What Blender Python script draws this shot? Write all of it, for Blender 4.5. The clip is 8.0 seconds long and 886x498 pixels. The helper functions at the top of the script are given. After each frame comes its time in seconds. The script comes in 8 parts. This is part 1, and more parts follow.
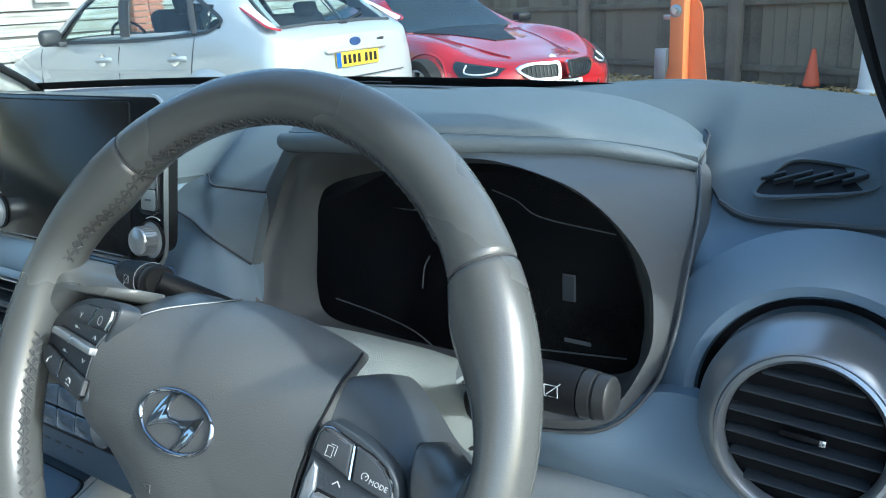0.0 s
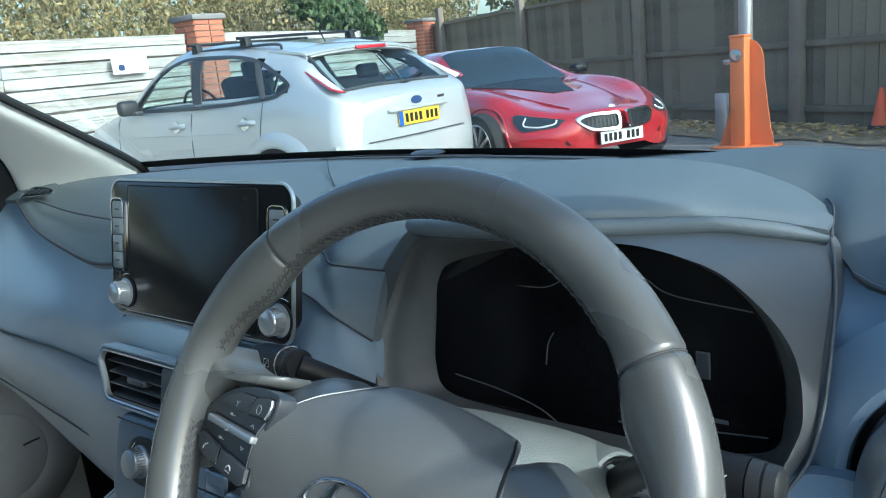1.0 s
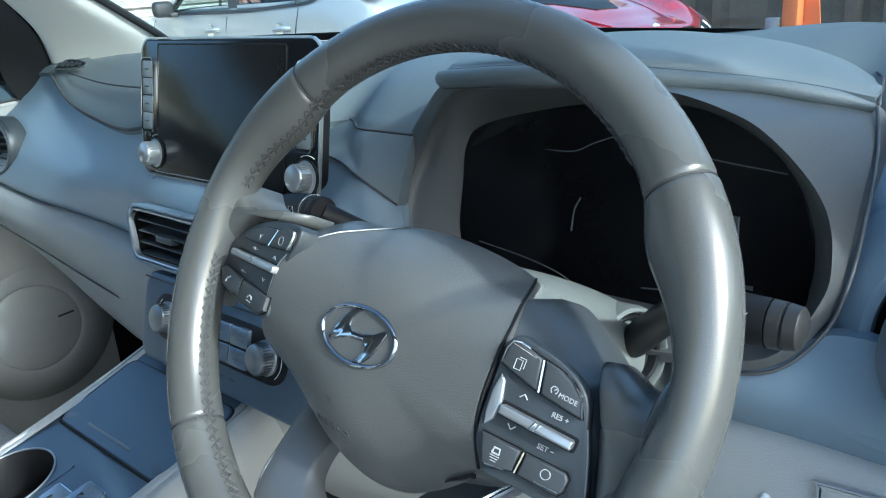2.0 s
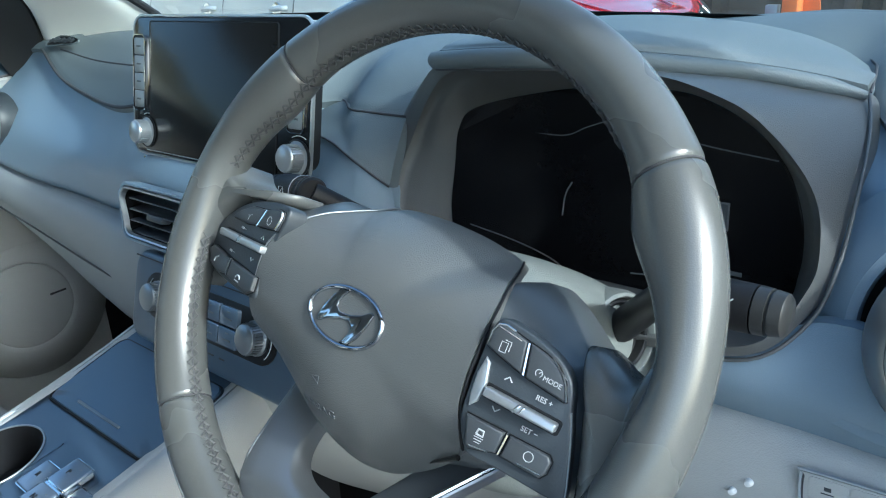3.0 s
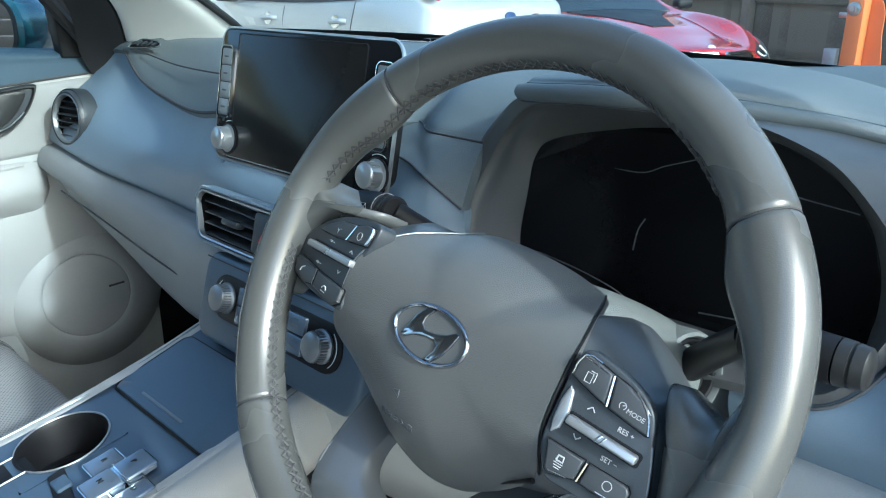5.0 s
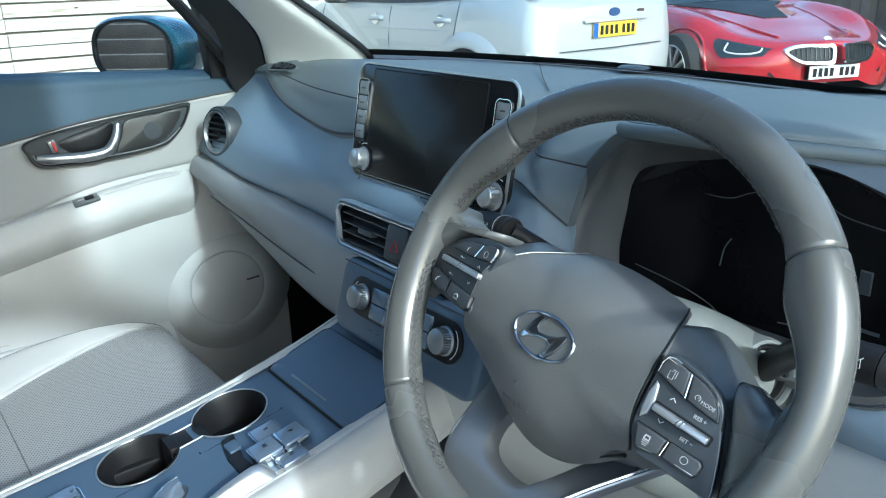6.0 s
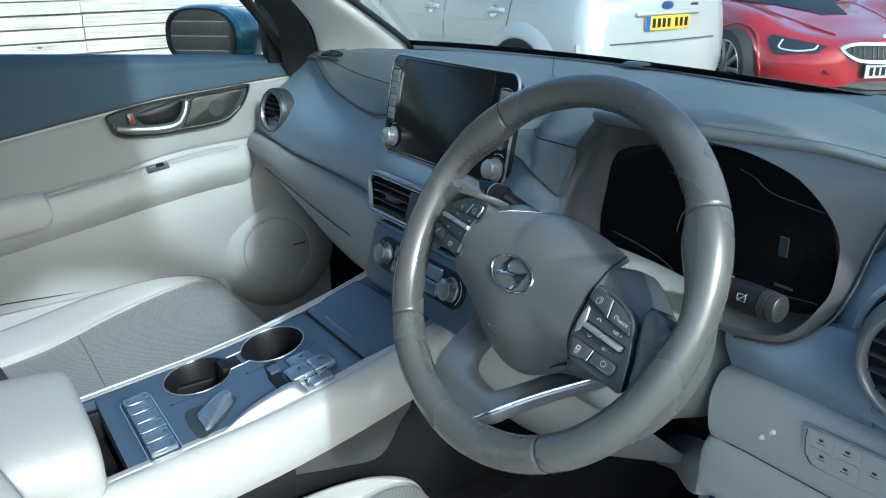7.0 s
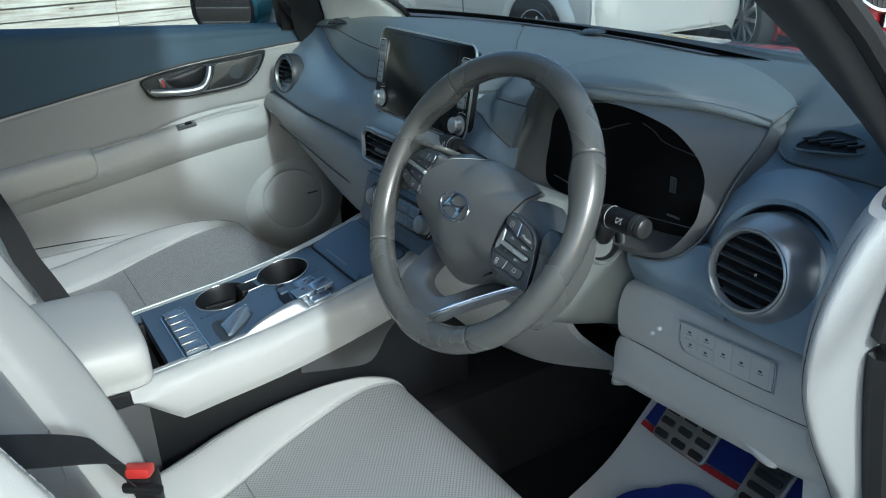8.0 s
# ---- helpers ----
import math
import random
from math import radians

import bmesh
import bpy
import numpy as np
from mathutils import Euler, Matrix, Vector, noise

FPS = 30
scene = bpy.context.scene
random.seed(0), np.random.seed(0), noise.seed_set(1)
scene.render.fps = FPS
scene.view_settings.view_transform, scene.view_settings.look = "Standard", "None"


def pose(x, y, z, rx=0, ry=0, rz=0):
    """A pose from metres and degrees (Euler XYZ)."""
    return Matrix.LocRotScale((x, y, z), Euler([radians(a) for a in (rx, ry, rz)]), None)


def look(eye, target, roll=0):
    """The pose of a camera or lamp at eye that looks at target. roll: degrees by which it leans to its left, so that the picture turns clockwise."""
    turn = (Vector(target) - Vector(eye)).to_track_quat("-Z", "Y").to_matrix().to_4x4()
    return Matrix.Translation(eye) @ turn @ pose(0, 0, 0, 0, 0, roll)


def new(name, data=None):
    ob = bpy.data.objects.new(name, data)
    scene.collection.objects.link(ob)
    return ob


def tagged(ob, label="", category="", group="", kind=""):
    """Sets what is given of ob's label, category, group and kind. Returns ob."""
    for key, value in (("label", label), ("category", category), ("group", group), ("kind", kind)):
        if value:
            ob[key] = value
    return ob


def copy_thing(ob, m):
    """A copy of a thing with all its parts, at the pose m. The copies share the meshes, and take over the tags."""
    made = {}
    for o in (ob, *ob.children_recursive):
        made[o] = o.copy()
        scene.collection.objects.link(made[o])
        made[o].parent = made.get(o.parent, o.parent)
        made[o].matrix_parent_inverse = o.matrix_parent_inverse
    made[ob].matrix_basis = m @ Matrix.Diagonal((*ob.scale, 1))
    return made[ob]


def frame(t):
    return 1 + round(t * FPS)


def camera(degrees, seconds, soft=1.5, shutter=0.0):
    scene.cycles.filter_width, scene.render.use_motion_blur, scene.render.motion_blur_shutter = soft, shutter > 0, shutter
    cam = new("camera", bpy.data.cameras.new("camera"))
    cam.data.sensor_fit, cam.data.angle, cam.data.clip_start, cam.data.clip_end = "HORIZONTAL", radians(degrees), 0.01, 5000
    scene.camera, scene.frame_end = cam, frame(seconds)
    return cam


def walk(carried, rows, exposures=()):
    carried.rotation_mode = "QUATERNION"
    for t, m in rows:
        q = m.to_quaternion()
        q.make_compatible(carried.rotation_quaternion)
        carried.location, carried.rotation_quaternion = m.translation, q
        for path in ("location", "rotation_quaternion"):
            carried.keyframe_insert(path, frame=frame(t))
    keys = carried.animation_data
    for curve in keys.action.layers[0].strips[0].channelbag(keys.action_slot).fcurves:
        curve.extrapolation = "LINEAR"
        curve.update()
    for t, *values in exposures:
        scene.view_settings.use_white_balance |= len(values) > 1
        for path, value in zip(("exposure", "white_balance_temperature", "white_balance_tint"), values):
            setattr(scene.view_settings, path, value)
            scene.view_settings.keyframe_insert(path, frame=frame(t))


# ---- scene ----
cam = camera(59.8, 8.0, soft=1.1)
PATH = [
    (0, (0.682, -0.211, 1.201), (-0.402, 1.352, 0.584), -3.6),
    (0.5, (0.662, -0.225, 1.233), (-0.483, 1.331, 0.716), -5.1),
    (1, (0.645, -0.243, 1.229), (-0.574, 1.269, 0.749), -6.1),
    (1.5, (0.643, -0.246, 1.186), (-0.612, 1.194, 0.592), -5.1),
    (2, (0.649, -0.25, 1.18), (-0.606, 1.158, 0.515), -4.2),
    (3.5, (0.652, -0.246, 1.176), (-0.583, 1.154, 0.46), -2.6),
    (4, (0.641, -0.257, 1.167), (-0.606, 1.145, 0.476), -1.0),
    (5.3, (0.639, -0.293, 1.193), (-0.722, 1.023, 0.548), -0.0),
    (5.5, (0.655, -0.31, 1.197), (-0.754, 0.954, 0.549), -0.7),
    (6, (0.702, -0.355, 1.242), (-0.78, 0.807, 0.569), -1.6),
    (6.5, (0.732, -0.379, 1.248), (-0.733, 0.803, 0.573), -0.2),
    (7, (0.858, -0.412, 1.265), (-0.693, 0.639, 0.566), -0.6),
    (7.5, (1.022, -0.429, 1.305), (-0.593, 0.465, 0.534), -2.3),
    (8, (1.075, -0.46, 1.321), (-0.482, 0.502, 0.514), -1.8),
]
EXPOSURES = [(0, 1.75, 5300, -2), (1, 1.48, 5300, -2), (2, 1.75, 5250, -2), (3.5, 1.76, 5250, -2), (5.5, 1.74, 5280, -2), (6.5, 1.52, 5280, -2), (7.5, 1.12, 5350, -2), (8, 0.88, 5400, -2)]
walk(cam, [(t, look(eye, target, roll)) for t, eye, target, roll in PATH], EXPOSURES)

# ---- world, sun and light ----
SUN_AZ, SUN_EL = 90.0, 29.0   # degrees clockwise from the car's nose, and above the horizon
world = bpy.data.worlds.new("sky")
scene.world = world
world.use_nodes = True
wn = world.node_tree
sky = wn.nodes.new("ShaderNodeTexSky")
sky.sky_type, sky.sun_disc = "NISHITA", False
sky.dust_density, sky.ozone_density, sky.air_density = 3.0, 0.6, 1.0
sky.sun_elevation, sky.sun_rotation = radians(SUN_EL), radians(SUN_AZ)
wn.links.new(sky.outputs[0], wn.nodes["Background"].inputs[0])
wn.nodes["Background"].inputs[1].default_value = 0.147
sun_data = bpy.data.lights.new("sun", "SUN")
sun_data.energy, sun_data.angle, sun_data.color = 1.35, radians(2.5), (1.0, 0.955, 0.89)
sun = new("sun", sun_data)
sun_way = Vector((math.sin(radians(SUN_AZ)) * math.cos(radians(SUN_EL)), math.cos(radians(SUN_AZ)) * math.cos(radians(SUN_EL)), math.sin(radians(SUN_EL))))
sun.matrix_world = look(sun_way * 30, (0, 0, 0))

# ---- materials ----
def material(name, colour, rough=0.5, metal=0.0, vary=0.12, grain=400.0, bump=0.15, coat=0.0, patch=6.0, spec=0.5, kind="noise", random_tint=0.0):
    """A procedural surface: base colour with broad patches and fine grain, and a fine relief."""
    m = bpy.data.materials.new(name)
    m.use_nodes = True
    nt = m.node_tree
    b = nt.nodes["Principled BSDF"]
    b.inputs["Roughness"].default_value, b.inputs["Metallic"].default_value = rough, metal
    b.inputs["Specular IOR Level"].default_value = spec
    b.inputs["Coat Weight"].default_value, b.inputs["Coat Roughness"].default_value = coat, 0.05
    tc = nt.nodes.new("ShaderNodeTexCoord")
    broad = nt.nodes.new("ShaderNodeTexNoise")
    broad.inputs["Scale"].default_value, broad.inputs["Detail"].default_value = patch, 4
    fine = nt.nodes.new("ShaderNodeTexVoronoi" if kind == "leather" else "ShaderNodeTexNoise")
    fine.inputs["Scale"].default_value = grain
    nt.links.new(tc.outputs["Object"], broad.inputs["Vector"])
    nt.links.new(tc.outputs["Object"], fine.inputs["Vector"])
    fine_out = fine.outputs[0]
    add = nt.nodes.new("ShaderNodeMath")
    add.operation = "MULTIPLY_ADD"
    nt.links.new(broad.outputs[0], add.inputs[0])
    add.inputs[1].default_value = 1.4
    mul = nt.nodes.new("ShaderNodeMath")
    mul.operation = "MULTIPLY_ADD"
    nt.links.new(fine_out, mul.inputs[0])
    mul.inputs[1].default_value, mul.inputs[2].default_value = 0.5, -0.45
    nt.links.new(mul.outputs[0], add.inputs[2])
    top = add.outputs[0]
    if random_tint:
        info = nt.nodes.new("ShaderNodeObjectInfo")
        mx = nt.nodes.new("ShaderNodeMath")
        mx.operation = "MULTIPLY_ADD"
        nt.links.new(info.outputs["Random"], mx.inputs[0])
        mx.inputs[1].default_value = random_tint
        nt.links.new(top, mx.inputs[2])
        top = mx.outputs[0]
    ramp = nt.nodes.new("ShaderNodeValToRGB")
    ramp.color_ramp.elements[0].color = (*[c * (1 - vary) for c in colour], 1)
    ramp.color_ramp.elements[1].color = (*[min(1, c * (1 + vary)) for c in colour], 1)
    nt.links.new(top, ramp.inputs[0])
    nt.links.new(ramp.outputs[0], b.inputs["Base Color"])
    if bump:
        bp = nt.nodes.new("ShaderNodeBump")
        bp.inputs["Strength"].default_value, bp.inputs["Distance"].default_value = bump, 0.001
        nt.links.new(fine_out, bp.inputs["Height"])
        nt.links.new(bp.outputs[0], b.inputs["Normal"])
        rr = nt.nodes.new("ShaderNodeMath")
        rr.operation = "MULTIPLY_ADD"
        nt.links.new(broad.outputs[0], rr.inputs[0])
        rr.inputs[1].default_value, rr.inputs[2].default_value = 0.16, rough - 0.08
        nt.links.new(rr.outputs[0], b.inputs["Roughness"])
    return m


def glass(name, tint, gloss=0.06, thin=0.0):
    m = bpy.data.materials.new(name)
    m.use_nodes = True
    nt = m.node_tree
    nt.nodes.remove(nt.nodes["Principled BSDF"])
    out = nt.nodes["Material Output"]
    tr = nt.nodes.new("ShaderNodeBsdfTransparent")
    tr.inputs[0].default_value = (*tint, 1)
    gl = nt.nodes.new("ShaderNodeBsdfGlossy")
    gl.inputs["Roughness"].default_value = gloss
    fr = nt.nodes.new("ShaderNodeFresnel")
    fr.inputs[0].default_value = 1.45
    mix = nt.nodes.new("ShaderNodeMixShader")
    nt.links.new(fr.outputs[0], mix.inputs[0])
    nt.links.new(tr.outputs[0], mix.inputs[1])
    nt.links.new(gl.outputs[0], mix.inputs[2])
    nt.links.new(mix.outputs[0], out.inputs[0])
    return m


M_TOP = material("dash_soft_plastic", (0.118, 0.140, 0.152), 0.52, grain=1000, bump=0.2, spec=0.3, vary=0.06, kind="leather")
M_SHROUD = material("shroud_grey_plastic", (0.100, 0.102, 0.101), 0.45, grain=1000, bump=0.2, vary=0.06, kind="leather")
M_DOORMID = material("door_insert_grey", (0.27, 0.275, 0.275), 0.6, grain=900, bump=0.25, vary=0.05, kind="leather")
M_MID = material("dash_blue_grey_plastic", (0.185, 0.245, 0.308), 0.38, grain=1300, bump=0.15, vary=0.06, kind="leather")
M_GLOVE = material("glovebox_grey_plastic", (0.25, 0.265, 0.272), 0.5, grain=1000, bump=0.25, vary=0.05, kind="leather")
M_STALKTIP = material("stalk_tip_grey", (0.034, 0.035, 0.035), 0.38, metal=0.3, grain=900, bump=0.05)
M_SCREENKEY = material("screen_key_grey", (0.20, 0.215, 0.225), 0.35, metal=0.2, grain=900, bump=0.05)
M_COLUMN = material("column_grey_plastic", (0.165, 0.180, 0.172), 0.45, grain=1000, bump=0.3, vary=0.05, kind="leather")
M_LOW = material("light_grey_plastic", (0.40, 0.41, 0.408), 0.5, grain=1000, bump=0.25, vary=0.05, kind="leather")
M_DOORBLUE = material("door_dark_blue_plastic", (0.046, 0.078, 0.112), 0.6, grain=1000, bump=0.25, vary=0.08, kind="leather", spec=0.25)
M_LEATHER = material("wheel_leather", (0.084, 0.087, 0.084), 0.27, grain=1500, bump=0.05, vary=0.14, kind="leather", spec=0.75)
M_PAD = material("airbag_cover_plastic", (0.106, 0.110, 0.109), 0.38, grain=1250, bump=0.22, vary=0.06, kind="leather")
M_SEAM = material("seam_shadow_thread", (0.05, 0.05, 0.055), 0.8, bump=0.3)
M_STITCH = material("dark_grey_thread", (0.055, 0.057, 0.058), 0.7, bump=0.2)
M_SEAM2 = material("pale_seam_fold", (0.17, 0.172, 0.168), 0.8, bump=0.2)
M_EMBOSS = material("pressed_lettering", (0.09, 0.098, 0.105), 0.55, bump=0.0)
M_THREAD = material("grey_thread", (0.2, 0.21, 0.22), 0.7, bump=0.3)
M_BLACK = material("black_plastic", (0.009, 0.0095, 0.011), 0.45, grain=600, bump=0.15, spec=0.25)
M_DARK = material("dark_carpet", (0.010, 0.010, 0.011), 0.9, grain=900, bump=0.6, vary=0.3, spec=0.1)
M_GLOSS = material("gloss_black_glass", (0.006, 0.007, 0.009), 0.12, bump=0.0, spec=0.35)
M_LCD = material("screen_glass", (0.010, 0.010, 0.010), 0.20, bump=0.0, spec=0.25)
M_CLUSTER = material("cluster_display", (0.004, 0.004, 0.005), 0.25, bump=0.0, spec=0.15)
M_BUTTON = material("button_dark_grey", (0.035, 0.042, 0.05), 0.4, grain=900, bump=0.15)
M_KEYCAP = material("key_cap_dark_grey", (0.042, 0.047, 0.053), 0.42, grain=900, bump=0.08)
M_SILVER = material("satin_silver_paint", (0.42, 0.44, 0.46), 0.3, metal=0.75, grain=1500, bump=0.05, vary=0.06)
M_SATIN = material("satin_dark_metal", (0.20, 0.215, 0.23), 0.32, metal=0.6, grain=1500, bump=0.05, vary=0.06)
M_CHROME = material("chrome", (0.75, 0.77, 0.79), 0.09, metal=1.0, bump=0.0, vary=0.03)
M_SPOKE = material("spoke_satin_blue_grey", (0.082, 0.092, 0.100), 0.36, metal=0.3, grain=1400, bump=0.06, vary=0.06)
M_SPOKESILVER = material("spoke_silver", (0.31, 0.325, 0.34), 0.34, metal=0.85, grain=1500, bump=0.04, vary=0.05)
M_BADGE = material("dark_chrome", (0.38, 0.40, 0.43), 0.07, metal=1.0, bump=0.0, vary=0.03)
M_LIP = material("gloss_blue_lip", (0.045, 0.065, 0.10), 0.18, coat=0.5, bump=0.0, vary=0.05)
M_VENT = material("vent_black", (0.005, 0.005, 0.006), 0.55, bump=0.1, spec=0.2)
M_KEY = material("light_key_plastic", (0.34, 0.37, 0.40), 0.4, grain=900, bump=0.1)
M_SILVERKEY = material("silver_key_paint", (0.21, 0.26, 0.33), 0.25, metal=0.6, grain=900, bump=0.05)
M_SEAT = material("light_grey_leather", (0.42, 0.425, 0.415), 0.45, grain=900, bump=0.12, vary=0.06, kind="leather")
M_PERF = material("perforated_grey_leather", (0.335, 0.34, 0.335), 0.55, grain=900, bump=0.12, vary=0.06, kind="leather")
def perforate(m, pitch, hole):
    """Rows of small dark holes, seen from above."""
    nt = m.node_tree
    b = nt.nodes["Principled BSDF"]
    tc = nt.nodes.new("ShaderNodeTexCoord")
    mp = nt.nodes.new("ShaderNodeMapping")
    mp.inputs["Rotation"].default_value = (0, 0, radians(38))
    v = nt.nodes.new("ShaderNodeTexVoronoi")
    v.voronoi_dimensions = "2D"
    v.inputs["Scale"].default_value, v.inputs["Randomness"].default_value = 1 / pitch, 0.0
    nt.links.new(tc.outputs["Object"], mp.inputs["Vector"])
    nt.links.new(mp.outputs[0], v.inputs["Vector"])
    lt = nt.nodes.new("ShaderNodeMath")
    lt.operation = "LESS_THAN"
    lt.inputs[1].default_value = hole
    nt.links.new(v.outputs["Distance"], lt.inputs[0])
    mx = nt.nodes.new("ShaderNodeMix")
    mx.data_type = "RGBA"
    nt.links.new(lt.outputs[0], mx.inputs[0])
    nt.links.new(b.inputs["Base Color"].links[0].from_socket, mx.inputs[6])
    mx.inputs[7].default_value = (0.13, 0.13, 0.13, 1)
    nt.links.new(mx.outputs[2], b.inputs["Base Color"])
perforate(M_PERF, 0.0042, 0.24)
M_CONSOLE = material("console_blue_grey_paint", (0.075, 0.112, 0.165), 0.34, metal=0.25, grain=1400, bump=0.08, vary=0.06)
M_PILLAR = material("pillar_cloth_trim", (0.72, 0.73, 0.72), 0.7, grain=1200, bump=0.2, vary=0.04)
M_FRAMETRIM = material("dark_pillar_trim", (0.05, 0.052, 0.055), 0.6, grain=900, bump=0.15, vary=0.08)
M_STALK = material("stalk_black_plastic", (0.010, 0.010, 0.011), 0.5, grain=900, bump=0.1, spec=0.3)
M_PRINT = material("grey_print", (0.42, 0.44, 0.45), 0.5, bump=0.0)
M_CONE = material("vent_ring_satin", (0.34, 0.355, 0.37), 0.33, metal=0.75, grain=1500, bump=0.04, vary=0.05)
M_WHITE = material("white_print", (0.75, 0.77, 0.78), 0.5, bump=0.0)
M_DIMPRINT = material("dim_screen_print", (0.10, 0.105, 0.11), 0.5, bump=0.0)
M_RED = material("red_plastic", (0.45, 0.03, 0.025), 0.4, bump=0.1)
M_BELT = material("black_webbing", (0.012, 0.0115, 0.012), 0.75, grain=1500, bump=0.5)
M_TEAL = material("teal_car_paint", (0.02, 0.10, 0.14), 0.25, metal=0.3, coat=1.0, bump=0.0)
M_PAPER = material("white_paper_mat", (0.72, 0.71, 0.68), 0.7, grain=200, bump=0.2, vary=0.05)
M_BLUEPRINT = material("blue_print", (0.02, 0.035, 0.22), 0.6, bump=0.1)
M_REDPRINT = material("red_print", (0.5, 0.02, 0.03), 0.6, bump=0.1)
M_RUBBER = material("black_rubber", (0.015, 0.015, 0.016), 0.6, bump=0.3)
M_STEEL = material("brushed_steel", (0.45, 0.45, 0.44), 0.3, metal=1.0, grain=1500, bump=0.1)
M_HEAD = material("headliner_cloth", (0.5, 0.5, 0.48), 0.9, grain=1500, bump=0.3)
M_GLASS = glass("windscreen_glass", (0.78, 0.84, 0.83))
M_SIDEGLASS = glass("side_glass", (0.80, 0.86, 0.85))

# ---- mesh helpers ----
def part(name, bm, mat, parent=None, label="", smooth=True, m=None):
    """Links a bmesh as one mesh object, under a parent where one is given."""
    bmesh.ops.recalc_face_normals(bm, faces=bm.faces)
    me = bpy.data.meshes.new(name)
    bm.to_mesh(me)
    bm.free()
    me.materials.append(mat)
    if smooth:
        for p in me.polygons:
            p.use_smooth = True
        me.set_sharp_from_angle(angle=radians(38))
    ob = new(name, me)
    if parent is not None:
        ob.parent = parent
    if m is not None:
        ob.matrix_basis = m
    if label:
        tagged(ob, label)
    return ob


def thing(name, label, category, at=(0, 0, 0), m=None, group="", kind=""):
    ob = new(name)
    ob.empty_display_size = 0.05
    ob.matrix_basis = m if m is not None else Matrix.Translation(at)
    return tagged(ob, label, category, group, kind)


def catmull(p, n, closed=False):
    """n+1 points (n when closed) on a smooth curve through p."""
    p = [Vector(q) for q in p]
    k = len(p)
    spans = k if closed else k - 1
    out = []
    for i in range(n if closed else n + 1):
        u = i / n * spans
        s = min(int(u), spans - 1)
        f = u - s
        if closed:
            a, b, c, d = p[(s - 1) % k], p[s % k], p[(s + 1) % k], p[(s + 2) % k]
        else:
            b, c = p[s], p[s + 1]
            a = p[s - 1] if s else b * 2 - c
            d = p[s + 2] if s + 2 < k else c * 2 - b
        out.append(0.5 * ((2 * b) + (c - a) * f + (2 * a - 5 * b + 4 * c - d) * f * f + (3 * b - a - 3 * c + d) * f ** 3))
    return out


def grid(rows, wrap_u=False, wrap_v=False, cap=False):
    """A bmesh skin over rows of points."""
    bm = bmesh.new()
    vs = [[bm.verts.new(q) for q in r] for r in rows]
    nu, nv = len(vs), len(vs[0])
    for i in range(nu if wrap_u else nu - 1):
        for j in range(nv if wrap_v else nv - 1):
            a, b, c, d = vs[i][j], vs[(i + 1) % nu][j], vs[(i + 1) % nu][(j + 1) % nv], vs[i][(j + 1) % nv]
            try:
                bm.faces.new((a, b, c, d))
            except ValueError:
                pass
    if cap:
        bm.faces.new(vs[0])
        bm.faces.new(vs[-1][::-1])
    return bm


def skin(rows, nu=24, nv=20, wrap_v=False, cap=False):
    """A smooth skin through rows of control points."""
    fine = [catmull(r, nv, wrap_v) for r in rows]
    cols = [catmull([r[j] for r in fine], nu) for j in range(len(fine[0]))]
    return grid([[cols[j][i] for j in range(len(cols))] for i in range(nu + 1)], wrap_v=wrap_v, cap=cap)


def shell(rows, off, nu=24, nv=20):
    """A smooth skin with thickness: the back is the front moved by off."""
    fine = [catmull(r, nv) for r in rows]
    cols = [catmull([r[j] for r in fine], nu) for j in range(len(fine[0]))]
    front = [[cols[j][i] for j in range(len(cols))] for i in range(nu + 1)]
    off = Vector(off)
    bm = bmesh.new()
    a = [[bm.verts.new(q) for q in r] for r in front]
    b = [[bm.verts.new(q + off) for q in r] for r in front]
    n, k = len(a), len(a[0])
    for i in range(n - 1):
        for j in range(k - 1):
            bm.faces.new((a[i][j], a[i + 1][j], a[i + 1][j + 1], a[i][j + 1]))
            bm.faces.new((b[i][j], b[i][j + 1], b[i + 1][j + 1], b[i + 1][j]))
    for i in range(n - 1):
        bm.faces.new((a[i][0], b[i][0], b[i + 1][0], a[i + 1][0]))
        bm.faces.new((a[i][-1], a[i + 1][-1], b[i + 1][-1], b[i][-1]))
    for j in range(k - 1):
        bm.faces.new((a[0][j], a[0][j + 1], b[0][j + 1], b[0][j]))
        bm.faces.new((a[-1][j], b[-1][j], b[-1][j + 1], a[-1][j + 1]))
    return bm


def tube(path, r, closed=False, seg=12, flat=1.0, up=(0, 0, 1)):
    """A round rod along a path; r is a number or one radius a point."""
    p = [Vector(q) for q in path]
    n = len(p)
    rr = r if isinstance(r, (list, tuple)) else [r] * n
    rows = []
    for i, q in enumerate(p):
        d = (p[(i + 1) % n] - p[i - 1]) if closed else (p[min(i + 1, n - 1)] - p[max(i - 1, 0)])
        d.normalize()
        s = d.cross(Vector(up))
        if s.length < 1e-4:
            s = d.cross(Vector((1, 0, 0)))
        s.normalize()
        u = s.cross(d)
        rows.append([q + (s * math.cos(a) + u * math.sin(a) * flat) * rr[i] for a in (2 * math.pi * k / seg for k in range(seg))])
    return grid(rows, wrap_u=closed, wrap_v=True, cap=not closed)


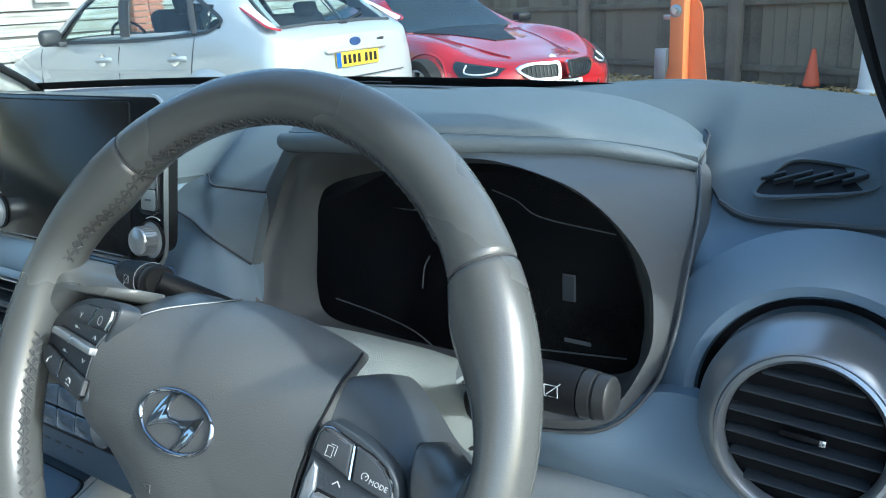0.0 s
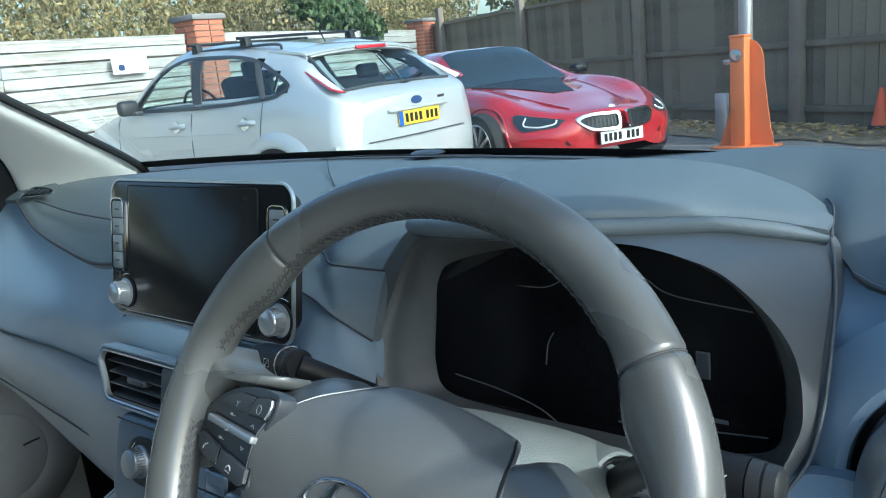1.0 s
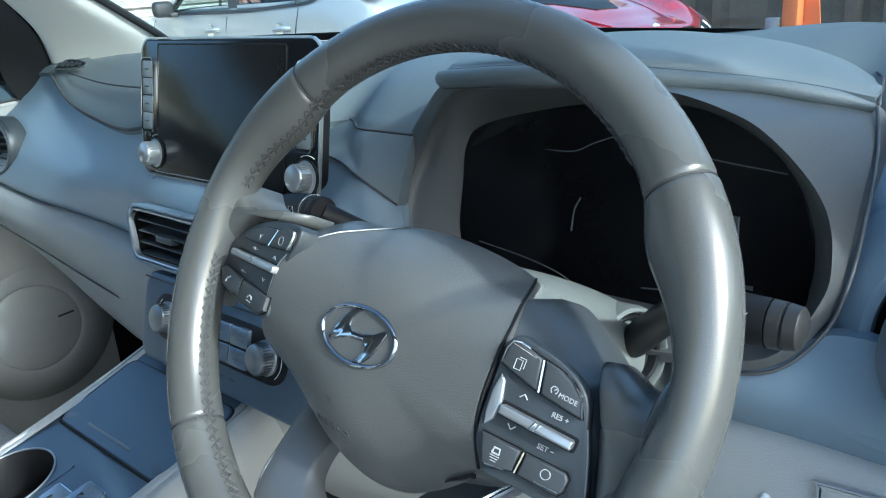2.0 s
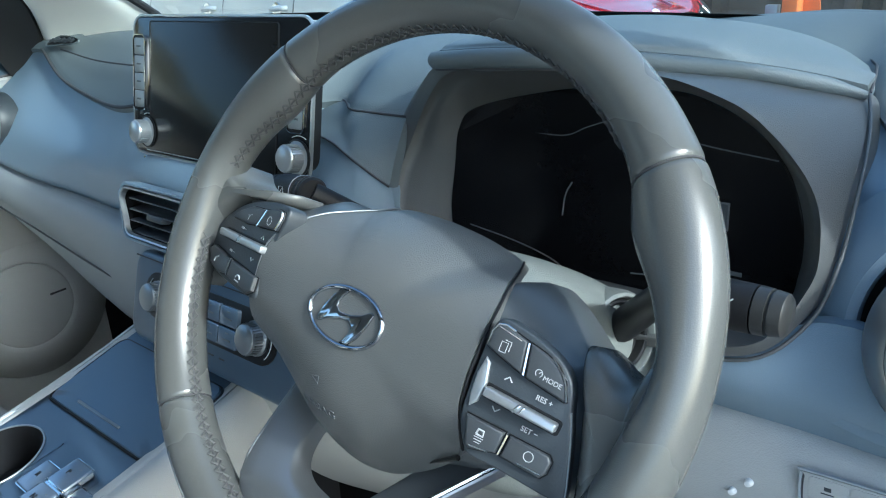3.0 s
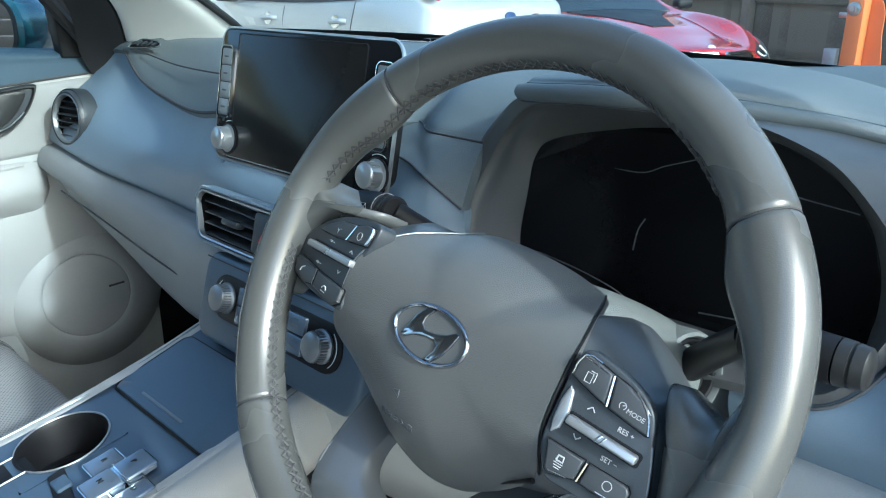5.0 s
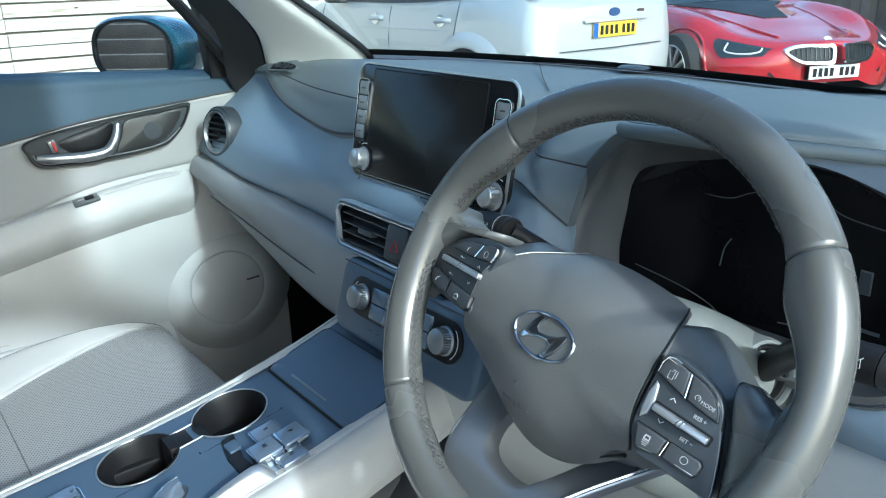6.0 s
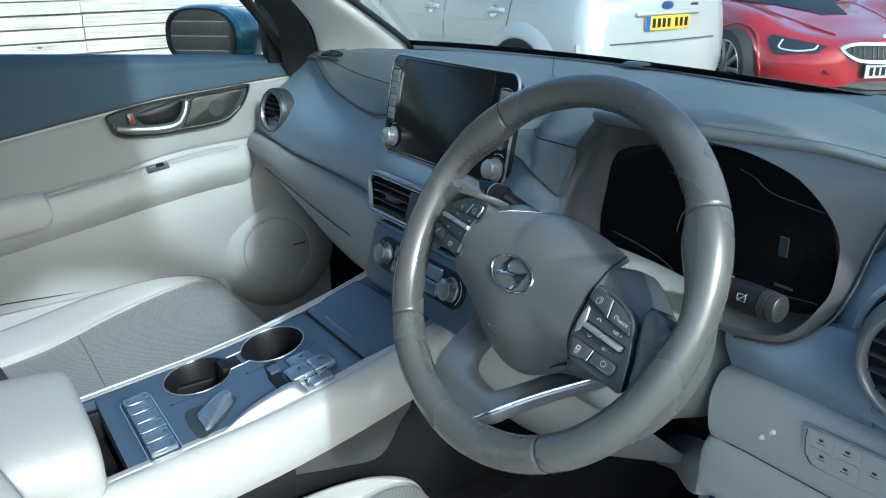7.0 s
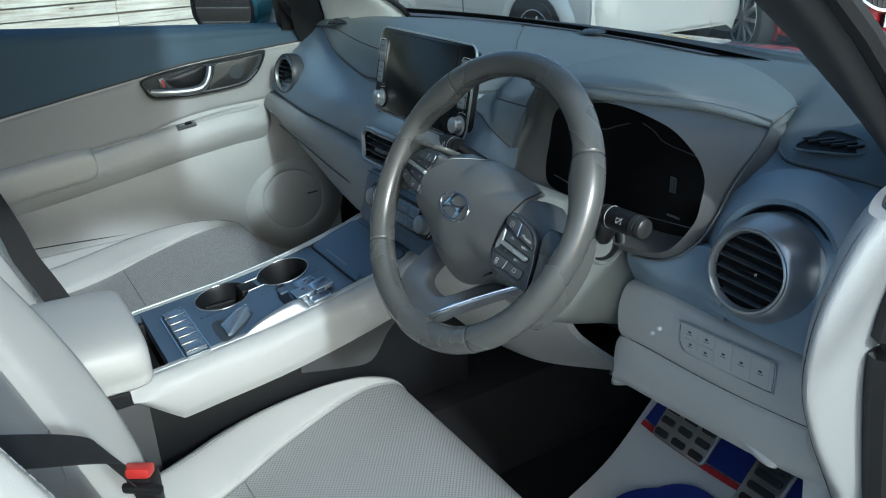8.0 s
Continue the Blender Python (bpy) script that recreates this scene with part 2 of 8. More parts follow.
def box(sx, sy, sz, r=0.003, at=(0, 0, 0), seg=2, m=None):
    """A box with rounded edges."""
    bm = bmesh.new()
    bmesh.ops.create_cube(bm, size=1)
    bmesh.ops.scale(bm, vec=(sx, sy, sz), verts=bm.verts)
    if r > 0:
        bmesh.ops.bevel(bm, geom=list(bm.edges), offset=min(r, 0.49 * min(sx, sy, sz)), segments=seg, profile=0.5, affect="EDGES")
    bmesh.ops.translate(bm, vec=at, verts=bm.verts)
    if m is not None:
        bmesh.ops.transform(bm, matrix=m, verts=bm.verts)
    return bm


def plate(outline, depth, r=0.0015, z=0.0, seg=2):
    """An outline in the xy plane raised from z to z + depth, with a rounded upper edge."""
    bm = bmesh.new()
    lo = [bm.verts.new((x, y, z)) for x, y in outline]
    f = bm.faces.new(lo)
    if f.normal.z < 0:
        f.normal_flip()
    top = bmesh.ops.extrude_face_region(bm, geom=[f])["geom"]
    tv = [g for g in top if isinstance(g, bmesh.types.BMVert)]
    bmesh.ops.translate(bm, vec=(0, 0, depth), verts=tv)
    if r > 0:
        tf = [g for g in top if isinstance(g, bmesh.types.BMFace)][0]
        bmesh.ops.bevel(bm, geom=list(tf.edges), offset=r, segments=seg, profile=0.5, affect="EDGES", clamp_overlap=True)
    return bm


def rrect(w, h, r, n=5, cx=0.0, cy=0.0, skew=0.0):
    """Outline of a rounded rectangle."""
    out = []
    for sx, sy, a0 in ((1, 1, 0), (-1, 1, 90), (-1, -1, 180), (1, -1, 270)):
        for k in range(n + 1):
            a = radians(a0 + 90 * k / n)
            x, y = sx * (w / 2 - r) + r * math.cos(a), sy * (h / 2 - r) + r * math.sin(a)
            out.append((cx + x + skew * y, cy + y))
    return out


def smooth_outline(pts, n=48):
    return [(q.x, q.y) for q in catmull([(x, y, 0) for x, y in pts], n, True)]


def lathe(profile, seg=40):
    """Turns (radius, height) pairs round z."""
    rows = [[Vector((r * math.cos(a), r * math.sin(a), h)) for a in (2 * math.pi * k / seg for k in range(seg))] for r, h in profile]
    bm = grid(rows, wrap_v=True)
    return bm


def ring_frame(outer, inner, depth, z=0.0):
    """A flat frame between two outlines of equal count."""
    rows = [[Vector((x, y, z)) for x, y in outer], [Vector((x, y, z + depth)) for x, y in outer],
            [Vector((x, y, z + depth)) for x, y in inner], [Vector((x, y, z)) for x, y in inner]]
    return grid(rows, wrap_u=True, wrap_v=True)


def lettering(text, size, mat, parent, m, depth=0.0004, name="lettering", align="CENTER"):
    cu = bpy.data.curves.new(name, "FONT")
    cu.body, cu.size, cu.extrude = text, size, depth
    cu.align_x, cu.align_y = align, "CENTER"
    cu.resolution_u = 3
    tmp = bpy.data.objects.new(name, cu)
    me = bpy.data.meshes.new_from_object(tmp)
    bpy.data.objects.remove(tmp)
    me.materials.clear()
    me.materials.append(mat)
    ob = new(name, me)
    ob.parent = parent
    ob.matrix_basis = m
    return ob


def facing(origin, normal, up=(0, 0, 1)):
    """A frame whose z points along normal and whose y points up the face."""
    z = Vector(normal).normalized()
    x = Vector(up).cross(z).normalized()
    y = z.cross(x)
    return Matrix(((x.x, y.x, z.x, origin[0]), (x.y, y.y, z.y, origin[1]), (x.z, y.z, z.z, origin[2]), (0, 0, 0, 1)))


def joined(*bms):
    """Several bmeshes as one."""
    out = bmesh.new()
    me = bpy.data.meshes.new("tmp")
    for b in bms:
        b.to_mesh(me)
        b.free()
        out.from_mesh(me)
    bpy.data.meshes.remove(me)
    return out

# ---- the car: shell ----
car_floor = tagged(part("floor", joined(
    box(1.56, 2.6, 0.03, 0.005, at=(0, -0.55, 0.325)),
    box(0.30, 1.5, 0.22, 0.04, at=(0, 0.1, 0.44)),
    box(1.56, 0.04, 0.62, 0.01, at=(0, 0.78, 0.62)),
    box(0.02, 0.62, 0.60, 0.005, at=(-0.768, 0.56, 0.62)),
    box(1.3, 0.5, 0.02, 0.005, m=pose(0, 0.66, 0.46, 38, 0, 0))), M_DARK),
    "black carpeted car floor with a raised middle tunnel", "floor", kind="structure")
# roof skin, headliner, rails and pillars
roof = thing("roof", "teal painted roof with a pale grey cloth headliner", "roof", kind="structure")
part("roof_skin", shell([[(x, y, z + 0.03 - 0.05 * (x / 0.62) ** 2) for x in (-0.64, -0.3, 0, 0.3, 0.64)] for y, z in ((-0.05, 1.475), (-0.5, 1.54), (-1.2, 1.53), (-1.9, 1.47))], (0, 0, 0.02), 12, 12), M_TEAL, roof)
part("headliner", shell([[(x, y, z - 0.05 * (x / 0.62) ** 2) for x in (-0.63, -0.3, 0, 0.3, 0.63)] for y, z in ((-0.05, 1.462), (-0.5, 1.52), (-1.2, 1.51), (-1.9, 1.45))], (0, 0, 0.012), 12, 12), M_HEAD, roof)
for sgn, nm in ((-1, "passenger"), (1, "driver")):
    pil = thing("pillar_" + nm, ("pale grey" if sgn < 0 else "dark grey") + " trimmed windscreen pillar with teal outer skin", "pillar", kind="structure")
    base, head = Vector((sgn * 0.725, 0.36, 1.075)), Vector((sgn * 0.60, -0.10, 1.435))
    inner = ((0.595, 0.49, 1.06), (0.575, 0.46, 1.10), (0.535, 0.36, 1.16), (0.50, 0.21, 1.25), (0.465, 0.04, 1.36), (0.45, -0.06, 1.445), (0.47, -0.3, 1.50)) if sgn < 0 else ((0.665, 0.43, 1.05), (0.655, 0.40, 1.08), (0.640, 0.29, 1.15), (0.626, 0.142, 1.25), (0.612, -0.005, 1.35), (0.600, -0.13, 1.44), (0.58, -0.3, 1.49))
    outer = ((0.752, 0.28, 1.03), (0.745, 0.26, 1.07), (0.722, 0.20, 1.155), (0.702, 0.118, 1.248), (0.665, 0.0, 1.345), (0.625, -0.12, 1.435), (0.63, -0.3, 1.465))
    rows = []
    for a, b in zip(inner, outer):
        a, b = Vector((sgn * a[0], a[1], a[2])), Vector((sgn * b[0], b[1], b[2]))
        rows.append([a + Vector((0, 0.01, 0.002)), a.lerp(b, 0.12) + Vector((-sgn * 0.006, -0.008, -0.003)), a.lerp(b, 0.5) + Vector((-sgn * 0.010, -0.012, -0.005)), a.lerp(b, 0.88) + Vector((-sgn * 0.006, -0.010, -0.005)), b])
    if sgn < 0:
        rows, corner = [], []
        for (a, b), f in zip(zip(inner, outer), (0.70, 0.69, 0.63, 0.50, 0.55, 0.6, 0.7)):
            a, b = Vector((sgn * a[0], a[1], a[2])), Vector((sgn * b[0], b[1], b[2]))
            b = a.lerp(b, 0.84) if 1.15 < b.z < 1.40 else b
            c = a.lerp(b, f)
            corner.append([c + Vector((0.004, -0.006, 0)), c.lerp(b, 0.5), b])
            rows.append([a + Vector((0, 0.01, 0.002)), a.lerp(c, 0.12) + Vector((-sgn * 0.006, -0.008, -0.003)), a.lerp(c, 0.5) + Vector((-sgn * 0.010, -0.012, -0.005)), a.lerp(c, 0.88) + Vector((-sgn * 0.006, -0.010, -0.005)), c])
        part("corner_trim", shell(corner, (sgn * 0.012, 0.012, 0.006), 30, 8), M_RUBBER, pil, "black corner trim beside the mirror")
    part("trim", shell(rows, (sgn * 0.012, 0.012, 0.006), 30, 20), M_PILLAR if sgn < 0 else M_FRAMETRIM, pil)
    part("screen_seal", tube(catmull([Vector((sgn * (q[0] - 0.004), q[1] + 0.012, q[2] + 0.004)) for q in inner], 24), 0.0065, seg=8), M_RUBBER, pil)
    part("outer_skin", tube(catmull([base + Vector((sgn * 0.055, 0.12, -0.05)), base + Vector((sgn * 0.05, 0.03, 0.02)), base.lerp(head, 0.5) + Vector((sgn * 0.06, 0.07, 0.035)), head + Vector((sgn * 0.045, 0.04, 0.03)), head + Vector((sgn * 0.04, -0.25, 0.055))], 20), 0.036, seg=12, flat=0.6), M_TEAL, pil)
    part("door_seal", tube(catmull([base + Vector((sgn * 0.03, -0.06, -0.02)), base.lerp(head, 0.5) + Vector((sgn * 0.05, -0.005, 0.0)), head + Vector((sgn * 0.035, -0.02, -0.005)), head + Vector((sgn * 0.035, -0.3, 0.025))], 18), 0.011, seg=8), M_RUBBER, pil)
    part("roof_rail", tube([(sgn * 0.655, -0.3, 1.465), (sgn * 0.675, -0.9, 1.475), (sgn * 0.66, -1.9, 1.42)], 0.045, seg=10), M_PILLAR, pil)
    part("centre_pillar", box(0.06, 0.13, 1.05, 0.02, m=pose(sgn * 0.74, -0.83, 0.95, 0, sgn * -6, 0)), M_PILLAR, pil)
    part("sill", box(0.13, 1.35, 0.12, 0.03, at=(sgn * 0.80, -0.15, 0.36)), M_TEAL, pil)
    part("rear_side", box(0.05, 1.15, 0.72, 0.02, at=(sgn * 0.80, -1.45, 0.74)), M_LOW, pil)
part("rear_wall", box(1.6, 0.05, 1.15, 0.02, at=(0, -2.02, 0.92)), M_LOW, roof)
rear_seat = thing("rear_bench", "pale grey leather rear bench seat", "seat")
part("cushion", box(1.3, 0.5, 0.2, 0.06, at=(0, -1.45, 0.55), seg=4), M_SEAT, rear_seat)
part("backrest", box(1.3, 0.16, 0.62, 0.06, m=pose(0, -1.78, 0.9, -18, 0, 0), seg=4), M_SEAT, rear_seat)

# windscreen: a bowed pane with its black border and the wiper cowl
windscreen = thing("windscreen", "clear curved windscreen with a black edge band", "window", kind="structure")
def screen_point(u, v):
    """u from -1 to 1 across, v from 0 at the base to 1 at the top."""
    half = 0.675 - 0.09 * v
    x = u * half
    bow = 1 - (abs(u) ** 2.2)
    return Vector((x, 0.455 + 0.11 * bow - v * (0.50 + 0.06 * bow), 1.100 + 0.006 * bow + 0.352 * v))
pane = part("pane", grid([[screen_point(-1 + 2 * i / 32, 0.005 + j / 14 * 0.99) for j in range(15)] for i in range(33)]), M_GLASS, windscreen)
if pane.data.polygons[200].normal.y > 0:
    pane.data.flip_normals()
def band(v0, v1, lift):
    return grid([[screen_point(-0.99 + 1.98 * i / 48, v) + Vector((0, -lift * 0.5, -lift)) for v in (v0, (v0 + v1) / 2, v1)] for i in range(49)])
part("black_band", band(0.0, 0.035, 0.003), M_RUBBER, windscreen)
part("cowl", shell([[screen_point(-1 + 0.25 * i, 0) + Vector((0, 0.02 + d, -0.012 - 0.02 * d)) for i in range(9)] for d in (0.0, 0.05, 0.10)], (0, 0, -0.01), 8, 30), M_RUBBER, windscreen)
bonnet = tagged(part("bonnet", shell([[(x, y, z - 0.05 * (abs(x) / 0.8) ** 3) for x in (-0.82, -0.5, 0, 0.5, 0.82)] for y, z in ((0.68, 1.06), (1.0, 1.035), (1.45, 0.95), (1.62, 0.84))], (0, 0, -0.02), 16, 16), M_TEAL), "teal painted bonnet in front of the windscreen", "bonnet")

# ---- dashboard ----
dashboard = thing("dashboard", "two-tone grey moulded dashboard with soft blue-grey upper pad", "dashboard")
def base_y(x):
    return 0.562 - 0.11 * (abs(x) / 0.60) ** 2.2
def base_z(x):
    return 1.102 - 0.012 * (abs(x) / 0.60) ** 2.2
# stations of the passenger side and centre: x, pad line, crease, lower edge
PASS = [(-0.745, (0.30, 1.072), (0.185, 0.925), (0.205, 0.845)),
        (-0.66, (0.30, 1.076), (0.182, 0.918), (0.192, 0.832)),
        (-0.55, (0.272, 1.040), (0.184, 0.905), (0.200, 0.792)),
        (-0.40, (0.242, 1.026), (0.184, 0.902), (0.180, 0.778)),
        (-0.26, (0.205, 1.030), (0.168, 0.908), (0.150, 0.788)),
        (-0.15, (0.180, 1.045), (0.145, 0.918), (0.124, 0.805)),
        (0.0, (0.180, 1.050), (0.130, 0.925), (0.112, 0.825)),
        (0.045, (0.225, 1.052), (0.134, 0.925), (0.114, 0.825)),
        (0.08, (0.266, 1.053), (0.146, 0.925), (0.118, 0.820)),
        (0.12, (0.240, 1.052), (0.160, 0.925), (0.120, 0.815)),
        (0.165, (0.240, 1.051), (0.200, 0.930), (0.150, 0.815)),
        (0.215, (0.262, 1.056), (0.290, 0.940), (0.20, 0.815)),
        (0.26, (0.34, 1.092), (0.33, 0.940), (0.22, 0.815))]
top_rows, mid_rows, low_rows, under_rows = [], [], [], []
for x, (py, pz), (cy, cz), (dy, dz) in PASS:
    by, bz = base_y(x), base_z(x)
    top_rows.append([(x, by, bz), (x, by * 0.7 + py * 0.3, bz + 0.006), (x, 0.42 * by + 0.58 * py, bz + 0.004), (x, py + 0.055, 0.35 * bz + 0.65 * pz + 0.022), (x, py + 0.012, pz + 0.012), (x, py, pz)])
    mid_rows.append([(x, py + 0.006, pz - 0.001), (x, py - (0.012 if x < 0.1 else 0.001), pz - 0.03), (x, 0.45 * py + 0.55 * cy - 0.014, 0.45 * pz + 0.55 * cz), (x, cy + 0.004, cz + 0.014), (x, cy + 0.012, cz)])
    low_rows.append([(x, cy + 0.012, cz - 0.001), (x, cy - 0.012, cz - 0.006), (x, cy - 0.022, cz - 0.032), (x, 0.5 * (cy + dy) - 0.014, 0.4 * cz + 0.6 * dz), (x, dy, dz), (x, dy + 0.03, dz - 0.012)])
    under_rows.append([(x, dy + 0.02, dz - 0.005), (x, dy + 0.12, dz - 0.10), (x, 0.55, 0.60)])
part("top_pad", shell(top_rows, (0, 0.006, -0.012), 40, 24), M_TOP, dashboard, "soft blue-grey upper pad")
part("middle_panel", shell(mid_rows, (0, 0.012, 0), 40, 20), M_MID, dashboard, "blue-grey fascia panel")
part("lower_panel", shell(low_rows, (0, 0.012, 0.002), 40, 20), M_GLOVE, dashboard, "pale grey glovebox panel")
part("underside", shell(under_rows, (0, 0.01, 0.004), 30, 10), M_DARK, dashboard)
# seam of the glovebox lid, and the grey insert edge of the passenger pad
part("glovebox_seam", tube(catmull([(-0.64, 0.158, 0.868), (-0.5, 0.164, 0.845), (-0.35, 0.158, 0.832), (-0.2, 0.134, 0.842)], 24), 0.0014, seg=6), M_SEAM, dashboard)
part("pad_seam", tube(catmull([(x, py - 0.001, pz + 0.002) for x, (py, pz), _, _ in PASS[1:6]], 30), 0.0022, seg=6), M_SEAM, dashboard)
part("pad_crease", tube(catmull([(-0.60, 0.302, 1.079), (-0.45, 0.283, 1.070), (-0.25, 0.246, 1.075), (-0.15, 0.232, 1.080)], 24), 0.0012, seg=6), M_SEAM, dashboard)
# driver's side upper deck and fascia
DRIV = [(0.25, (0.36, 1.088), (0.30, 0.99), (0.30, 0.90)),
        (0.33, (0.37, 1.090), (0.30, 0.99), (0.30, 0.90)),
        (0.45, (0.385, 1.082), (0.30, 0.99), (0.30, 0.90)),
        (0.50, (0.390, 1.070), (0.30, 0.99), (0.26, 0.90)),
        (0.532, (0.352, 1.061), (0.270, 1.000), (0.214, 0.905)),
        (0.56, (0.322, 1.048), (0.242, 0.995), (0.196, 0.900)),
        (0.62, (0.316, 1.049), (0.226, 0.985), (0.188, 0.895)),
        (0.68, (0.312, 1.050), (0.220, 0.985), (0.187, 0.895)),
        (0.742, (0.300, 1.050), (0.222, 0.985), (0.192, 0.895))]
rows_a, rows_b = [], []
for x, (py, pz), (cy, cz), (dy, dz) in DRIV:
    by, bz = base_y(x), base_z(x) + 0.025 * min(1.0, max(0.0, (x - 0.25) / 0.22))
    rows_a.append([(x, by, bz), (x, 0.7 * by + 0.3 * py, 0.7 * bz + 0.3 * pz + 0.004), (x, 0.4 * by + 0.6 * py, 0.35 * bz + 0.65 * pz + 0.007), (x, py + 0.015, pz + 0.009), (x, py, pz)])
    rows_b.append([(x, py + 0.004, pz - 0.002), (x, py - 0.014, pz - 0.016), (x, 0.3 * py + 0.7 * cy, cz + 0.02), (x, cy - 0.004, cz - 0.03), (x, dy, dz + 0.01), (x, dy + 0.03, dz)])
part("top_pad", shell(rows_a, (0, 0.006, -0.012), 36, 20), M_TOP, dashboard, "soft blue-grey upper pad")
part("side_fascia", shell(rows_b[4:], (0, 0.014, 0), 24, 24), M_MID, dashboard, "blue-grey textured end fascia")
part("lower_fascia", shell([[(0.457, .200, .938), (0.457, .190, .928), (0.457, .192, .912), (0.457, .206, .886)], [(0.50, .200, .940), (0.50, .186, .930), (0.50, .187, .912), (0.50, .204, .888)], [(0.545, .214, .960), (0.545, .202, .940), (0.545, .195, .915), (0.545, .204, .888)], [(0.60, .212, .96), (0.60, .200, .94), (0.60, .190, .915), (0.60, .202, .888)]], (0, 0.012, 0), 18, 16), M_MID, dashboard, "blue-grey fascia below the hood")
part("deck_edge", tube(catmull([(0.545, .333, 1.053), (0.57, .3185, 1.0475), (0.62, .3145, 1.0490), (0.68, .3105, 1.0500), (0.735, .2995, 1.0500)], 20), 0.0020, seg=6), M_SHROUD, dashboard)

# instrument binnacle: rings from the back of the hood to the display
RING_O = [(.268, .198, 1.106), (.33, .172, 1.111), (.39, .168, 1.113), (.428, .196, 1.109), (.455, .255, 1.098), (.490, .312, 1.084), (.527, .338, 1.072), (.538, .295, 1.052), (.542, .258, 1.028), (.543, .232, .990), (.537, .212, .962), (.515, .190, .940), (.46, .184, .930), (.38, .188, .922), (.28, .195, .925), (.19, .205, .935), (.166, .222, .985), (.172, .246, 1.040), (.215, .232, 1.082)]
RING_E = [(.277, .196, 1.099), (.33, .177, 1.105), (.39, .173, 1.108), (.430, .175, 1.109), (.455, .180, 1.107), (.476, .198, 1.096), (.494, .214, 1.082), (.515, .228, 1.056), (.531, .226, 1.034), (.540, .213, 1.012), (.539, .204, .985), (.517, .186, .950), (.46, .181, .938), (.38, .185, .932), (.28, .19, .934), (.205, .202, .942), (.186, .218, .985), (.196, .238, 1.034), (.230, .224, 1.073)]
RING_D = [(.262, .249, 1.064), (.33, .256, 1.080), (.39, .258, 1.086), (.43, .258, 1.085), (.455, .257, 1.079), (.476, .256, 1.069), (.492, .255, 1.057), (.507, .253, 1.040), (.516, .252, 1.020), (.521, .250, 1.0), (.521, .248, .975), (.512, .245, .952), (.46, .243, .942), (.38, .242, .940), (.30, .242, .940), (.242, .244, .944), (.229, .247, .968), (.233, .250, 1.010), (.240, .250, 1.045)]
RING_B = [(x, y + .06, z - .006) for x, y, z in RING_O]
binnacle = thing("instrument_cluster", "instrument cluster with a dark switched-off display in a grey hood", "instruments")
part("outer_shroud", skin([RING_B, RING_O], 6, 114, wrap_v=True), M_SHROUD, binnacle)
def between(f, dy=0.0):
    return [Vector(p).lerp(Vector(q), f) + Vector((0, dy, 0)) for p, q in zip(RING_O, RING_E)]
part("brow_face", grid([catmull(r, 152, True) for r in (RING_O, between(0.08, -0.0015), between(0.3, -0.0015), between(0.6, -0.0008), between(0.9, -0.0008), RING_E)], wrap_v=True), M_SHROUD, binnacle, "smooth grey face of the hood")
part("throat", skin([[Vector(q) + Vector((0, -0.0004, 0)) for q in RING_E], [Vector(p).lerp(Vector(q), 0.12) + Vector((0, 0.004, 0)) for p, q in zip(RING_E, RING_D)], [Vector(p).lerp(Vector(q), 0.45) for p, q in zip(RING_E, RING_D)], RING_D], 16, 152, wrap_v=True), M_SHROUD, binnacle, "grey throat round the display")
disp = bmesh.new()
disp.faces.new([disp.verts.new(Vector(q) + Vector((0, -0.001, 0))) for q in catmull(RING_D, 114, True)])
part("display", disp, M_CLUSTER, binnacle, "black switched-off display", smooth=False)
# hood cap with its rolled lip
LIP = [(.268, .196, 1.1085), (.274, .186, 1.1095), (.30, .172, 1.1125), (.34, .163, 1.1160), (.38, .162, 1.1175), (.412, .177, 1.1158), (.440, .220, 1.1080), (.464, .279, 1.0965), (.495, .313, 1.0865), (.526, .338, 1.0755)]
CAP = [[(x, y + .004, z + .0065) for x, y, z in LIP[1:]],
       [(x, y + .022, z + .0110) for x, y, z in LIP[1:]],
       [(.262, .300, 1.1215), (.285, .298, 1.1260), (.32, .300, 1.1290), (.37, .300, 1.1300), (.410, .312, 1.1260), (.440, .337, 1.1190), (.466, .364, 1.1090), (.493, .377, 1.0990), (.519, .380, 1.0855)],
       [(.245, .400, 1.1180), (.275, .405, 1.1200), (.31, .405, 1.1215), (.355, .405, 1.1220), (.398, .412, 1.1180), (.430, .424, 1.1120), (.460, .430, 1.1040), (.488, .424, 1.0950), (.512, .402, 1.0860)],
       [(.225, .480, 1.1090), (.260, .490, 1.1095), (.30, .490, 1.1100), (.345, .490, 1.1095), (.390, .487, 1.1070), (.425, .480, 1.1030), (.452, .470, 1.0985), (.480, .452, 1.0925), (.509, .416, 1.0845)]]
part("hood_cap", shell(CAP, (0, 0.004, -0.012), 36, 48), M_TOP, binnacle, "soft grained grey hood cap")
part("hood_lip", tube(catmull(LIP, 60), [0.0035 + 0.0030 * min(1.0, i / 4, (60 - i) / 4) for i in range(61)], seg=14), M_TOP, binnacle, "rolled grained lip")
part("hood_seam", tube(catmull([(x, y - .0005, z - .0062) for x, y, z in LIP], 50), 0.0013, seg=6), M_SEAM, binnacle)
part("cap_seam", tube(catmull([(.5290, .339, 1.0775), (.5225, .378, 1.0865), (.5115, .415, 1.0880), (.480, .455, 1.0955), (.452, .474, 1.1005), (.420, .484, 1.1060)], 30), 0.0010, seg=6), M_SEAM, binnacle)
part("side_moulding", tube(catmull([(.5285, .338, 1.077), (.5355, .318, 1.064), (.5420, .290, 1.047), (.5465, .257, 1.024), (.5470, .232, .990), (.5405, .212, .961), (.5175, .190, .938), (.47, .184, .928)], 40), 0.0013, seg=10), M_SHROUD, binnacle)
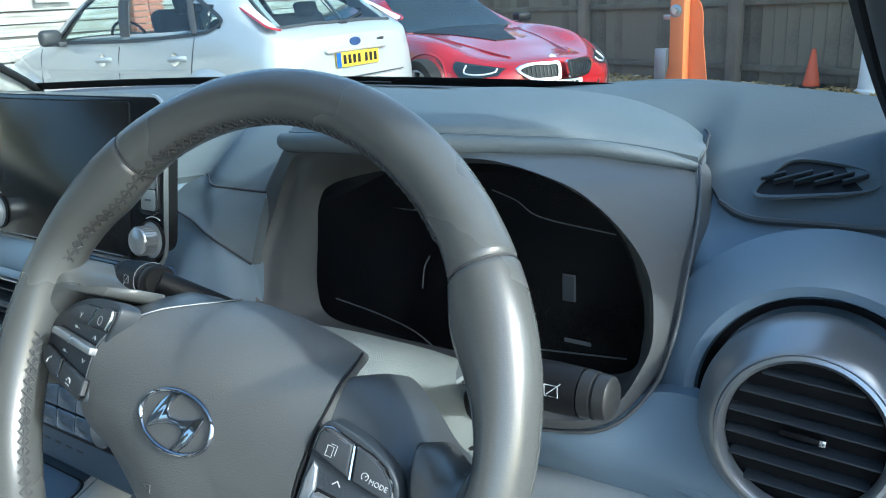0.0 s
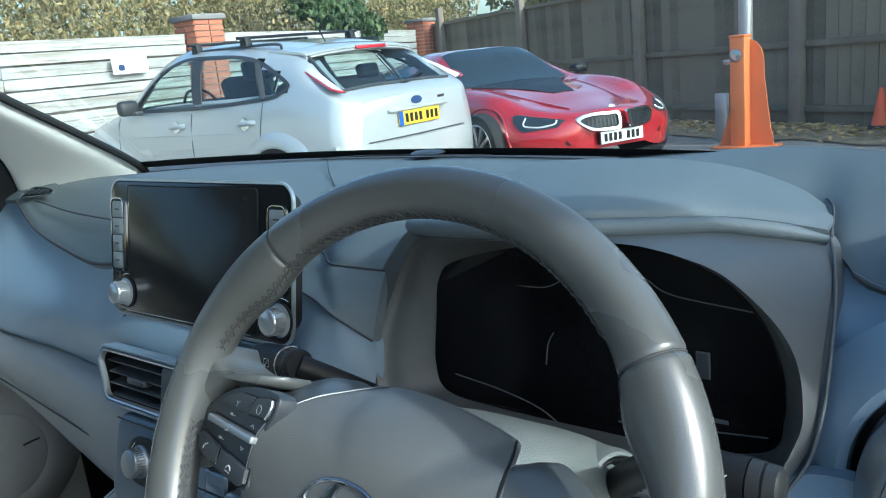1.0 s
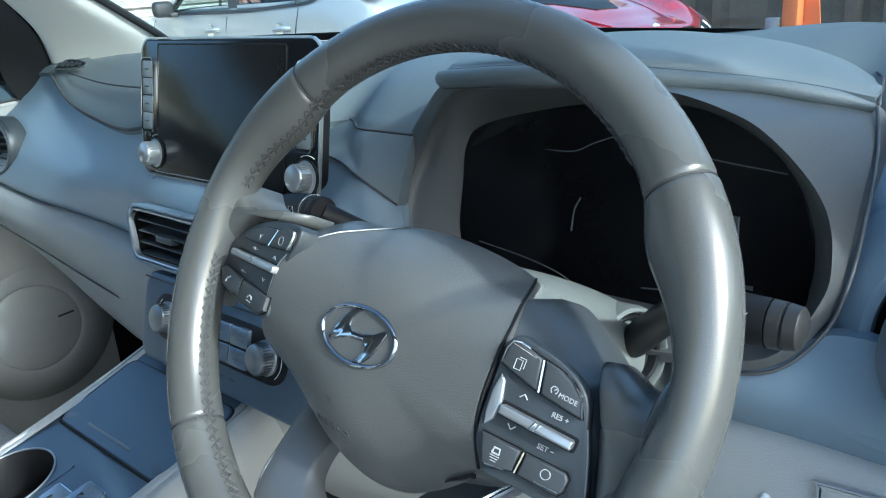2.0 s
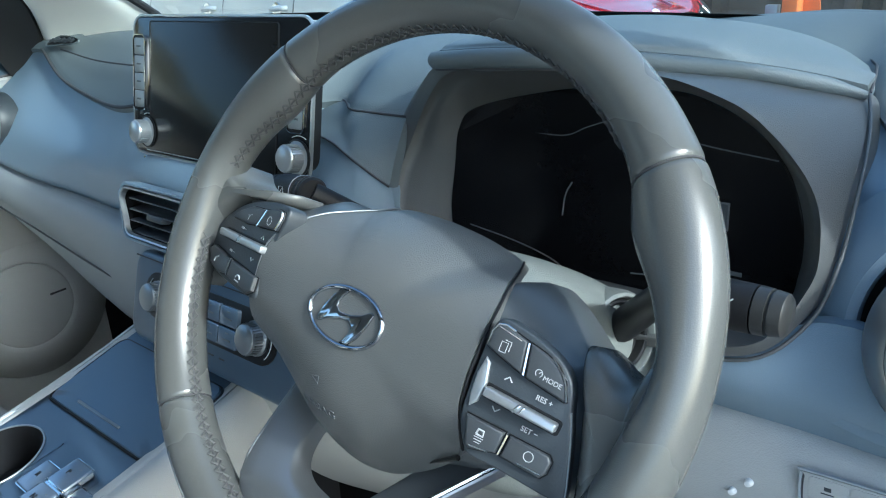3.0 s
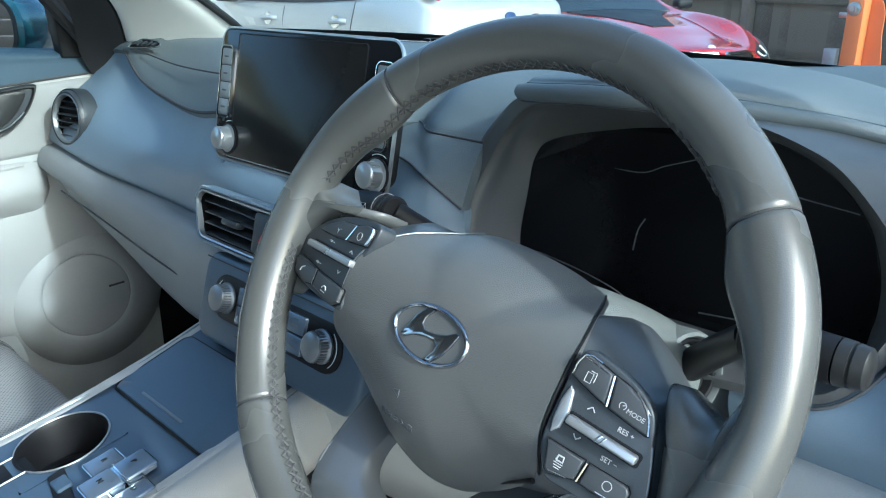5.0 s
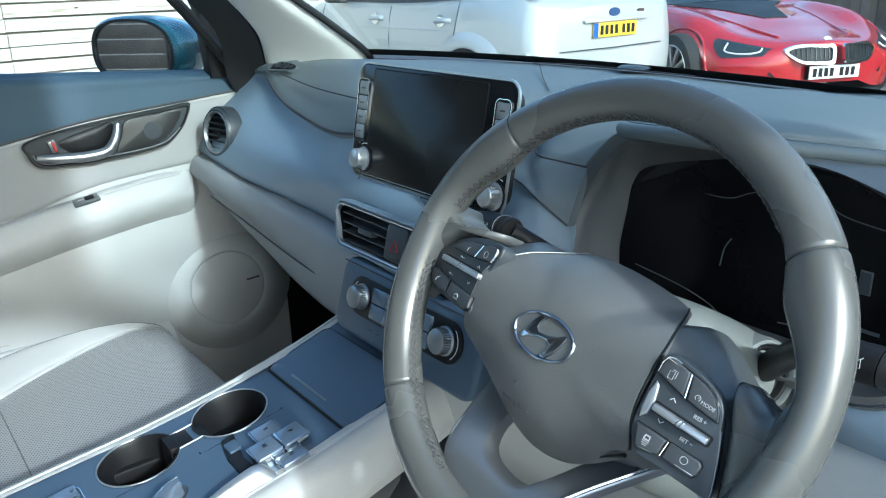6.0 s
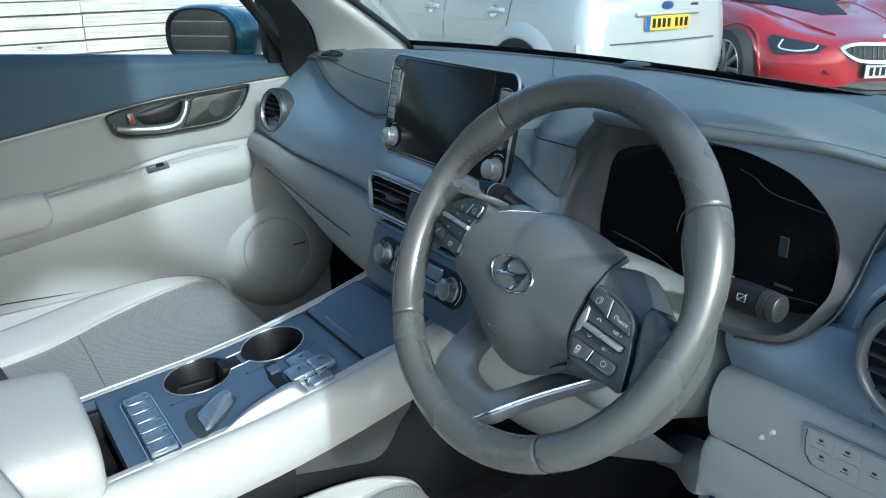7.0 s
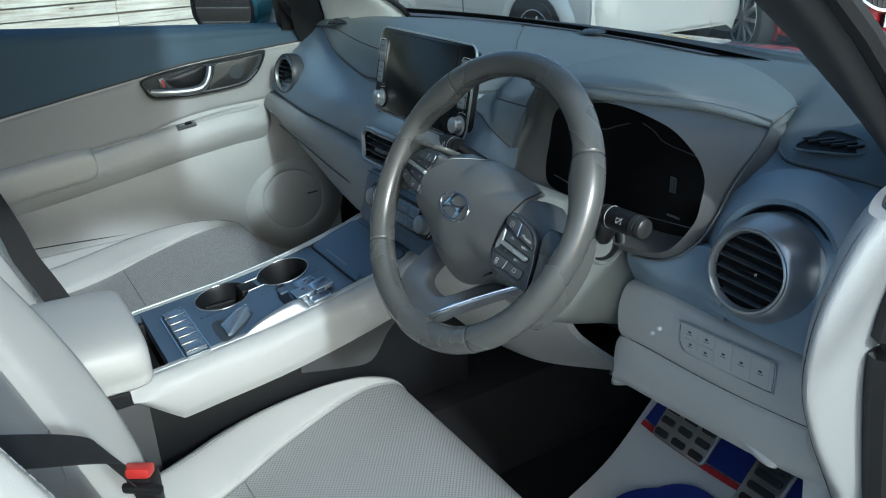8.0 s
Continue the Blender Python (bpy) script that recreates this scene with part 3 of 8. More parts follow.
# printed lines and pictograms of the dark display
def disp_y(z):
    return 0.2425 + (z - 0.945) * 0.11
def disp_line(pts, r, mat, name="display_line"):
    return part(name, tube(catmull([(x, disp_y(z) - 0.0008, z) for x, z in pts], 30), r, seg=6), mat, binnacle)
disp_line([(0.252, 0.962), (0.30, 0.956), (0.335, 0.948), (0.362, 0.936), (0.395, 0.938)], 0.0006, M_DIMPRINT)
disp_line([(0.405, 0.951), (0.45, 0.956), (0.512, 0.962)], 0.0006, M_DIMPRINT)
disp_line([(0.30, 1.047), (0.34, 1.047), (0.36, 1.055), (0.385, 1.064)], 0.0005, M_DIMPRINT)
disp_line([(0.405, 1.068), (0.425, 1.062), (0.445, 1.052), (0.50, 1.046)], 0.0005, M_DIMPRINT)
disp_line([(0.343, 0.985), (0.345, 1.002), (0.35, 1.012)], 0.0006, M_DIMPRINT)
part("car_pictogram", box(0.010, 0.001, 0.020, 0.0004, at=(0.468, disp_y(1.005) - 0.001, 1.005)), M_DIMPRINT, binnacle)
part("car_pictogram_centre", box(0.0085, 0.001, 0.018, 0.0003, at=(0.468, disp_y(1.005) - 0.0022, 1.005)), M_BUTTON, binnacle)
part("printed_bar", box(0.02, 0.0006, 0.003, 0.0, at=(0.476, disp_y(0.967) - 0.0009, 0.967)), M_DIMPRINT, binnacle)

# knee panel below the wheel on the driver's side
knee = thing("knee_panel", "pale grey lower dashboard panel below the steering column", "panel")
part("upper_panel", shell([[(0.456, 0.216, .885), (0.450, 0.200, .876), (0.447, 0.192, .85), (0.449, 0.191, .820), (0.452, 0.194, .806)],
    [(0.50, 0.222, .891), (0.50, 0.198, .884), (0.50, 0.188, .85), (0.50, 0.188, .822), (0.50, 0.190, .812)],
    [(0.60, 0.216, .893), (0.60, 0.192, .884), (0.60, 0.183, .85), (0.60, 0.184, .826), (0.60, 0.187, .816)],
    [(0.70, 0.222, .905), (0.70, 0.194, .885), (0.70, 0.187, .85), (0.70, 0.188, .832), (0.70, 0.190, .823)],
    [(0.745, 0.232, .905), (0.745, 0.204, .885), (0.745, 0.197, .85), (0.745, 0.198, .834), (0.745, 0.200, .825)]], (0, 0.012, 0.0), 24, 24), M_LOW, knee)
part("lower_panel", shell([[(0.20, .455, .553), (0.20, .440, .545), (0.20, .438, .530), (0.20, .446, .514), (0.21, .53, .500)],
    [(0.30, .365, .643), (0.30, .350, .635), (0.30, .347, .618), (0.30, .355, .600), (0.30, .45, .585)],
    [(0.40, .258, .730), (0.40, .243, .722), (0.40, .238, .700), (0.40, .247, .680), (0.40, .34, .660)],
    [(0.437, .216, .762), (0.437, .204, .754), (0.437, .202, .735), (0.437, .212, .712), (0.437, .31, .682)],
    [(0.452, .1945, .804), (0.452, .1915, .796), (0.452, .192, .765), (0.452, .200, .730), (0.452, .30, .688)],
    [(0.52, .1905, .811), (0.52, .1885, .802), (0.52, .188, .77), (0.52, .205, .731), (0.52, .30, .676)],
    [(0.65, .1885, .817), (0.65, .1865, .808), (0.65, .189, .775), (0.65, .212, .735), (0.65, .30, .676)],
    [(0.745, .2005, .823), (0.745, .1985, .814), (0.745, .201, .78), (0.745, .220, .742), (0.745, .30, .685)]], (0, 0.012, 0.006), 60, 24), M_LOW, knee)
part("panel_seam", tube(catmull([(0.452, 0.1935, .805), (0.50, 0.1895, .8115), (0.60, 0.1868, .8158), (0.70, 0.1905, .8222), (0.742, 0.1998, .8245)], 24), 0.0006, seg=6), M_SEAM, knee)
part("finger_bulge", skin([[(x + 0.030 * k * math.cos(t), y - 0.001, z + 0.008 * k * math.sin(t) - 0.012 * k * math.cos(t)) for t in (2 * math.pi * i / 12 for i in range(12))] for k, x, y, z in ((1.1, 0.655, 0.206, 0.757), (0.9, 0.655, 0.199, 0.757), (0.45, 0.655, 0.196, 0.758), (0.02, 0.655, 0.195, 0.758))], 10, 24, wrap_v=True), M_LOW, knee)
for px, pz in ((0.522, .850), (0.512, .839)):
    part("pin", lathe([(0.0, 0.0035), (0.002, 0.003), (0.003, 0.0), (0.003, -0.004)], 12), M_WHITE, knee, m=facing((px, .186, pz), (0, -1, 0.05)))
part("lower_dash_panel", shell([[(x, y, z) for y, z in pr] for x, pr in ((0.10, ((.112, .86), (.098, .82), (.118, .75), (.165, .68), (.25, .60))), (0.18, ((.132, .86), (.118, .82), (.138, .75), (.195, .68), (.29, .59))), (0.26, ((.165, .86), (.155, .81), (.18, .75), (.25, .67), (.36, .59))), (0.34, ((.20, .85), (.19, .80), (.21, .75), (.26, .70), (.33, .64))))], (0, 0.01, 0.002), 20, 20), M_LOW, knee, "pale grey panel below the column")
# added black block in place of the deep shade behind the column
tagged(part("column_shade_block", box(0.26, 0.03, 0.17, 0.005, at=(0.33, 0.30, 0.82)), M_BLACK), "black filler block standing in for the shade behind the steering column", "panel", kind="structure")
# end cap of the dashboard with the door opening's seal
end_cap = thing("dash_end_cap", "pale grey end cap between the dashboard and the door opening", "trim", kind="structure")
CAP_Z = (1.075, 1.05, 1.01, .97, .92, .86, .80, .75, .64, .50, .36)
def cap_row(x, ys_):
    return [(x, y, z) for y, z in zip(ys_, CAP_Z)]
part("cap", shell([cap_row(0.716, (.26, .235, .205, .196, .194, .195, .198, .21, .23, .25, .27)),
    cap_row(0.728, (.215, .185, .165, .160, .163, .175, .192, .21, .23, .25, .27)),
    cap_row(0.742, (.180, .152, .130, .122, .128, .151, .185, .212, .235, .255, .275)),
    cap_row(0.752, (.165, .140, .116, .106, .110, .137, .173, .203, .228, .250, .270)),
    cap_row(0.764, (.160, .135, .112, .102, .106, .133, .168, .198, .224, .246, .266)),
    cap_row(0.772, (.170, .148, .130, .128, .138, .158, .178, .204, .232, .252, .272)),
    cap_row(0.779, (.210, .195, .180, .175, .185, .200, .215, .235, .255, .275, .290))], (0, 0.02, 0), 30, 40), M_LOW, end_cap)
part("seal", tube(catmull([(0.788, .34, 1.10), (0.788, .215, 1.075), (0.788, .175, 1.01), (0.788, .168, .95), (0.788, .185, .88), (0.788, .21, .80), (0.788, .24, .70), (0.788, .265, .50), (0.788, .28, .36)], 30), 0.014, seg=8), M_RUBBER, end_cap)
part("cap_seam", tube(catmull([(0.7555, .158, 1.070), (0.7555, .137, 1.05), (0.7555, .1125, 1.01), (0.7555, .1025, .97), (0.7555, .1070, .92), (0.7555, .1345, .86), (0.7560, .1700, .80), (0.7565, .2000, .75)], 40), 0.0006, seg=6), M_SEAM, end_cap)
part("door_jamb", box(0.04, 0.30, 0.75, 0.015, at=(0.812, .385, 0.72)), M_RUBBER, end_cap)

# the driver's door stands open beside the camera's way
DD = Matrix.Translation((0.875, 0.50, 0)) @ Matrix.Rotation(radians(24), 4, "Z") @ Matrix.Rotation(radians(-50), 4, "Z")
open_door = thing("door_driver", "driver's door standing wide open, teal outside and grey inside", "door", kind="structure", m=DD)
part("outer_skin", box(1.12, 0.03, 0.72, 0.012, at=(0.56, 0.06, 0.70)), M_TEAL, open_door)
part("lining", box(1.08, 0.05, 0.70, 0.02, at=(0.56, 0.0, 0.71)), M_LOW, open_door, "pale grey door lining")
part("window_frame", tube([(0.04, 0.03, 1.06), (0.42, 0.0, 1.36), (0.62, -0.02, 1.45), (1.02, -0.02, 1.44), (1.10, 0.03, 1.06)], 0.018, seg=8), M_BLACK, open_door)
pn = part("pane", grid([[Vector((0.05 + 0.36 * f, 0.03 - 0.03 * f, 1.05 + 0.32 * f)), Vector((1.09 - 0.04 * f, 0.03 - 0.04 * f, 1.05 + 0.36 * f))] for f in (0, 0.5, 1)]), M_SIDEGLASS, open_door)
pn.visible_shadow = False

# ---- steering wheel ----
TILT_W, YAW_W, CLOCK = 28.9, 3.6, -9.6
def wheel_frame(x, y, z, tilt, yaw=0.0):
    """x across the wheel, y up its face, z towards the driver."""
    lean = Matrix(((1, 0, 0, 0), (0, math.sin(radians(tilt)), -math.cos(radians(tilt)), 0), (0, math.cos(radians(tilt)), math.sin(radians(tilt)), 0), (0, 0, 0, 1)))
    return Matrix.Translation((x, y, z)) @ Matrix.Rotation(radians(yaw), 4, "Z") @ lean
W = wheel_frame(0.371, 0.0181, 1.0092, TILT_W, YAW_W) @ pose(0, 0, 0, 0, 0, CLOCK)
wheel = thing("steering_wheel", "grey leather steering wheel with silver lower spokes and buttons", "steering wheel", m=W)
RIM_R, RIM_T = 0.1660, 0.0155
SEAMS = (-49.6, 49.4, 138.5, 224.0)
def rim_point(a, b, extra=0.0):
    """a: degrees clockwise from the top; b: round the section, 0 outwards, 90 towards the driver."""
    g = abs(a)
    thumb = 0.0072 * math.exp(-((g - 58) / 8.5) ** 2) - 0.0055 * math.exp(-((g - 80) / 9) ** 2) * (1 if a > 0 else 0.4)
    fat = 0.0012 * math.exp(-((g - 62) / 16) ** 2) + 0.0012 * max(0.0, -math.cos(radians(a)))
    r_in, r_out, r_face = RIM_T + thumb, RIM_T + fat, RIM_T + 0.0008 + fat
    c, s = math.cos(radians(b)), math.sin(radians(b))
    rr = RIM_R + c * ((r_out if c > 0 else r_in) + extra)
    return Vector((rr * math.sin(radians(a)), rr * math.cos(radians(a)), s * (r_face + extra)))
for a0, a1 in zip(SEAMS, SEAMS[1:] + (SEAMS[0] + 360,)):
    lo, hi = a0 + 0.10, a1 - 0.10
    n = int((a1 - a0) / 2)
    angles = sorted(set([lo, lo + 0.3, lo + 0.7, hi - 0.7, hi - 0.3, hi] + [lo + 1.2 + (hi - lo - 2.4) * i / n for i in range(n + 1)]))
    rows = [[rim_point((a + 180) % 360 - 180, b, -0.0013 * math.exp(-(min(a - lo, hi - a) / 0.4) ** 2)) for b in range(0, 360, 12)] for a in angles]
    part("rim_leather", grid(rows, wrap_v=True, cap=True), M_LEATHER, wheel)
    ring = [rim_point((a0 + 180) % 360 - 180, b, -0.0009) for b in range(0, 360, 12)]
    part("rim_seam", tube(ring, 0.0006, closed=True, seg=5, up=(0.3, 0.2, 1)), M_SEAM, wheel)
# crossed stitching on the inner side of the rim
def stitches(a0, a1, b_mid, step=2.3):
    bms = []
    a = a0
    while a < a1:
        for b0, b1 in ((b_mid - 12, b_mid + 12), (b_mid + 12, b_mid - 12)):
            bms.append(tube([rim_point(a, b0, 0.0003), rim_point(a + step / 2, (b0 + b1) / 2, 0.0008), rim_point(a + step, b1, 0.0003)], 0.00065, seg=4))
        a += step
    return joined(*bms)
for a0, a1, b0 in ((-78, 40, 168), (-165, -98, 168), (50, 76, 212), (100, 165, 200)):
    part("stitching", stitches(a0, a1, b0), M_STITCH, wheel)
    part("stitch_seam", tube([rim_point(a0 + (a1 - a0) * i / 40, b0, 0.0001) for i in range(41)], 0.0007, seg=5), M_SEAM, wheel)

# airbag cover: a deep cushion whose rim falls back at the top and the bottom
HUB_X = -0.003
PAD_HALF = [(0.024, 0.0500, -0.041), (0.040, 0.0480, -0.0425), (0.0525, 0.0450, -0.042), (0.0625, 0.0390, -0.023), (0.0695, 0.0325, -0.007), (0.0745, 0.0213, 0.004), (0.0775, 0.0102, 0.0115), (0.0788, -0.002, 0.0142), (0.0792, -0.014, 0.0145), (0.0800, -0.027, 0.0122), (0.0825, -0.0375, 0.0090), (0.0828, -0.0500, -0.001), (0.074, -0.0620, -0.016), (0.060, -0.0745, -0.026), (0.044, -0.0862, -0.033), (0.030, -0.0945, -0.0365), (0.014, -0.0995, -0.038)]
PAD_LEFT = [(0.024, 0.0490, -0.040), (0.037, 0.0460, -0.0385), (0.048, 0.0405, -0.034), (0.0575, 0.0335, -0.021), (0.0650, 0.0265, -0.008), (0.0715, 0.0175, 0.003), (0.0755, 0.0085, 0.0105)] + PAD_HALF[7:]
PAD_RING = [(0.0, 0.0507, -0.040)] + PAD_HALF + [(0.0, -0.1008, -0.038)] + [(-x, y, z) for x, y, z in PAD_LEFT[::-1]]
def cushion(ring, top, power, levels=16, skirt=0.014):
    """A cushion over a closed ring, highest at top; flanks fall off by the power."""
    c = Vector(top)
    ring = [Vector(q) for q in ring]
    rows = [[q + (c - q) * 0.03 + Vector((0, 0, -skirt)) for q in ring]]
    for i in range(levels + 1):
        s = 1 - i / levels
        s = 1 - (1 - s) ** 1.5 if s > 0 else 0.004
        rows.append([Vector((c.x + (q.x - c.x) * s, c.y + (q.y - c.y) * s, c.z + (q.z - c.z) * s ** power)) for q in ring])
    bm = grid(rows, wrap_v=True)
    bm.faces.new(list(bm.verts)[-len(ring):])
    return bm
pad_fine = catmull(PAD_RING, len(PAD_RING) * 5, True)
part("airbag_cover", cushion(pad_fine, (0, -0.018, 0.0150), 3.3), M_PAD, wheel, "grained grey airbag cover", m=pose(HUB_X, 0, 0))
def dome(outline, height, n=10, z0=0.0, power=2.4, centre=(0.0, -0.02), skirt=0.012):
    rows = [[Vector((x, y, z0 - skirt)) for x, y in outline]]
    for i in range(n + 1):
        f = 1 - i / n * 0.985
        rows.append([Vector((centre[0] + (x - centre[0]) * f, centre[1] + (y - centre[1]) * f, z0 + height * (1 - f ** power))) for x, y in outline])
    bm = grid(rows, wrap_v=True)
    bm.faces.new([v for v in bm.verts][-len(outline):])
    return bm
BACK = [(-0.104, 0.0300), (-0.085, 0.0380), (-0.062, 0.0360), (-0.03, 0.0260), (0.03, 0.0260), (0.056, 0.0340), (0.070, 0.0405), (0.082, 0.0375), (0.096, 0.0300), (0.112, 0.0195), (0.130, 0.012), (0.146, -0.004), (0.146, -0.040), (0.136, -0.052), (0.112, -0.0545), (0.088, -0.058), (0.066, -0.070), (0.0, -0.088), (-0.066, -0.070), (-0.088, -0.058), (-0.112, -0.047), (-0.140, -0.042), (-0.156, -0.030), (-0.152, -0.004), (-0.130, 0.016)]
part("hub_shell", dome(smooth_outline(BACK, 110), 0.043, n=18, z0=-0.044, power=7, skirt=0.02), M_SPOKE, wheel, "satin blue-grey hub shell")
# smooth leather where the side spokes run into the rim
part("spoke_leather", dome(smooth_outline([(-0.0990, 0.0300), (-0.1060, 0.0283), (-0.118, 0.0250), (-0.130, 0.0240), (-0.1400, 0.0250), (-0.1480, 0.0275), (-0.158, 0.034), (-0.170, 0.016), (-0.174, -0.025), (-0.166, -0.052), (-0.158, -0.046), (-0.1590, -0.0260), (-0.1525, -0.0070), (-0.1365, 0.0085), (-0.1195, 0.0172), (-0.101, 0.0225)], 80), 0.018, n=14, z0=-0.014, power=5, centre=(-0.153, 0.014), skirt=0.020), M_LEATHER, wheel, "smooth grey leather spoke")
part("spoke_leather", dome(smooth_outline([(0.1160, 0.0200), (0.1210, 0.0232), (0.1285, 0.0215), (0.1360, 0.0180), (0.1425, 0.0178), (0.1480, 0.0225), (0.1500, 0.0330), (0.160, 0.036), (0.1725, 0.005), (0.171, -0.035), (0.161, -0.065), (0.150, -0.082), (0.1430, -0.073), (0.1400, -0.055), (0.1383, -0.0450), (0.1350, -0.0315), (0.1305, -0.0170), (0.1270, -0.0070), (0.1240, 0.0030), (0.1200, 0.0085)], 90), 0.017, n=14, z0=-0.014, power=5, centre=(0.152, -0.024), skirt=0.022), M_LEATHER, wheel, "smooth grey leather spoke")
# bright line along the cover's edge, dark gap on the other side
LEFT_EDGE = [(HUB_X - x, y, z) for x, y, z in PAD_LEFT[1:10]]
part("chrome_line", tube(catmull([Vector(q) + Vector((-0.0006, 0.0005, 0.0004)) for q in LEFT_EDGE], 40), [0.0006 if i < 26 else 0.0006 - 0.00003 * (i - 26) for i in range(41)], seg=8), M_SATIN, wheel, "thin bright line")
part("cover_gap", tube(catmull([(HUB_X + x + 0.0010, y, z - 0.0012) for x, y, z in PAD_HALF[2:12]], 50), 0.0008, seg=8), M_BLACK, wheel)
part("cover_tuck", tube(catmull([(0.078, -0.0560, -0.006), (0.064, -0.0655, -0.014), (0.056, -0.0715, -0.0205)], 12), [0.0016 - 0.0001 * i for i in range(13)], seg=6), M_BLACK, wheel)

# badge: a chrome oval with a slanted H
badge = part("badge", grid([[Vector(((0.0278 - g) * math.cos(t), (0.0165 - g) * math.sin(t), z)) for t in (2 * math.pi * k / 64 for k in range(64))] for g, z in ((-0.0006, -0.002), (-0.0002, 0.0014), (0.0006, 0.0025), (0.0013, 0.0028), (0.0020, 0.0024), (0.0027, 0.0012), (0.0030, -0.002))], wrap_v=True), M_BADGE, wheel, "oval chrome badge", m=pose(-0.006, -0.0170, 0.0138, 0, 0, 4))
HALF_H = [(-0.67, -0.46), (-0.58, 0.04), (-0.44, 0.56), (-0.26, 0.93), (-0.06, 0.93), (-0.16, 0.70), (-0.22, 0.48), (-0.23, 0.26), (-0.14, 0.11), (0.11, 0.14), (0.38, 0.30), (0.57, 0.53)]
part("badge_letter", plate([(x * 0.0292, y * 0.0147) for x, y in HALF_H + [(-x, -y) for x, y in HALF_H]], 0.0030, 0.0010, z=-0.0008, seg=3), M_BADGE, badge)

# button panels, each tilted away from the cover
TILT_P = 13.7
RIGHT = pose(0.083, 0, 0.0125, 0, TILT_P, 0)
LEFT = pose(-0.083, 0, 0.0125, 0, -TILT_P, 0)
def flat(sd, pts):
    """Points of the wheel's face in the panel's own plane."""
    k = 1 / math.cos(radians(TILT_P))
    return [((x - sd * 0.083) * k, y) for x, y in pts]
PANEL_R = [(0.0792, 0.004), (0.0800, 0.0150), (0.0835, 0.0192), (0.092, 0.0185), (0.1015, 0.0165), (0.112, 0.0128), (0.1195, 0.0078), (0.1238, 0.0015), (0.1268, -0.008), (0.1305, -0.018), (0.1348, -0.032), (0.1380, -0.0450), (0.1350, -0.0475), (0.120, -0.0472), (0.105, -0.0465), (0.0915, -0.0465), (0.0868, -0.043), (0.0810, -0.032), (0.0795, -0.018)]
PANEL_L = [(-0.1580, -0.0234), (-0.1520, -0.0075), (-0.1360, 0.0075), (-0.1190, 0.0162), (-0.100, 0.0213), (-0.086, 0.0232), (-0.0755, 0.0225), (-0.0738, 0.0140), (-0.0765, 0.0040), (-0.0785, -0.0065), (-0.0785, -0.0245), (-0.0780, -0.0335), (-0.086, -0.0362), (-0.115, -0.0368), (-0.1373, -0.0353), (-0.152, -0.0315)]
panel_r = part("button_panel", plate(smooth_outline(flat(1, PANEL_R), 76), 0.0125, 0.0016, z=-0.0125, seg=3), M_BUTTON, wheel, "dark grey button panel", m=RIGHT)
panel_l = part("button_panel", plate(smooth_outline(flat(-1, PANEL_L), 76), 0.0125, 0.0016, z=-0.0125, seg=3), M_BUTTON, wheel, "dark grey button panel", m=LEFT)
part("panel_edge", tube([(x, y, -0.0008) for x, y in smooth_outline(flat(1, PANEL_R), 76)[32:50]], 0.0006, seg=6), M_SATIN, panel_r)
def key(panel, sd, outline, mat=None, d=0.0034, r=0.0013, label=""):
    """A key on a panel; returns it with its middle as the origin."""
    pts = flat(sd, outline)
    mx, my = sum(q[0] for q in pts) / len(pts), sum(q[1] for q in pts) / len(pts)
    local = [(x - mx, y - my) for x, y in pts]
    b = part("button", plate(local, d, r, seg=3), mat or M_KEYCAP, panel, label, m=pose(mx, my, -0.0002))
    part("button_gap", plate([(x * 1.05 + math.copysign(0.0002, x), y * 1.08 + math.copysign(0.0002, y)) for x, y in local], 0.0006, 0), M_BLACK, b)
    return b
def toggle(panel, sd, a, b, w=0.0046):
    (ax, ay), (bx, by) = flat(sd, (a, b))
    long, ang = math.hypot(bx - ax, by - ay), math.degrees(math.atan2(by - ay, bx - ax))
    k = part("toggle", plate(rrect(long, w, 0.0012), 0.0062, 0.0016, seg=3), M_SILVER, panel, "silver rocker bar", m=pose((ax + bx) / 2, (ay + by) / 2, -0.0002, 0, 0, ang))
    part("toggle_well", plate(rrect(long + 0.0030, w + 0.0030, 0.0018), 0.0004, 0), M_BLACK, k)
    for off, wd in ((-0.0011, 0.0015), (0.0013, 0.0010)):
        part("toggle_mark", box(wd, w + 0.0004, 0.0020, 0.0005, m=pose(off, 0, 0.0056, 0, 0, -24)), M_CHROME, k)
    return k
def on_panel(panel, sd, name, pts, r=0.00027, mat=None, z=0.0002):
    return part(name, tube([(x, y, z) for x, y in flat(sd, pts)], r, seg=5), mat or M_PRINT, panel)
def mark(b, pts, r=0.00027, mat=None, z=0.0033):
    return part("symbol", tube([(x, y, z) for x, y in pts], r, seg=5), mat or M_PRINT, b)
def circle(r, n=16, a0=0.0, a1=360.0, sy=1.0):
    return [(r * math.cos(radians(a0 + (a1 - a0) * k / n)), sy * r * math.sin(radians(a0 + (a1 - a0) * k / n))) for k in range(n + 1)]
# driving keys
k1 = key(panel_r, 1, [(0.0808, 0.0045), (0.0812, 0.0125), (0.0832, 0.0162), (0.0860, 0.0165), (0.0978, 0.0138), (0.1003, -0.0010), (0.0950, 0.0002)])
k2 = key(panel_r, 1, [(0.0996, 0.0135), (0.1075, 0.0120), (0.1148, 0.0090), (0.1203, 0.0035), (0.1233, -0.0038), (0.1215, -0.0045), (0.1025, -0.0016)])
k3 = toggle(panel_r, 1, (0.0878, -0.0150), (0.1238, -0.0168))
k4 = key(panel_r, 1, [(0.0840, -0.0288), (0.1035, -0.0290), (0.1028, -0.0395), (0.0905, -0.0432), (0.0880, -0.0415)])
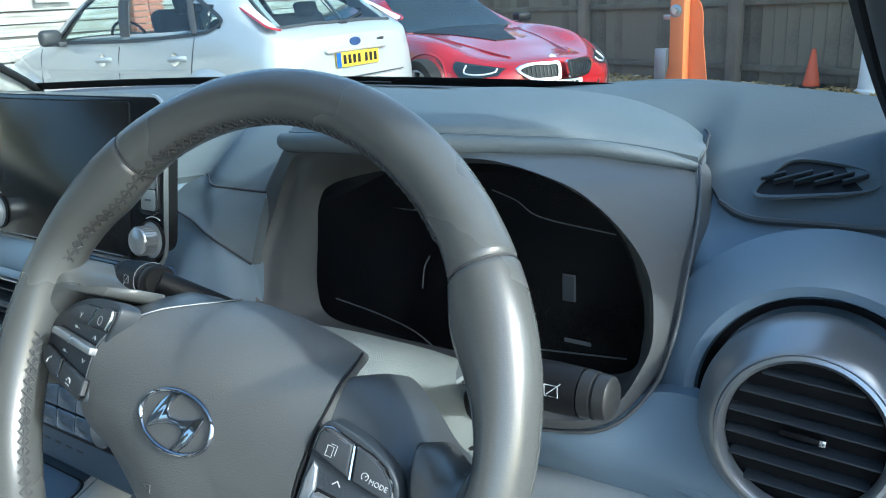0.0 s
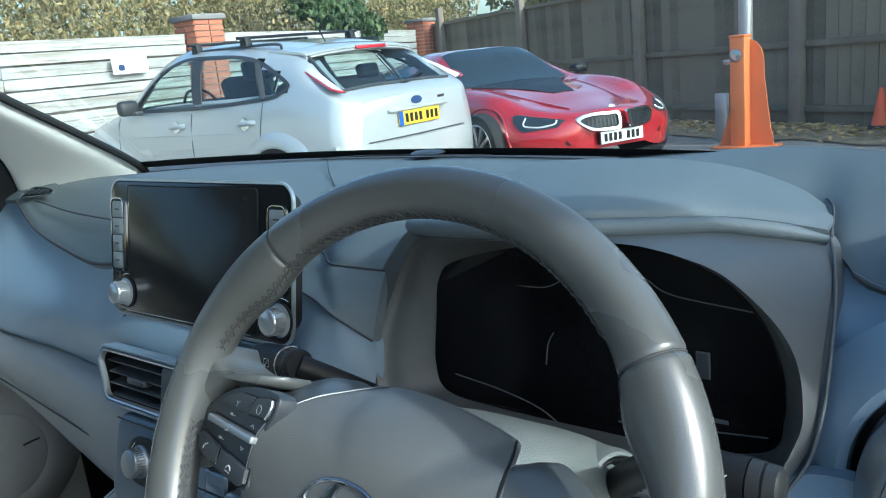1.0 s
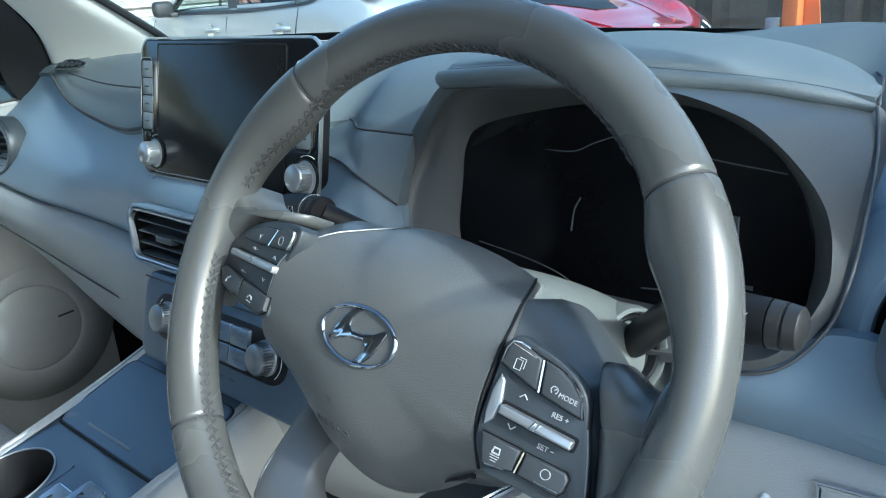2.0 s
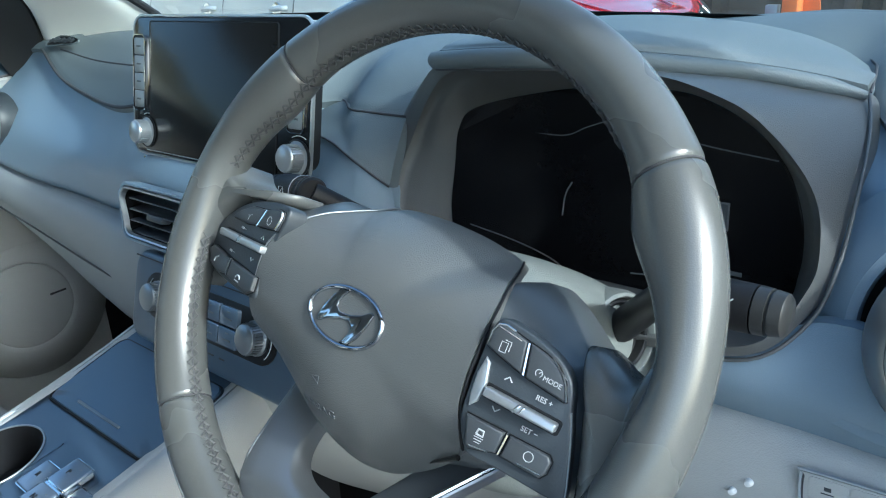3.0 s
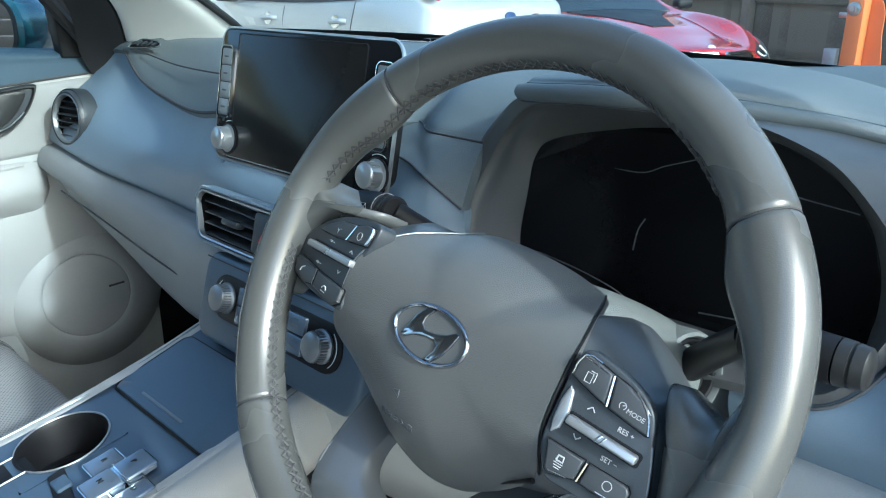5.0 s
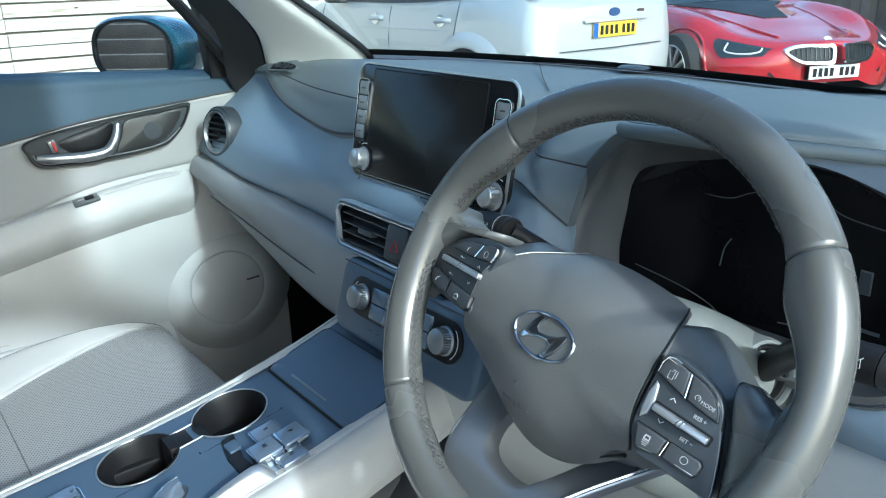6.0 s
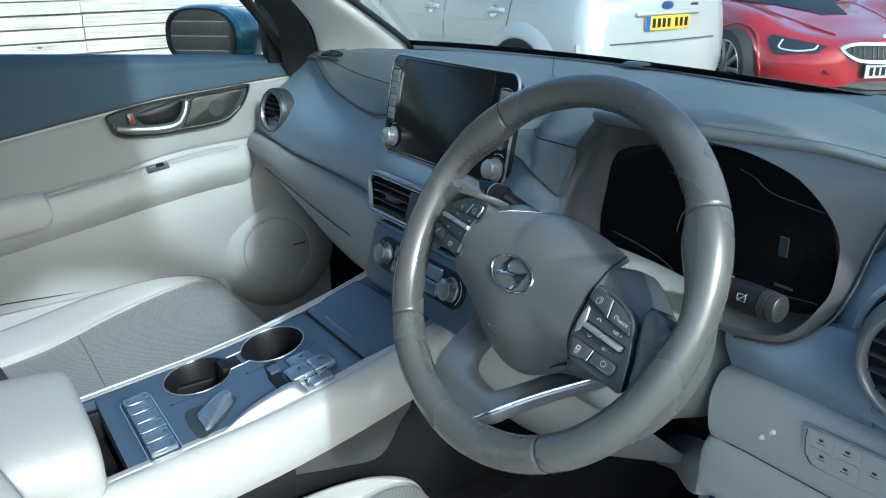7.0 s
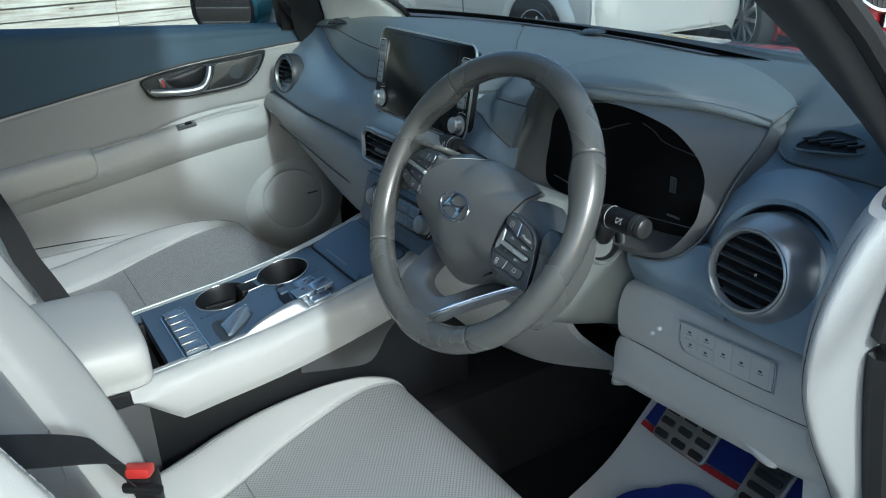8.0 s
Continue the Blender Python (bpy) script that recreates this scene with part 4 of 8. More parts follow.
k5 = key(panel_r, 1, [(0.1062, -0.0292), (0.1252, -0.0294), (0.1274, -0.0318), (0.1270, -0.0375), (0.1245, -0.0407), (0.1052, -0.0397)])
part("silver_wedge", plate(flat(1, [(0.0822, -0.0006), (0.0850, -0.0026), (0.0872, -0.0120), (0.0862, -0.0215), (0.0828, -0.0256), (0.0812, -0.0190), (0.0808, -0.0090)]), 0.0026, 0.0012, z=-0.0010, seg=3), M_SILVER, panel_r, "bright silver wedge")
for b, x, y, w, ang in ((k1, 0.0, 0.0052, 0.0130, -10), (k2, 0.003, 0.0045, 0.0120, -34), (k4, 0.001, -0.0045, 0.0095, 6), (k5, 0.000, -0.0040, 0.0115, 0)):
    part("key_line", box(w, 0.0005, 0.0003, 0.0, m=pose(x, y, 0.0034, 0, 0, ang)), M_CHROME, b)
part("key_edge_line", tube([(x, y, 0.0030) for x, y in flat(1, [(0.1150, 0.0090), (0.1180, 0.0065), (0.1205, 0.0032), (0.1222, -0.0008), (0.1234, -0.0040)])], 0.0007, seg=6), M_CHROME, panel_r)
part("key_edge_line", tube([(x, y, 0.0022) for x, y in flat(1, [(0.0806, 0.0050), (0.0808, 0.0118), (0.0826, 0.0160), (0.0858, 0.0168), (0.0910, 0.0158)])], 0.0006, seg=6), M_CHROME, panel_r)
on_panel(panel_r, 1, "key_split", [(0.0986, 0.0135), (0.1012, -0.0012)], 0.0007, M_CHROME, 0.0026)
on_panel(panel_r, 1, "key_split", [(0.1050, -0.0292), (0.1040, -0.0395)], 0.0006, M_CHROME, 0.0024)
mark(k1, [(-0.0024, -0.0044), (0.0008, -0.0044), (0.0008, 0.0004), (-0.0024, 0.0004), (-0.0024, -0.0044)])
mark(k1, [(-0.0010, 0.0014), (0.0022, 0.0014), (0.0022, -0.0032)])
mark(k2, [(x - 0.0052, y - 0.0012) for x, y in circle(0.0017, 14, -60, 240)])
mark(k2, [(-0.0052, -0.0012), (-0.0041, -0.0003)])
lettering("MODE", 0.0033, M_PRINT, k2, pose(0.0020, -0.0026, 0.0034, 0, 0, -3))
mark(k4, [(-0.0022, 0.0012), (0.0014, 0.0012), (0.0010, 0.0038), (-0.0018, 0.0038), (-0.0022, 0.0012)], 0.0006)
for w, y in ((0.0024, 0.0000), (0.0020, -0.0012), (0.0015, -0.0024)):
    mark(k4, [(-0.0004 - w, y), (-0.0004 + w, y)], 0.00028)
mark(k5, [(x - 0.002, y + 0.001) for x, y in circle(0.0023)])
for txt, x, y in (("RES +", 0.1140, -0.0082), ("SET −", 0.1130, -0.0240)):
    (fx, fy), = flat(1, [(x, y)])
    lettering(txt, 0.0035, M_PRINT, panel_r, pose(fx, fy, 0.0002))
for x, y, sn in ((0.0956, -0.0060, 1), (0.0950, -0.0216, -1)):
    on_panel(panel_r, 1, "symbol", [(x - 0.0019, y - 0.0010 * sn), (x, y + 0.0010 * sn), (x + 0.0019, y - 0.0010 * sn)], 0.00036)
# sound and telephone keys
j1 = key(panel_l, -1, [(-0.1335, 0.0016), (-0.1250, 0.0082), (-0.1128, 0.0138), (-0.0962, 0.0160), (-0.1010, 0.0046), (-0.115, 0.0022)])
j2 = key(panel_l, -1, [(-0.0940, 0.0162), (-0.084, 0.0195), (-0.0772, 0.0195), (-0.0760, 0.0165), (-0.0780, 0.0078), (-0.0990, 0.0045)])
part("key_edge_line", tube([(x, y, 0.0024) for x, y in flat(-1, [(-0.0770, 0.0194), (-0.0757, 0.0168), (-0.0762, 0.0124), (-0.0778, 0.0080)])], 0.0009, seg=6), M_CHROME, panel_l)
j3 = toggle(panel_l, -1, (-0.1370, -0.0098), (-0.0805, -0.0060))
j4 = key(panel_l, -1, [(-0.1472, -0.0240), (-0.1420, -0.0205), (-0.1175, -0.0222), (-0.1150, -0.0322), (-0.1257, -0.0341), (-0.1400, -0.0312)])
j5 = key(panel_l, -1, [(-0.1135, -0.0222), (-0.0800, -0.0228), (-0.0788, -0.0310), (-0.0850, -0.0348), (-0.1130, -0.0328)])
on_panel(panel_l, -1, "key_split", [(-0.0950, 0.0160), (-0.1000, 0.0045)], 0.0006, M_CHROME, 0.0024)
on_panel(panel_l, -1, "key_split", [(-0.1156, -0.0222), (-0.1142, -0.0326)], 0.0006, M_CHROME, 0.0024)
mark(j2, [(x - 0.002, y - 0.003) for x, y in circle(0.0026)])
mark(j1, [(0.0020, -0.0026), (0.0032, 0.0006), (0.0052, 0.0012)]); mark(j1, [(0.0008, 0.0006), (0.0026, -0.0010)])
mark(j4, [(-0.0030, -0.0022), (-0.0024, 0.0004), (0.0014, 0.0024)], 0.0006)
mark(j5, [(x - 0.004, y - 0.001) for x, y in circle(0.0028, 10, 0, 180, 0.7)], 0.0006); mark(j5, [(-0.007, -0.0026), (-0.001, -0.0026)], 0.0004)
for x, y in ((-0.1181, -0.0017), (-0.1223, -0.0183)):
    on_panel(panel_l, -1, "symbol", [(x - 0.0022, y), (x + 0.0004, y)], 0.0009)
    on_panel(panel_l, -1, "symbol", [(x + 0.0016, y), (x + 0.0034, y)], 0.0003)
for x, y, sn in ((-0.0921, -0.0005, 1), (-0.0954, -0.0158, -1)):
    on_panel(panel_l, -1, "symbol", [(x - 0.0017, y - 0.0009 * sn), (x, y + 0.0009 * sn), (x + 0.0017, y - 0.0009 * sn)], 0.00036)
# pressed lettering and horn mark of the cover
def pad_z(x, y):
    """Height of the airbag cover at a place of its face."""
    dx, dy = x - HUB_X, y + 0.018
    q = min(pad_fine, key=lambda r: abs(math.remainder(math.atan2(r.y + 0.018, r.x) - math.atan2(dy, dx), 2 * math.pi)))
    s = math.hypot(dx, dy) / math.hypot(q.x, q.y + 0.018)
    return 0.0150 + (q.z - 0.0150) * s ** 3.3
for i, letter in enumerate("AIRBAG"):
    x = -0.0245 + (0.0, 0.0046, 0.0086, 0.0141, 0.0194, 0.0254)[i]
    y = -0.0715 + 0.07 * (x + 0.0105)
    slope_x = (pad_z(x + 0.002, y) - pad_z(x - 0.002, y)) / 0.004
    slope_y = (pad_z(x, y + 0.003) - pad_z(x, y - 0.003)) / 0.006
    lettering(letter, 0.0070, M_EMBOSS, wheel, pose(x, y, pad_z(x, y) + 0.0002, math.degrees(math.atan(slope_y)), -math.degrees(math.atan(slope_x)), 4), depth=0.0003)
part("horn_mark", tube([(x, y, pad_z(x, y) + 0.0002) for x, y in ((-0.0165, -0.0555), (-0.0105, -0.0535), (-0.0105, -0.0580), (-0.0165, -0.0555))], 0.0003, seg=5), M_EMBOSS, wheel)
# lower spokes: a silver fork round an opening, leaning back from the rim to the hub
FORK_OUT = [(-0.0800, -0.060), (-0.0760, -0.078), (-0.0720, -0.094), (-0.0670, -0.110), (-0.0600, -0.127), (-0.0490, -0.1430), (-0.0330, -0.155), (-0.010, -0.159), (0.0120, -0.1570), (0.0280, -0.150), (0.0390, -0.1360), (0.0470, -0.1190), (0.0570, -0.1000), (0.0680, -0.0820), (0.0780, -0.066), (0.0840, -0.054)]
FORK_IN = [(-0.0420, -0.060), (-0.0400, -0.078), (-0.0385, -0.096), (-0.0365, -0.1070), (-0.0300, -0.1175), (-0.0190, -0.1235), (-0.0050, -0.1255), (0.0050, -0.1257), (0.0120, -0.1245), (0.0170, -0.1210), (0.0205, -0.1155), (0.0245, -0.1090), (0.0300, -0.0985), (0.0370, -0.0860), (0.0500, -0.0740), (0.0640, -0.0560)]
fo, fi = [[Vector((x, y, 0)) for x, y in o] for o in (FORK_OUT, FORK_IN)]
fo, fi = catmull(fo, 90), catmull(fi, 90)
def fork_z(y):
    return max(-0.112 - 0.8 * y, -0.065) if y > -0.135 else -0.004 + (-0.135 - y) * 0.12
rows = []
for f, dz in ((0.0, -0.022), (0.0, -0.010), (0.0, -0.004), (0.035, -0.0006), (0.10, 0.0006), (0.35, 0.0), (0.65, -0.0010), (0.90, -0.0016), (0.97, -0.0028), (1.0, -0.006), (1.02, -0.016)):
    rows.append([Vector((a.x * (1 - f) + b.x * f, a.y * (1 - f) + b.y * f, fork_z(a.y * (1 - f) + b.y * f) + dz)) for a, b in zip(fo, fi)])
part("lower_spoke", grid(rows, wrap_u=True), M_SPOKESILVER, wheel, "satin silver forked lower spoke")
edge = catmull([Vector((x - 0.003, y + 0.002, fork_z(y) + 0.0012)) for x, y in FORK_OUT[8:]], 40)
part("spoke_edge", tube(edge, [0.0004 + 0.0013 * min(1.0, i / 12) for i in range(41)], seg=8), M_CHROME, wheel, "bright chrome edge")
part("spoke_edge", tube(catmull([Vector((x + 0.0006, y, fork_z(y) - 0.0012)) for x, y in FORK_OUT[:7]], 40), 0.0009, seg=8), M_SATIN, wheel)

# ---- column shroud and stalks ----
WC = wheel_frame(0.367, 0.019, 1.010, 31.0)
column = thing("steering_column", "pale grey plastic steering column shroud", "column", m=WC)
rows = []
for z, w, yt, yb in ((-0.045, 0.050, 0.030, -0.060), (-0.060, 0.062, 0.042, -0.085), (-0.10, 0.070, 0.048, -0.100), (-0.16, 0.074, 0.050, -0.109), (-0.21, 0.074, 0.046, -0.104), (-0.26, 0.072, 0.040, -0.092), (-0.30, 0.066, 0.034, -0.085)):
    rows.append([(x * w, (yt if y > 0 else -yb) * y, z) for x, y in ((1, 0), (0.92, 0.62), (0.62, 0.95), (0, 1.0), (-0.62, 0.95), (-0.92, 0.62), (-1, 0), (-0.95, -0.55), (-0.62, -0.93), (0, -1.0), (0.62, -0.93), (0.95, -0.55))])
part("shroud", skin(rows, 24, 60, wrap_v=True, cap=True), M_COLUMN, column)
part("shroud_seam", tube(catmull([(0.0635, -0.002, -0.062), (0.0712, -0.002, -0.10), (0.0748, -0.002, -0.137)], 16), 0.0008, seg=6), M_SEAM, column)
for sgn in (-1, 1):
    socket = facing((sgn * 0.070, 0.016, -0.160), (sgn * 0.92, 0.05, 0.38), (0, 1, 0)) @ Matrix.Scale(0.88, 4)
    part("boss_collar", lathe([(0.036, -0.03), (0.0345, 0.000), (0.0325, 0.0055), (0.0300, 0.0070), (0.0285, 0.0050), (0.0275, -0.012)], 36), M_COLUMN, column, m=socket)
    part("stalk_boss", lathe([(0.0278, -0.010), (0.0272, 0.0030), (0.0255, 0.0042), (0.0240, 0.0030), (0.0228, -0.004), (0.0, -0.006)], 36), M_BLACK, column, m=socket)
for sgn, nm, lab in ((1, "wiper_stalk", "black wiper stalk with grey ribbed end"), (-1, "lamp_stalk", "black lamp stalk with white symbols")):
    st = thing(nm, lab, "stalk", m=WC)
    a, b, c = (Vector((0.071, 0.022, -0.158)), Vector((0.124, 0.0445, -0.081)), Vector((0.188, 0.046, -0.080))) if sgn > 0 else (Vector((-0.071, 0.022, -0.158)), Vector((-0.132, 0.051, -0.052)), Vector((-0.196, 0.050, -0.068)))
    part("arm", tube(catmull([a, a.lerp(b, 0.45) + Vector((0, 0.003, -0.008)), b + (c - b) * 0.06], 16), [0.0108 - 0.0001 * i for i in range(17)], seg=14), M_STALK, st)
    fr = facing(b, (c - b).normalized(), (0, 0, 1)) @ Matrix.Diagonal((0.70, 0.70, 0.80, 1))
    part("collar", lathe([(0.0, 0.0), (0.0145, 0.0), (0.0170, 0.002), (0.0170, 0.0060), (0.0155, 0.0066), (0.0155, 0.0076), (0.0172, 0.0082), (0.0172, 0.0145), (0.016, 0.0152), (0.016, 0.0166), (0.018, 0.0174), (0.0188, 0.040), (0.0180, 0.0605), (0.0, 0.0605)], 32), M_STALK, st, m=fr)
    part("tip", lathe([(0.0, 0.061), (0.0170, 0.061), (0.0180, 0.0618), (0.0174, 0.0690), (0.0152, 0.0696), (0.0152, 0.0708), (0.0170, 0.0714), (0.0158, 0.0785), (0.0130, 0.0805), (0.0, 0.0810)], 32), M_STALKTIP if sgn > 0 else M_STALK, st, m=fr)
    for k in range(18):
        t = radians(20 * k)
        part("grip_rib", box(0.0012, 0.0012, 0.0060, 0.0, m=fr @ pose(0.0170 * math.cos(t), 0.0170 * math.sin(t), 0.0113)), M_STALK, st)
    to_seat = (WC @ fr).inverted().to_3x3() @ Vector((0.05, -1.0, 0.35))
    mk = fr @ pose(0, 0, 0.045 if sgn > 0 else 0.034, 0, 0, math.degrees(math.atan2(to_seat.y, to_seat.x)))
    part("ring_print", lathe([(0.0181, 0.0), (0.0187, 0.0003), (0.0181, 0.0006)], 26), M_PRINT, st, m=fr @ pose(0, 0, 0.0185))
    part("symbol", tube([(0.0186, -0.004, -0.005), (0.0186, 0.004, -0.004), (0.0186, 0.004, 0.005), (0.0186, -0.004, 0.004), (0.0186, -0.004, -0.005)], 0.0003, seg=5), M_WHITE, st, m=mk)
    part("symbol", tube([(0.0186, -0.006, 0.006), (0.0186, 0.003, -0.003)], 0.0003, seg=5), M_WHITE, st, m=mk)
paddle = thing("paddle", "dark grey shift paddle behind the wheel spoke", "paddle", m=W)
part("blade", plate(smooth_outline([(0.122, 0.008), (0.142, 0.014), (0.150, -0.002), (0.146, -0.022), (0.126, -0.024)], 24), 0.005, 0.0015, z=-0.048), M_BUTTON, paddle)
copy_thing(paddle, paddle.matrix_basis @ Matrix.Diagonal((-1, 1, 1, 1)))

# ---- infotainment screen ----
SCR = facing((-0.001, 0.165, 1.066), (0, -1, 0.20))
screen = thing("infotainment_screen", "gloss black floating touchscreen, switched off, with silver knobs", "screen", m=SCR)
SW, SH, SX, SY = 0.283, 0.137, 0.0105, 0.0065
def scr_rect(w, h, r):
    return rrect(w, h, r, cx=SX, cy=SY)
part("housing", plate(scr_rect(SW - 0.024, SH - 0.016, 0.014), 0.020, 0.003, z=-0.022), M_BLACK, screen)
part("bezel", plate(scr_rect(SW, SH, 0.015), 0.003, 0.0015, z=-0.0015), M_GLOSS, screen, "gloss black bezel")
part("bezel_rim", ring_frame(scr_rect(SW + 0.005, SH + 0.005, 0.018), scr_rect(SW + 0.001, SH + 0.001, 0.0155), 0.0032, z=-0.002), M_SILVER, screen, "thin silver edge")
part("screen_glass", plate(rrect(0.206, 0.129, 0.003, cx=0.0060, cy=0.0055), 0.0012, 0.0004, z=0.0015), M_LCD, screen, "dark display glass")
part("glass_outline", ring_frame(rrect(0.208, 0.131, 0.004, cx=0.0060, cy=0.0055), rrect(0.2066, 0.1296, 0.0034, cx=0.0060, cy=0.0055), 0.0016, z=0.0012), M_BLACK, screen)
part("glass_edge", tube([(-0.104, -0.0592, 0.0026), (0.10, -0.0592, 0.0026)], 0.0005, seg=6), M_SILVER, screen)
for sg in (-1, 1):
    kx = SX + sg * 0.1262
    strip = part("key_strip", plate(rrect(0.0225, 0.076, 0.006, cx=kx, cy=0.0187), 0.0025, 0.001, z=0.0012), M_BLACK, screen)
    part("strip_edge", ring_frame(rrect(0.0236, 0.0772, 0.0065, cx=kx, cy=0.0187), rrect(0.0222, 0.0758, 0.006, cx=kx, cy=0.0187), 0.0034, z=0.0012), M_CHROME, strip)
    for i in range(4):
        k = part("key", plate(rrect(0.0182, 0.0168, 0.002, cx=kx, cy=0.0453 - i * 0.0177), 0.0012, 0.0005, z=0.0034), M_SCREENKEY, strip)
        part("key_print", box(0.008, 0.0017, 0.0002, 0.0, at=(kx, 0.0453 - i * 0.0177, 0.0047)), M_BUTTON, strip)
    kb = part("knob", lathe([(0.0, 0.017), (0.0095, 0.017), (0.0108, 0.0160), (0.0112, 0.0145), (0.0116, 0.004), (0.0135, 0.003), (0.0155, 0.0015), (0.0155, 0.0)], 36), M_SILVER, screen, "ribbed silver knob", m=pose(kx + (0.0135 if sg < 0 else 0.003), -0.0405, 0.0015))
    for i in range(30):
        a = 2 * math.pi * i / 30
        part("knob_rib", box(0.0012, 0.0010, 0.011, 0.0, m=pose(0.0115 * math.cos(a), 0.0115 * math.sin(a), 0.0090, 0, 0, math.degrees(a))), M_SILVER, kb)
    part("knob_ring", lathe([(0.0155, 0.0), (0.0165, 0.002), (0.0150, 0.003), (0.0150, 0.0)], 36), M_BLACK, kb)
    part("scale_mark", tube([(kx + (0.0135 if sg < 0 else 0.003) + 0.019 * math.sin(a), -0.0405 + 0.019 * math.cos(a), 0.0018) for a in (radians(-28 + 56 * i / 10) for i in range(11))], 0.0004, seg=5), M_WHITE, screen)
part("power_print", box(0.004, 0.004, 0.0003, 0, at=(-0.117, -0.0215, 0.0016)), M_DIMPRINT, screen)
# glossy blue lip along the lower edge
part("lower_ledge", plate(rrect(0.268, 0.017, 0.007, cx=SX, cy=-0.0735), 0.016, 0.004, z=-0.018, seg=3), M_LIP, screen, "glossy dark blue lower lip")
part("ledge_seam", box(0.0012, 0.014, 0.002, 0, at=(-0.035, -0.0735, -0.0018)), M_SEAM, screen)
part("ledge_line", tube([(SX - 0.128, -0.0655, -0.0035), (SX + 0.128, -0.0655, -0.0035)], 0.0008, seg=6), M_SILVER, screen)

# ---- centre vents, hazard switch ----
CV = facing((0.012, 0.116, 0.950), (0, -1, 0.26))
vent = thing("centre_vent", "wide pair of slatted black air vents in one satin silver surround", "air vent", m=CV)
def vent_outline(g):
    """Rounded trapezium, wider above, drawn in by g."""
    r, pts = 0.016 - g * 0.6, []
    for cx, cy, a0 in ((0.134 - g, 0.031 - g, 0), (-0.134 + g, 0.031 - g, 90), (-0.122 + g, -0.029 + g, 180), (0.122 - g, -0.029 + g, 270)):
        ox, oy = cx - math.copysign(r, cx), cy - math.copysign(r, cy)
        pts += [(ox + r * math.cos(radians(a0 + 15 * k)), oy + r * math.sin(radians(a0 + 15 * k))) for k in range(7)]
    return pts
part("surround", grid([[Vector((x, y, z)) for x, y in vent_outline(g)] for g, z in ((0.0, -0.012), (0.0, 0.001), (0.0012, 0.003), (0.003, 0.003), (0.0042, 0.0), (0.0042, -0.010))], wrap_v=True), M_MID, vent, "blue-grey outer lip")
part("inner_rim", grid([[Vector((x, y, z)) for x, y in vent_outline(g)] for g, z in ((0.0044, -0.010), (0.0044, 0.002), (0.0054, 0.0036), (0.0068, 0.0030), (0.0076, -0.002), (0.0076, -0.012))], wrap_v=True), M_SILVER, vent, "satin silver rim")
part("sleeve", grid([[Vector((x, y, z)) for x, y in vent_outline(0.0078)] for z in (-0.002, -0.040)], wrap_v=True), M_VENT, vent)
bk = bmesh.new()
bk.faces.new([bk.verts.new((x, y, -0.040)) for x, y in vent_outline(0.0078)])
part("backing", bk, M_VENT, vent, smooth=False)
for sg in (-1, 1):
    for i in range(4):
        y = 0.0165 - i * 0.0112
        hi = 0.120 - 0.011 * (0.0165 - y) / 0.045
        part("slat", box(hi - 0.022, 0.0018, 0.020, 0.0007, m=pose(sg * (hi + 0.022) / 2, y, -0.012, 16, 0, 0)), M_BUTTON, vent)
    for i in range(6):
        part("fin", box(0.0014, 0.044, 0.008, 0.0, at=(sg * (0.034 + i * 0.015), 0.001, -0.030)), M_VENT, vent)
    part("tab", box(0.030, 0.0075, 0.012, 0.0025, at=(sg * 0.062, 0.0005, -0.004)), M_BUTTON, vent)
hazard = thing("hazard_switch", "dark hazard switch with a red triangle between the vents", "switch", m=CV)
part("button", plate(rrect(0.040, 0.043, 0.005, cy=0.001), 0.012, 0.002, z=-0.012), M_BUTTON, hazard)
part("triangle", tube([(-0.007, -0.007, 0.0003), (0.007, -0.007, 0.0003), (0.0, 0.0055, 0.0003)], 0.0007, closed=True, seg=6), M_RED, hazard)
part("lamp_slot", box(0.012, 0.0015, 0.0008, 0.0002, at=(0, -0.014, 0.0)), M_DIMPRINT, hazard)

# ---- climate panel ----
CL = facing((0.046, 0.098, 0.877), (0, -1, 0.30))
climate = thing("climate_panel", "blue-grey climate panel with two silver knobs and pale keys", "controls", m=CL)
part("fascia", plate(rrect(0.268, 0.094, 0.020, cx=0.0, cy=-0.006), 0.040, 0.006, z=-0.040, seg=3), M_CONSOLE, climate)
part("key_field", plate(rrect(0.214, 0.047, 0.0225), 0.003, 0.001, z=-0.001), M_BLACK, climate, "black oval trim round the keys")
for sg in (-1, 1):
    kb = part("dial", lathe([(0.0, 0.015), (0.0115, 0.015), (0.0130, 0.0140), (0.0136, 0.0120), (0.0142, 0.004), (0.016, 0.002), (0.016, 0.0)], 36), M_SPOKESILVER, climate, "ribbed silver dial", m=pose(sg * 0.080, 0.0, 0.002))
    for i in range(32):
        a = 2 * math.pi * i / 32
        part("dial_rib", box(0.0011, 0.0010, 0.008, 0.0, m=pose(0.0139 * math.cos(a), 0.0139 * math.sin(a), 0.0082, 0, 0, math.degrees(a))), M_SATIN, kb)
    part("dial_scale", tube([(sg * 0.080 + 0.0205 * math.cos(a), 0.0205 * math.sin(a), 0.0022) for a in (radians((-50 if sg > 0 else 130) + 10 * k) for k in range(11))], 0.0005, seg=5), M_WHITE, climate)
for r in (0.0098, -0.0098):
    for i in range(4):
        k = part("key", plate(rrect(0.0270, 0.0178, 0.002), 0.0045, 0.001), M_SILVERKEY, climate, m=pose(-0.0420 + i * 0.0280, r, 0.0015))
        part("key_print", box(0.011, 0.0014, 0.0003, 0, at=(0, -0.002, 0.0046)), M_BUTTON, k)
        part("key_print", box(0.005, 0.0012, 0.0003, 0, at=(0, 0.0045, 0.0046)), M_BUTTON, k)
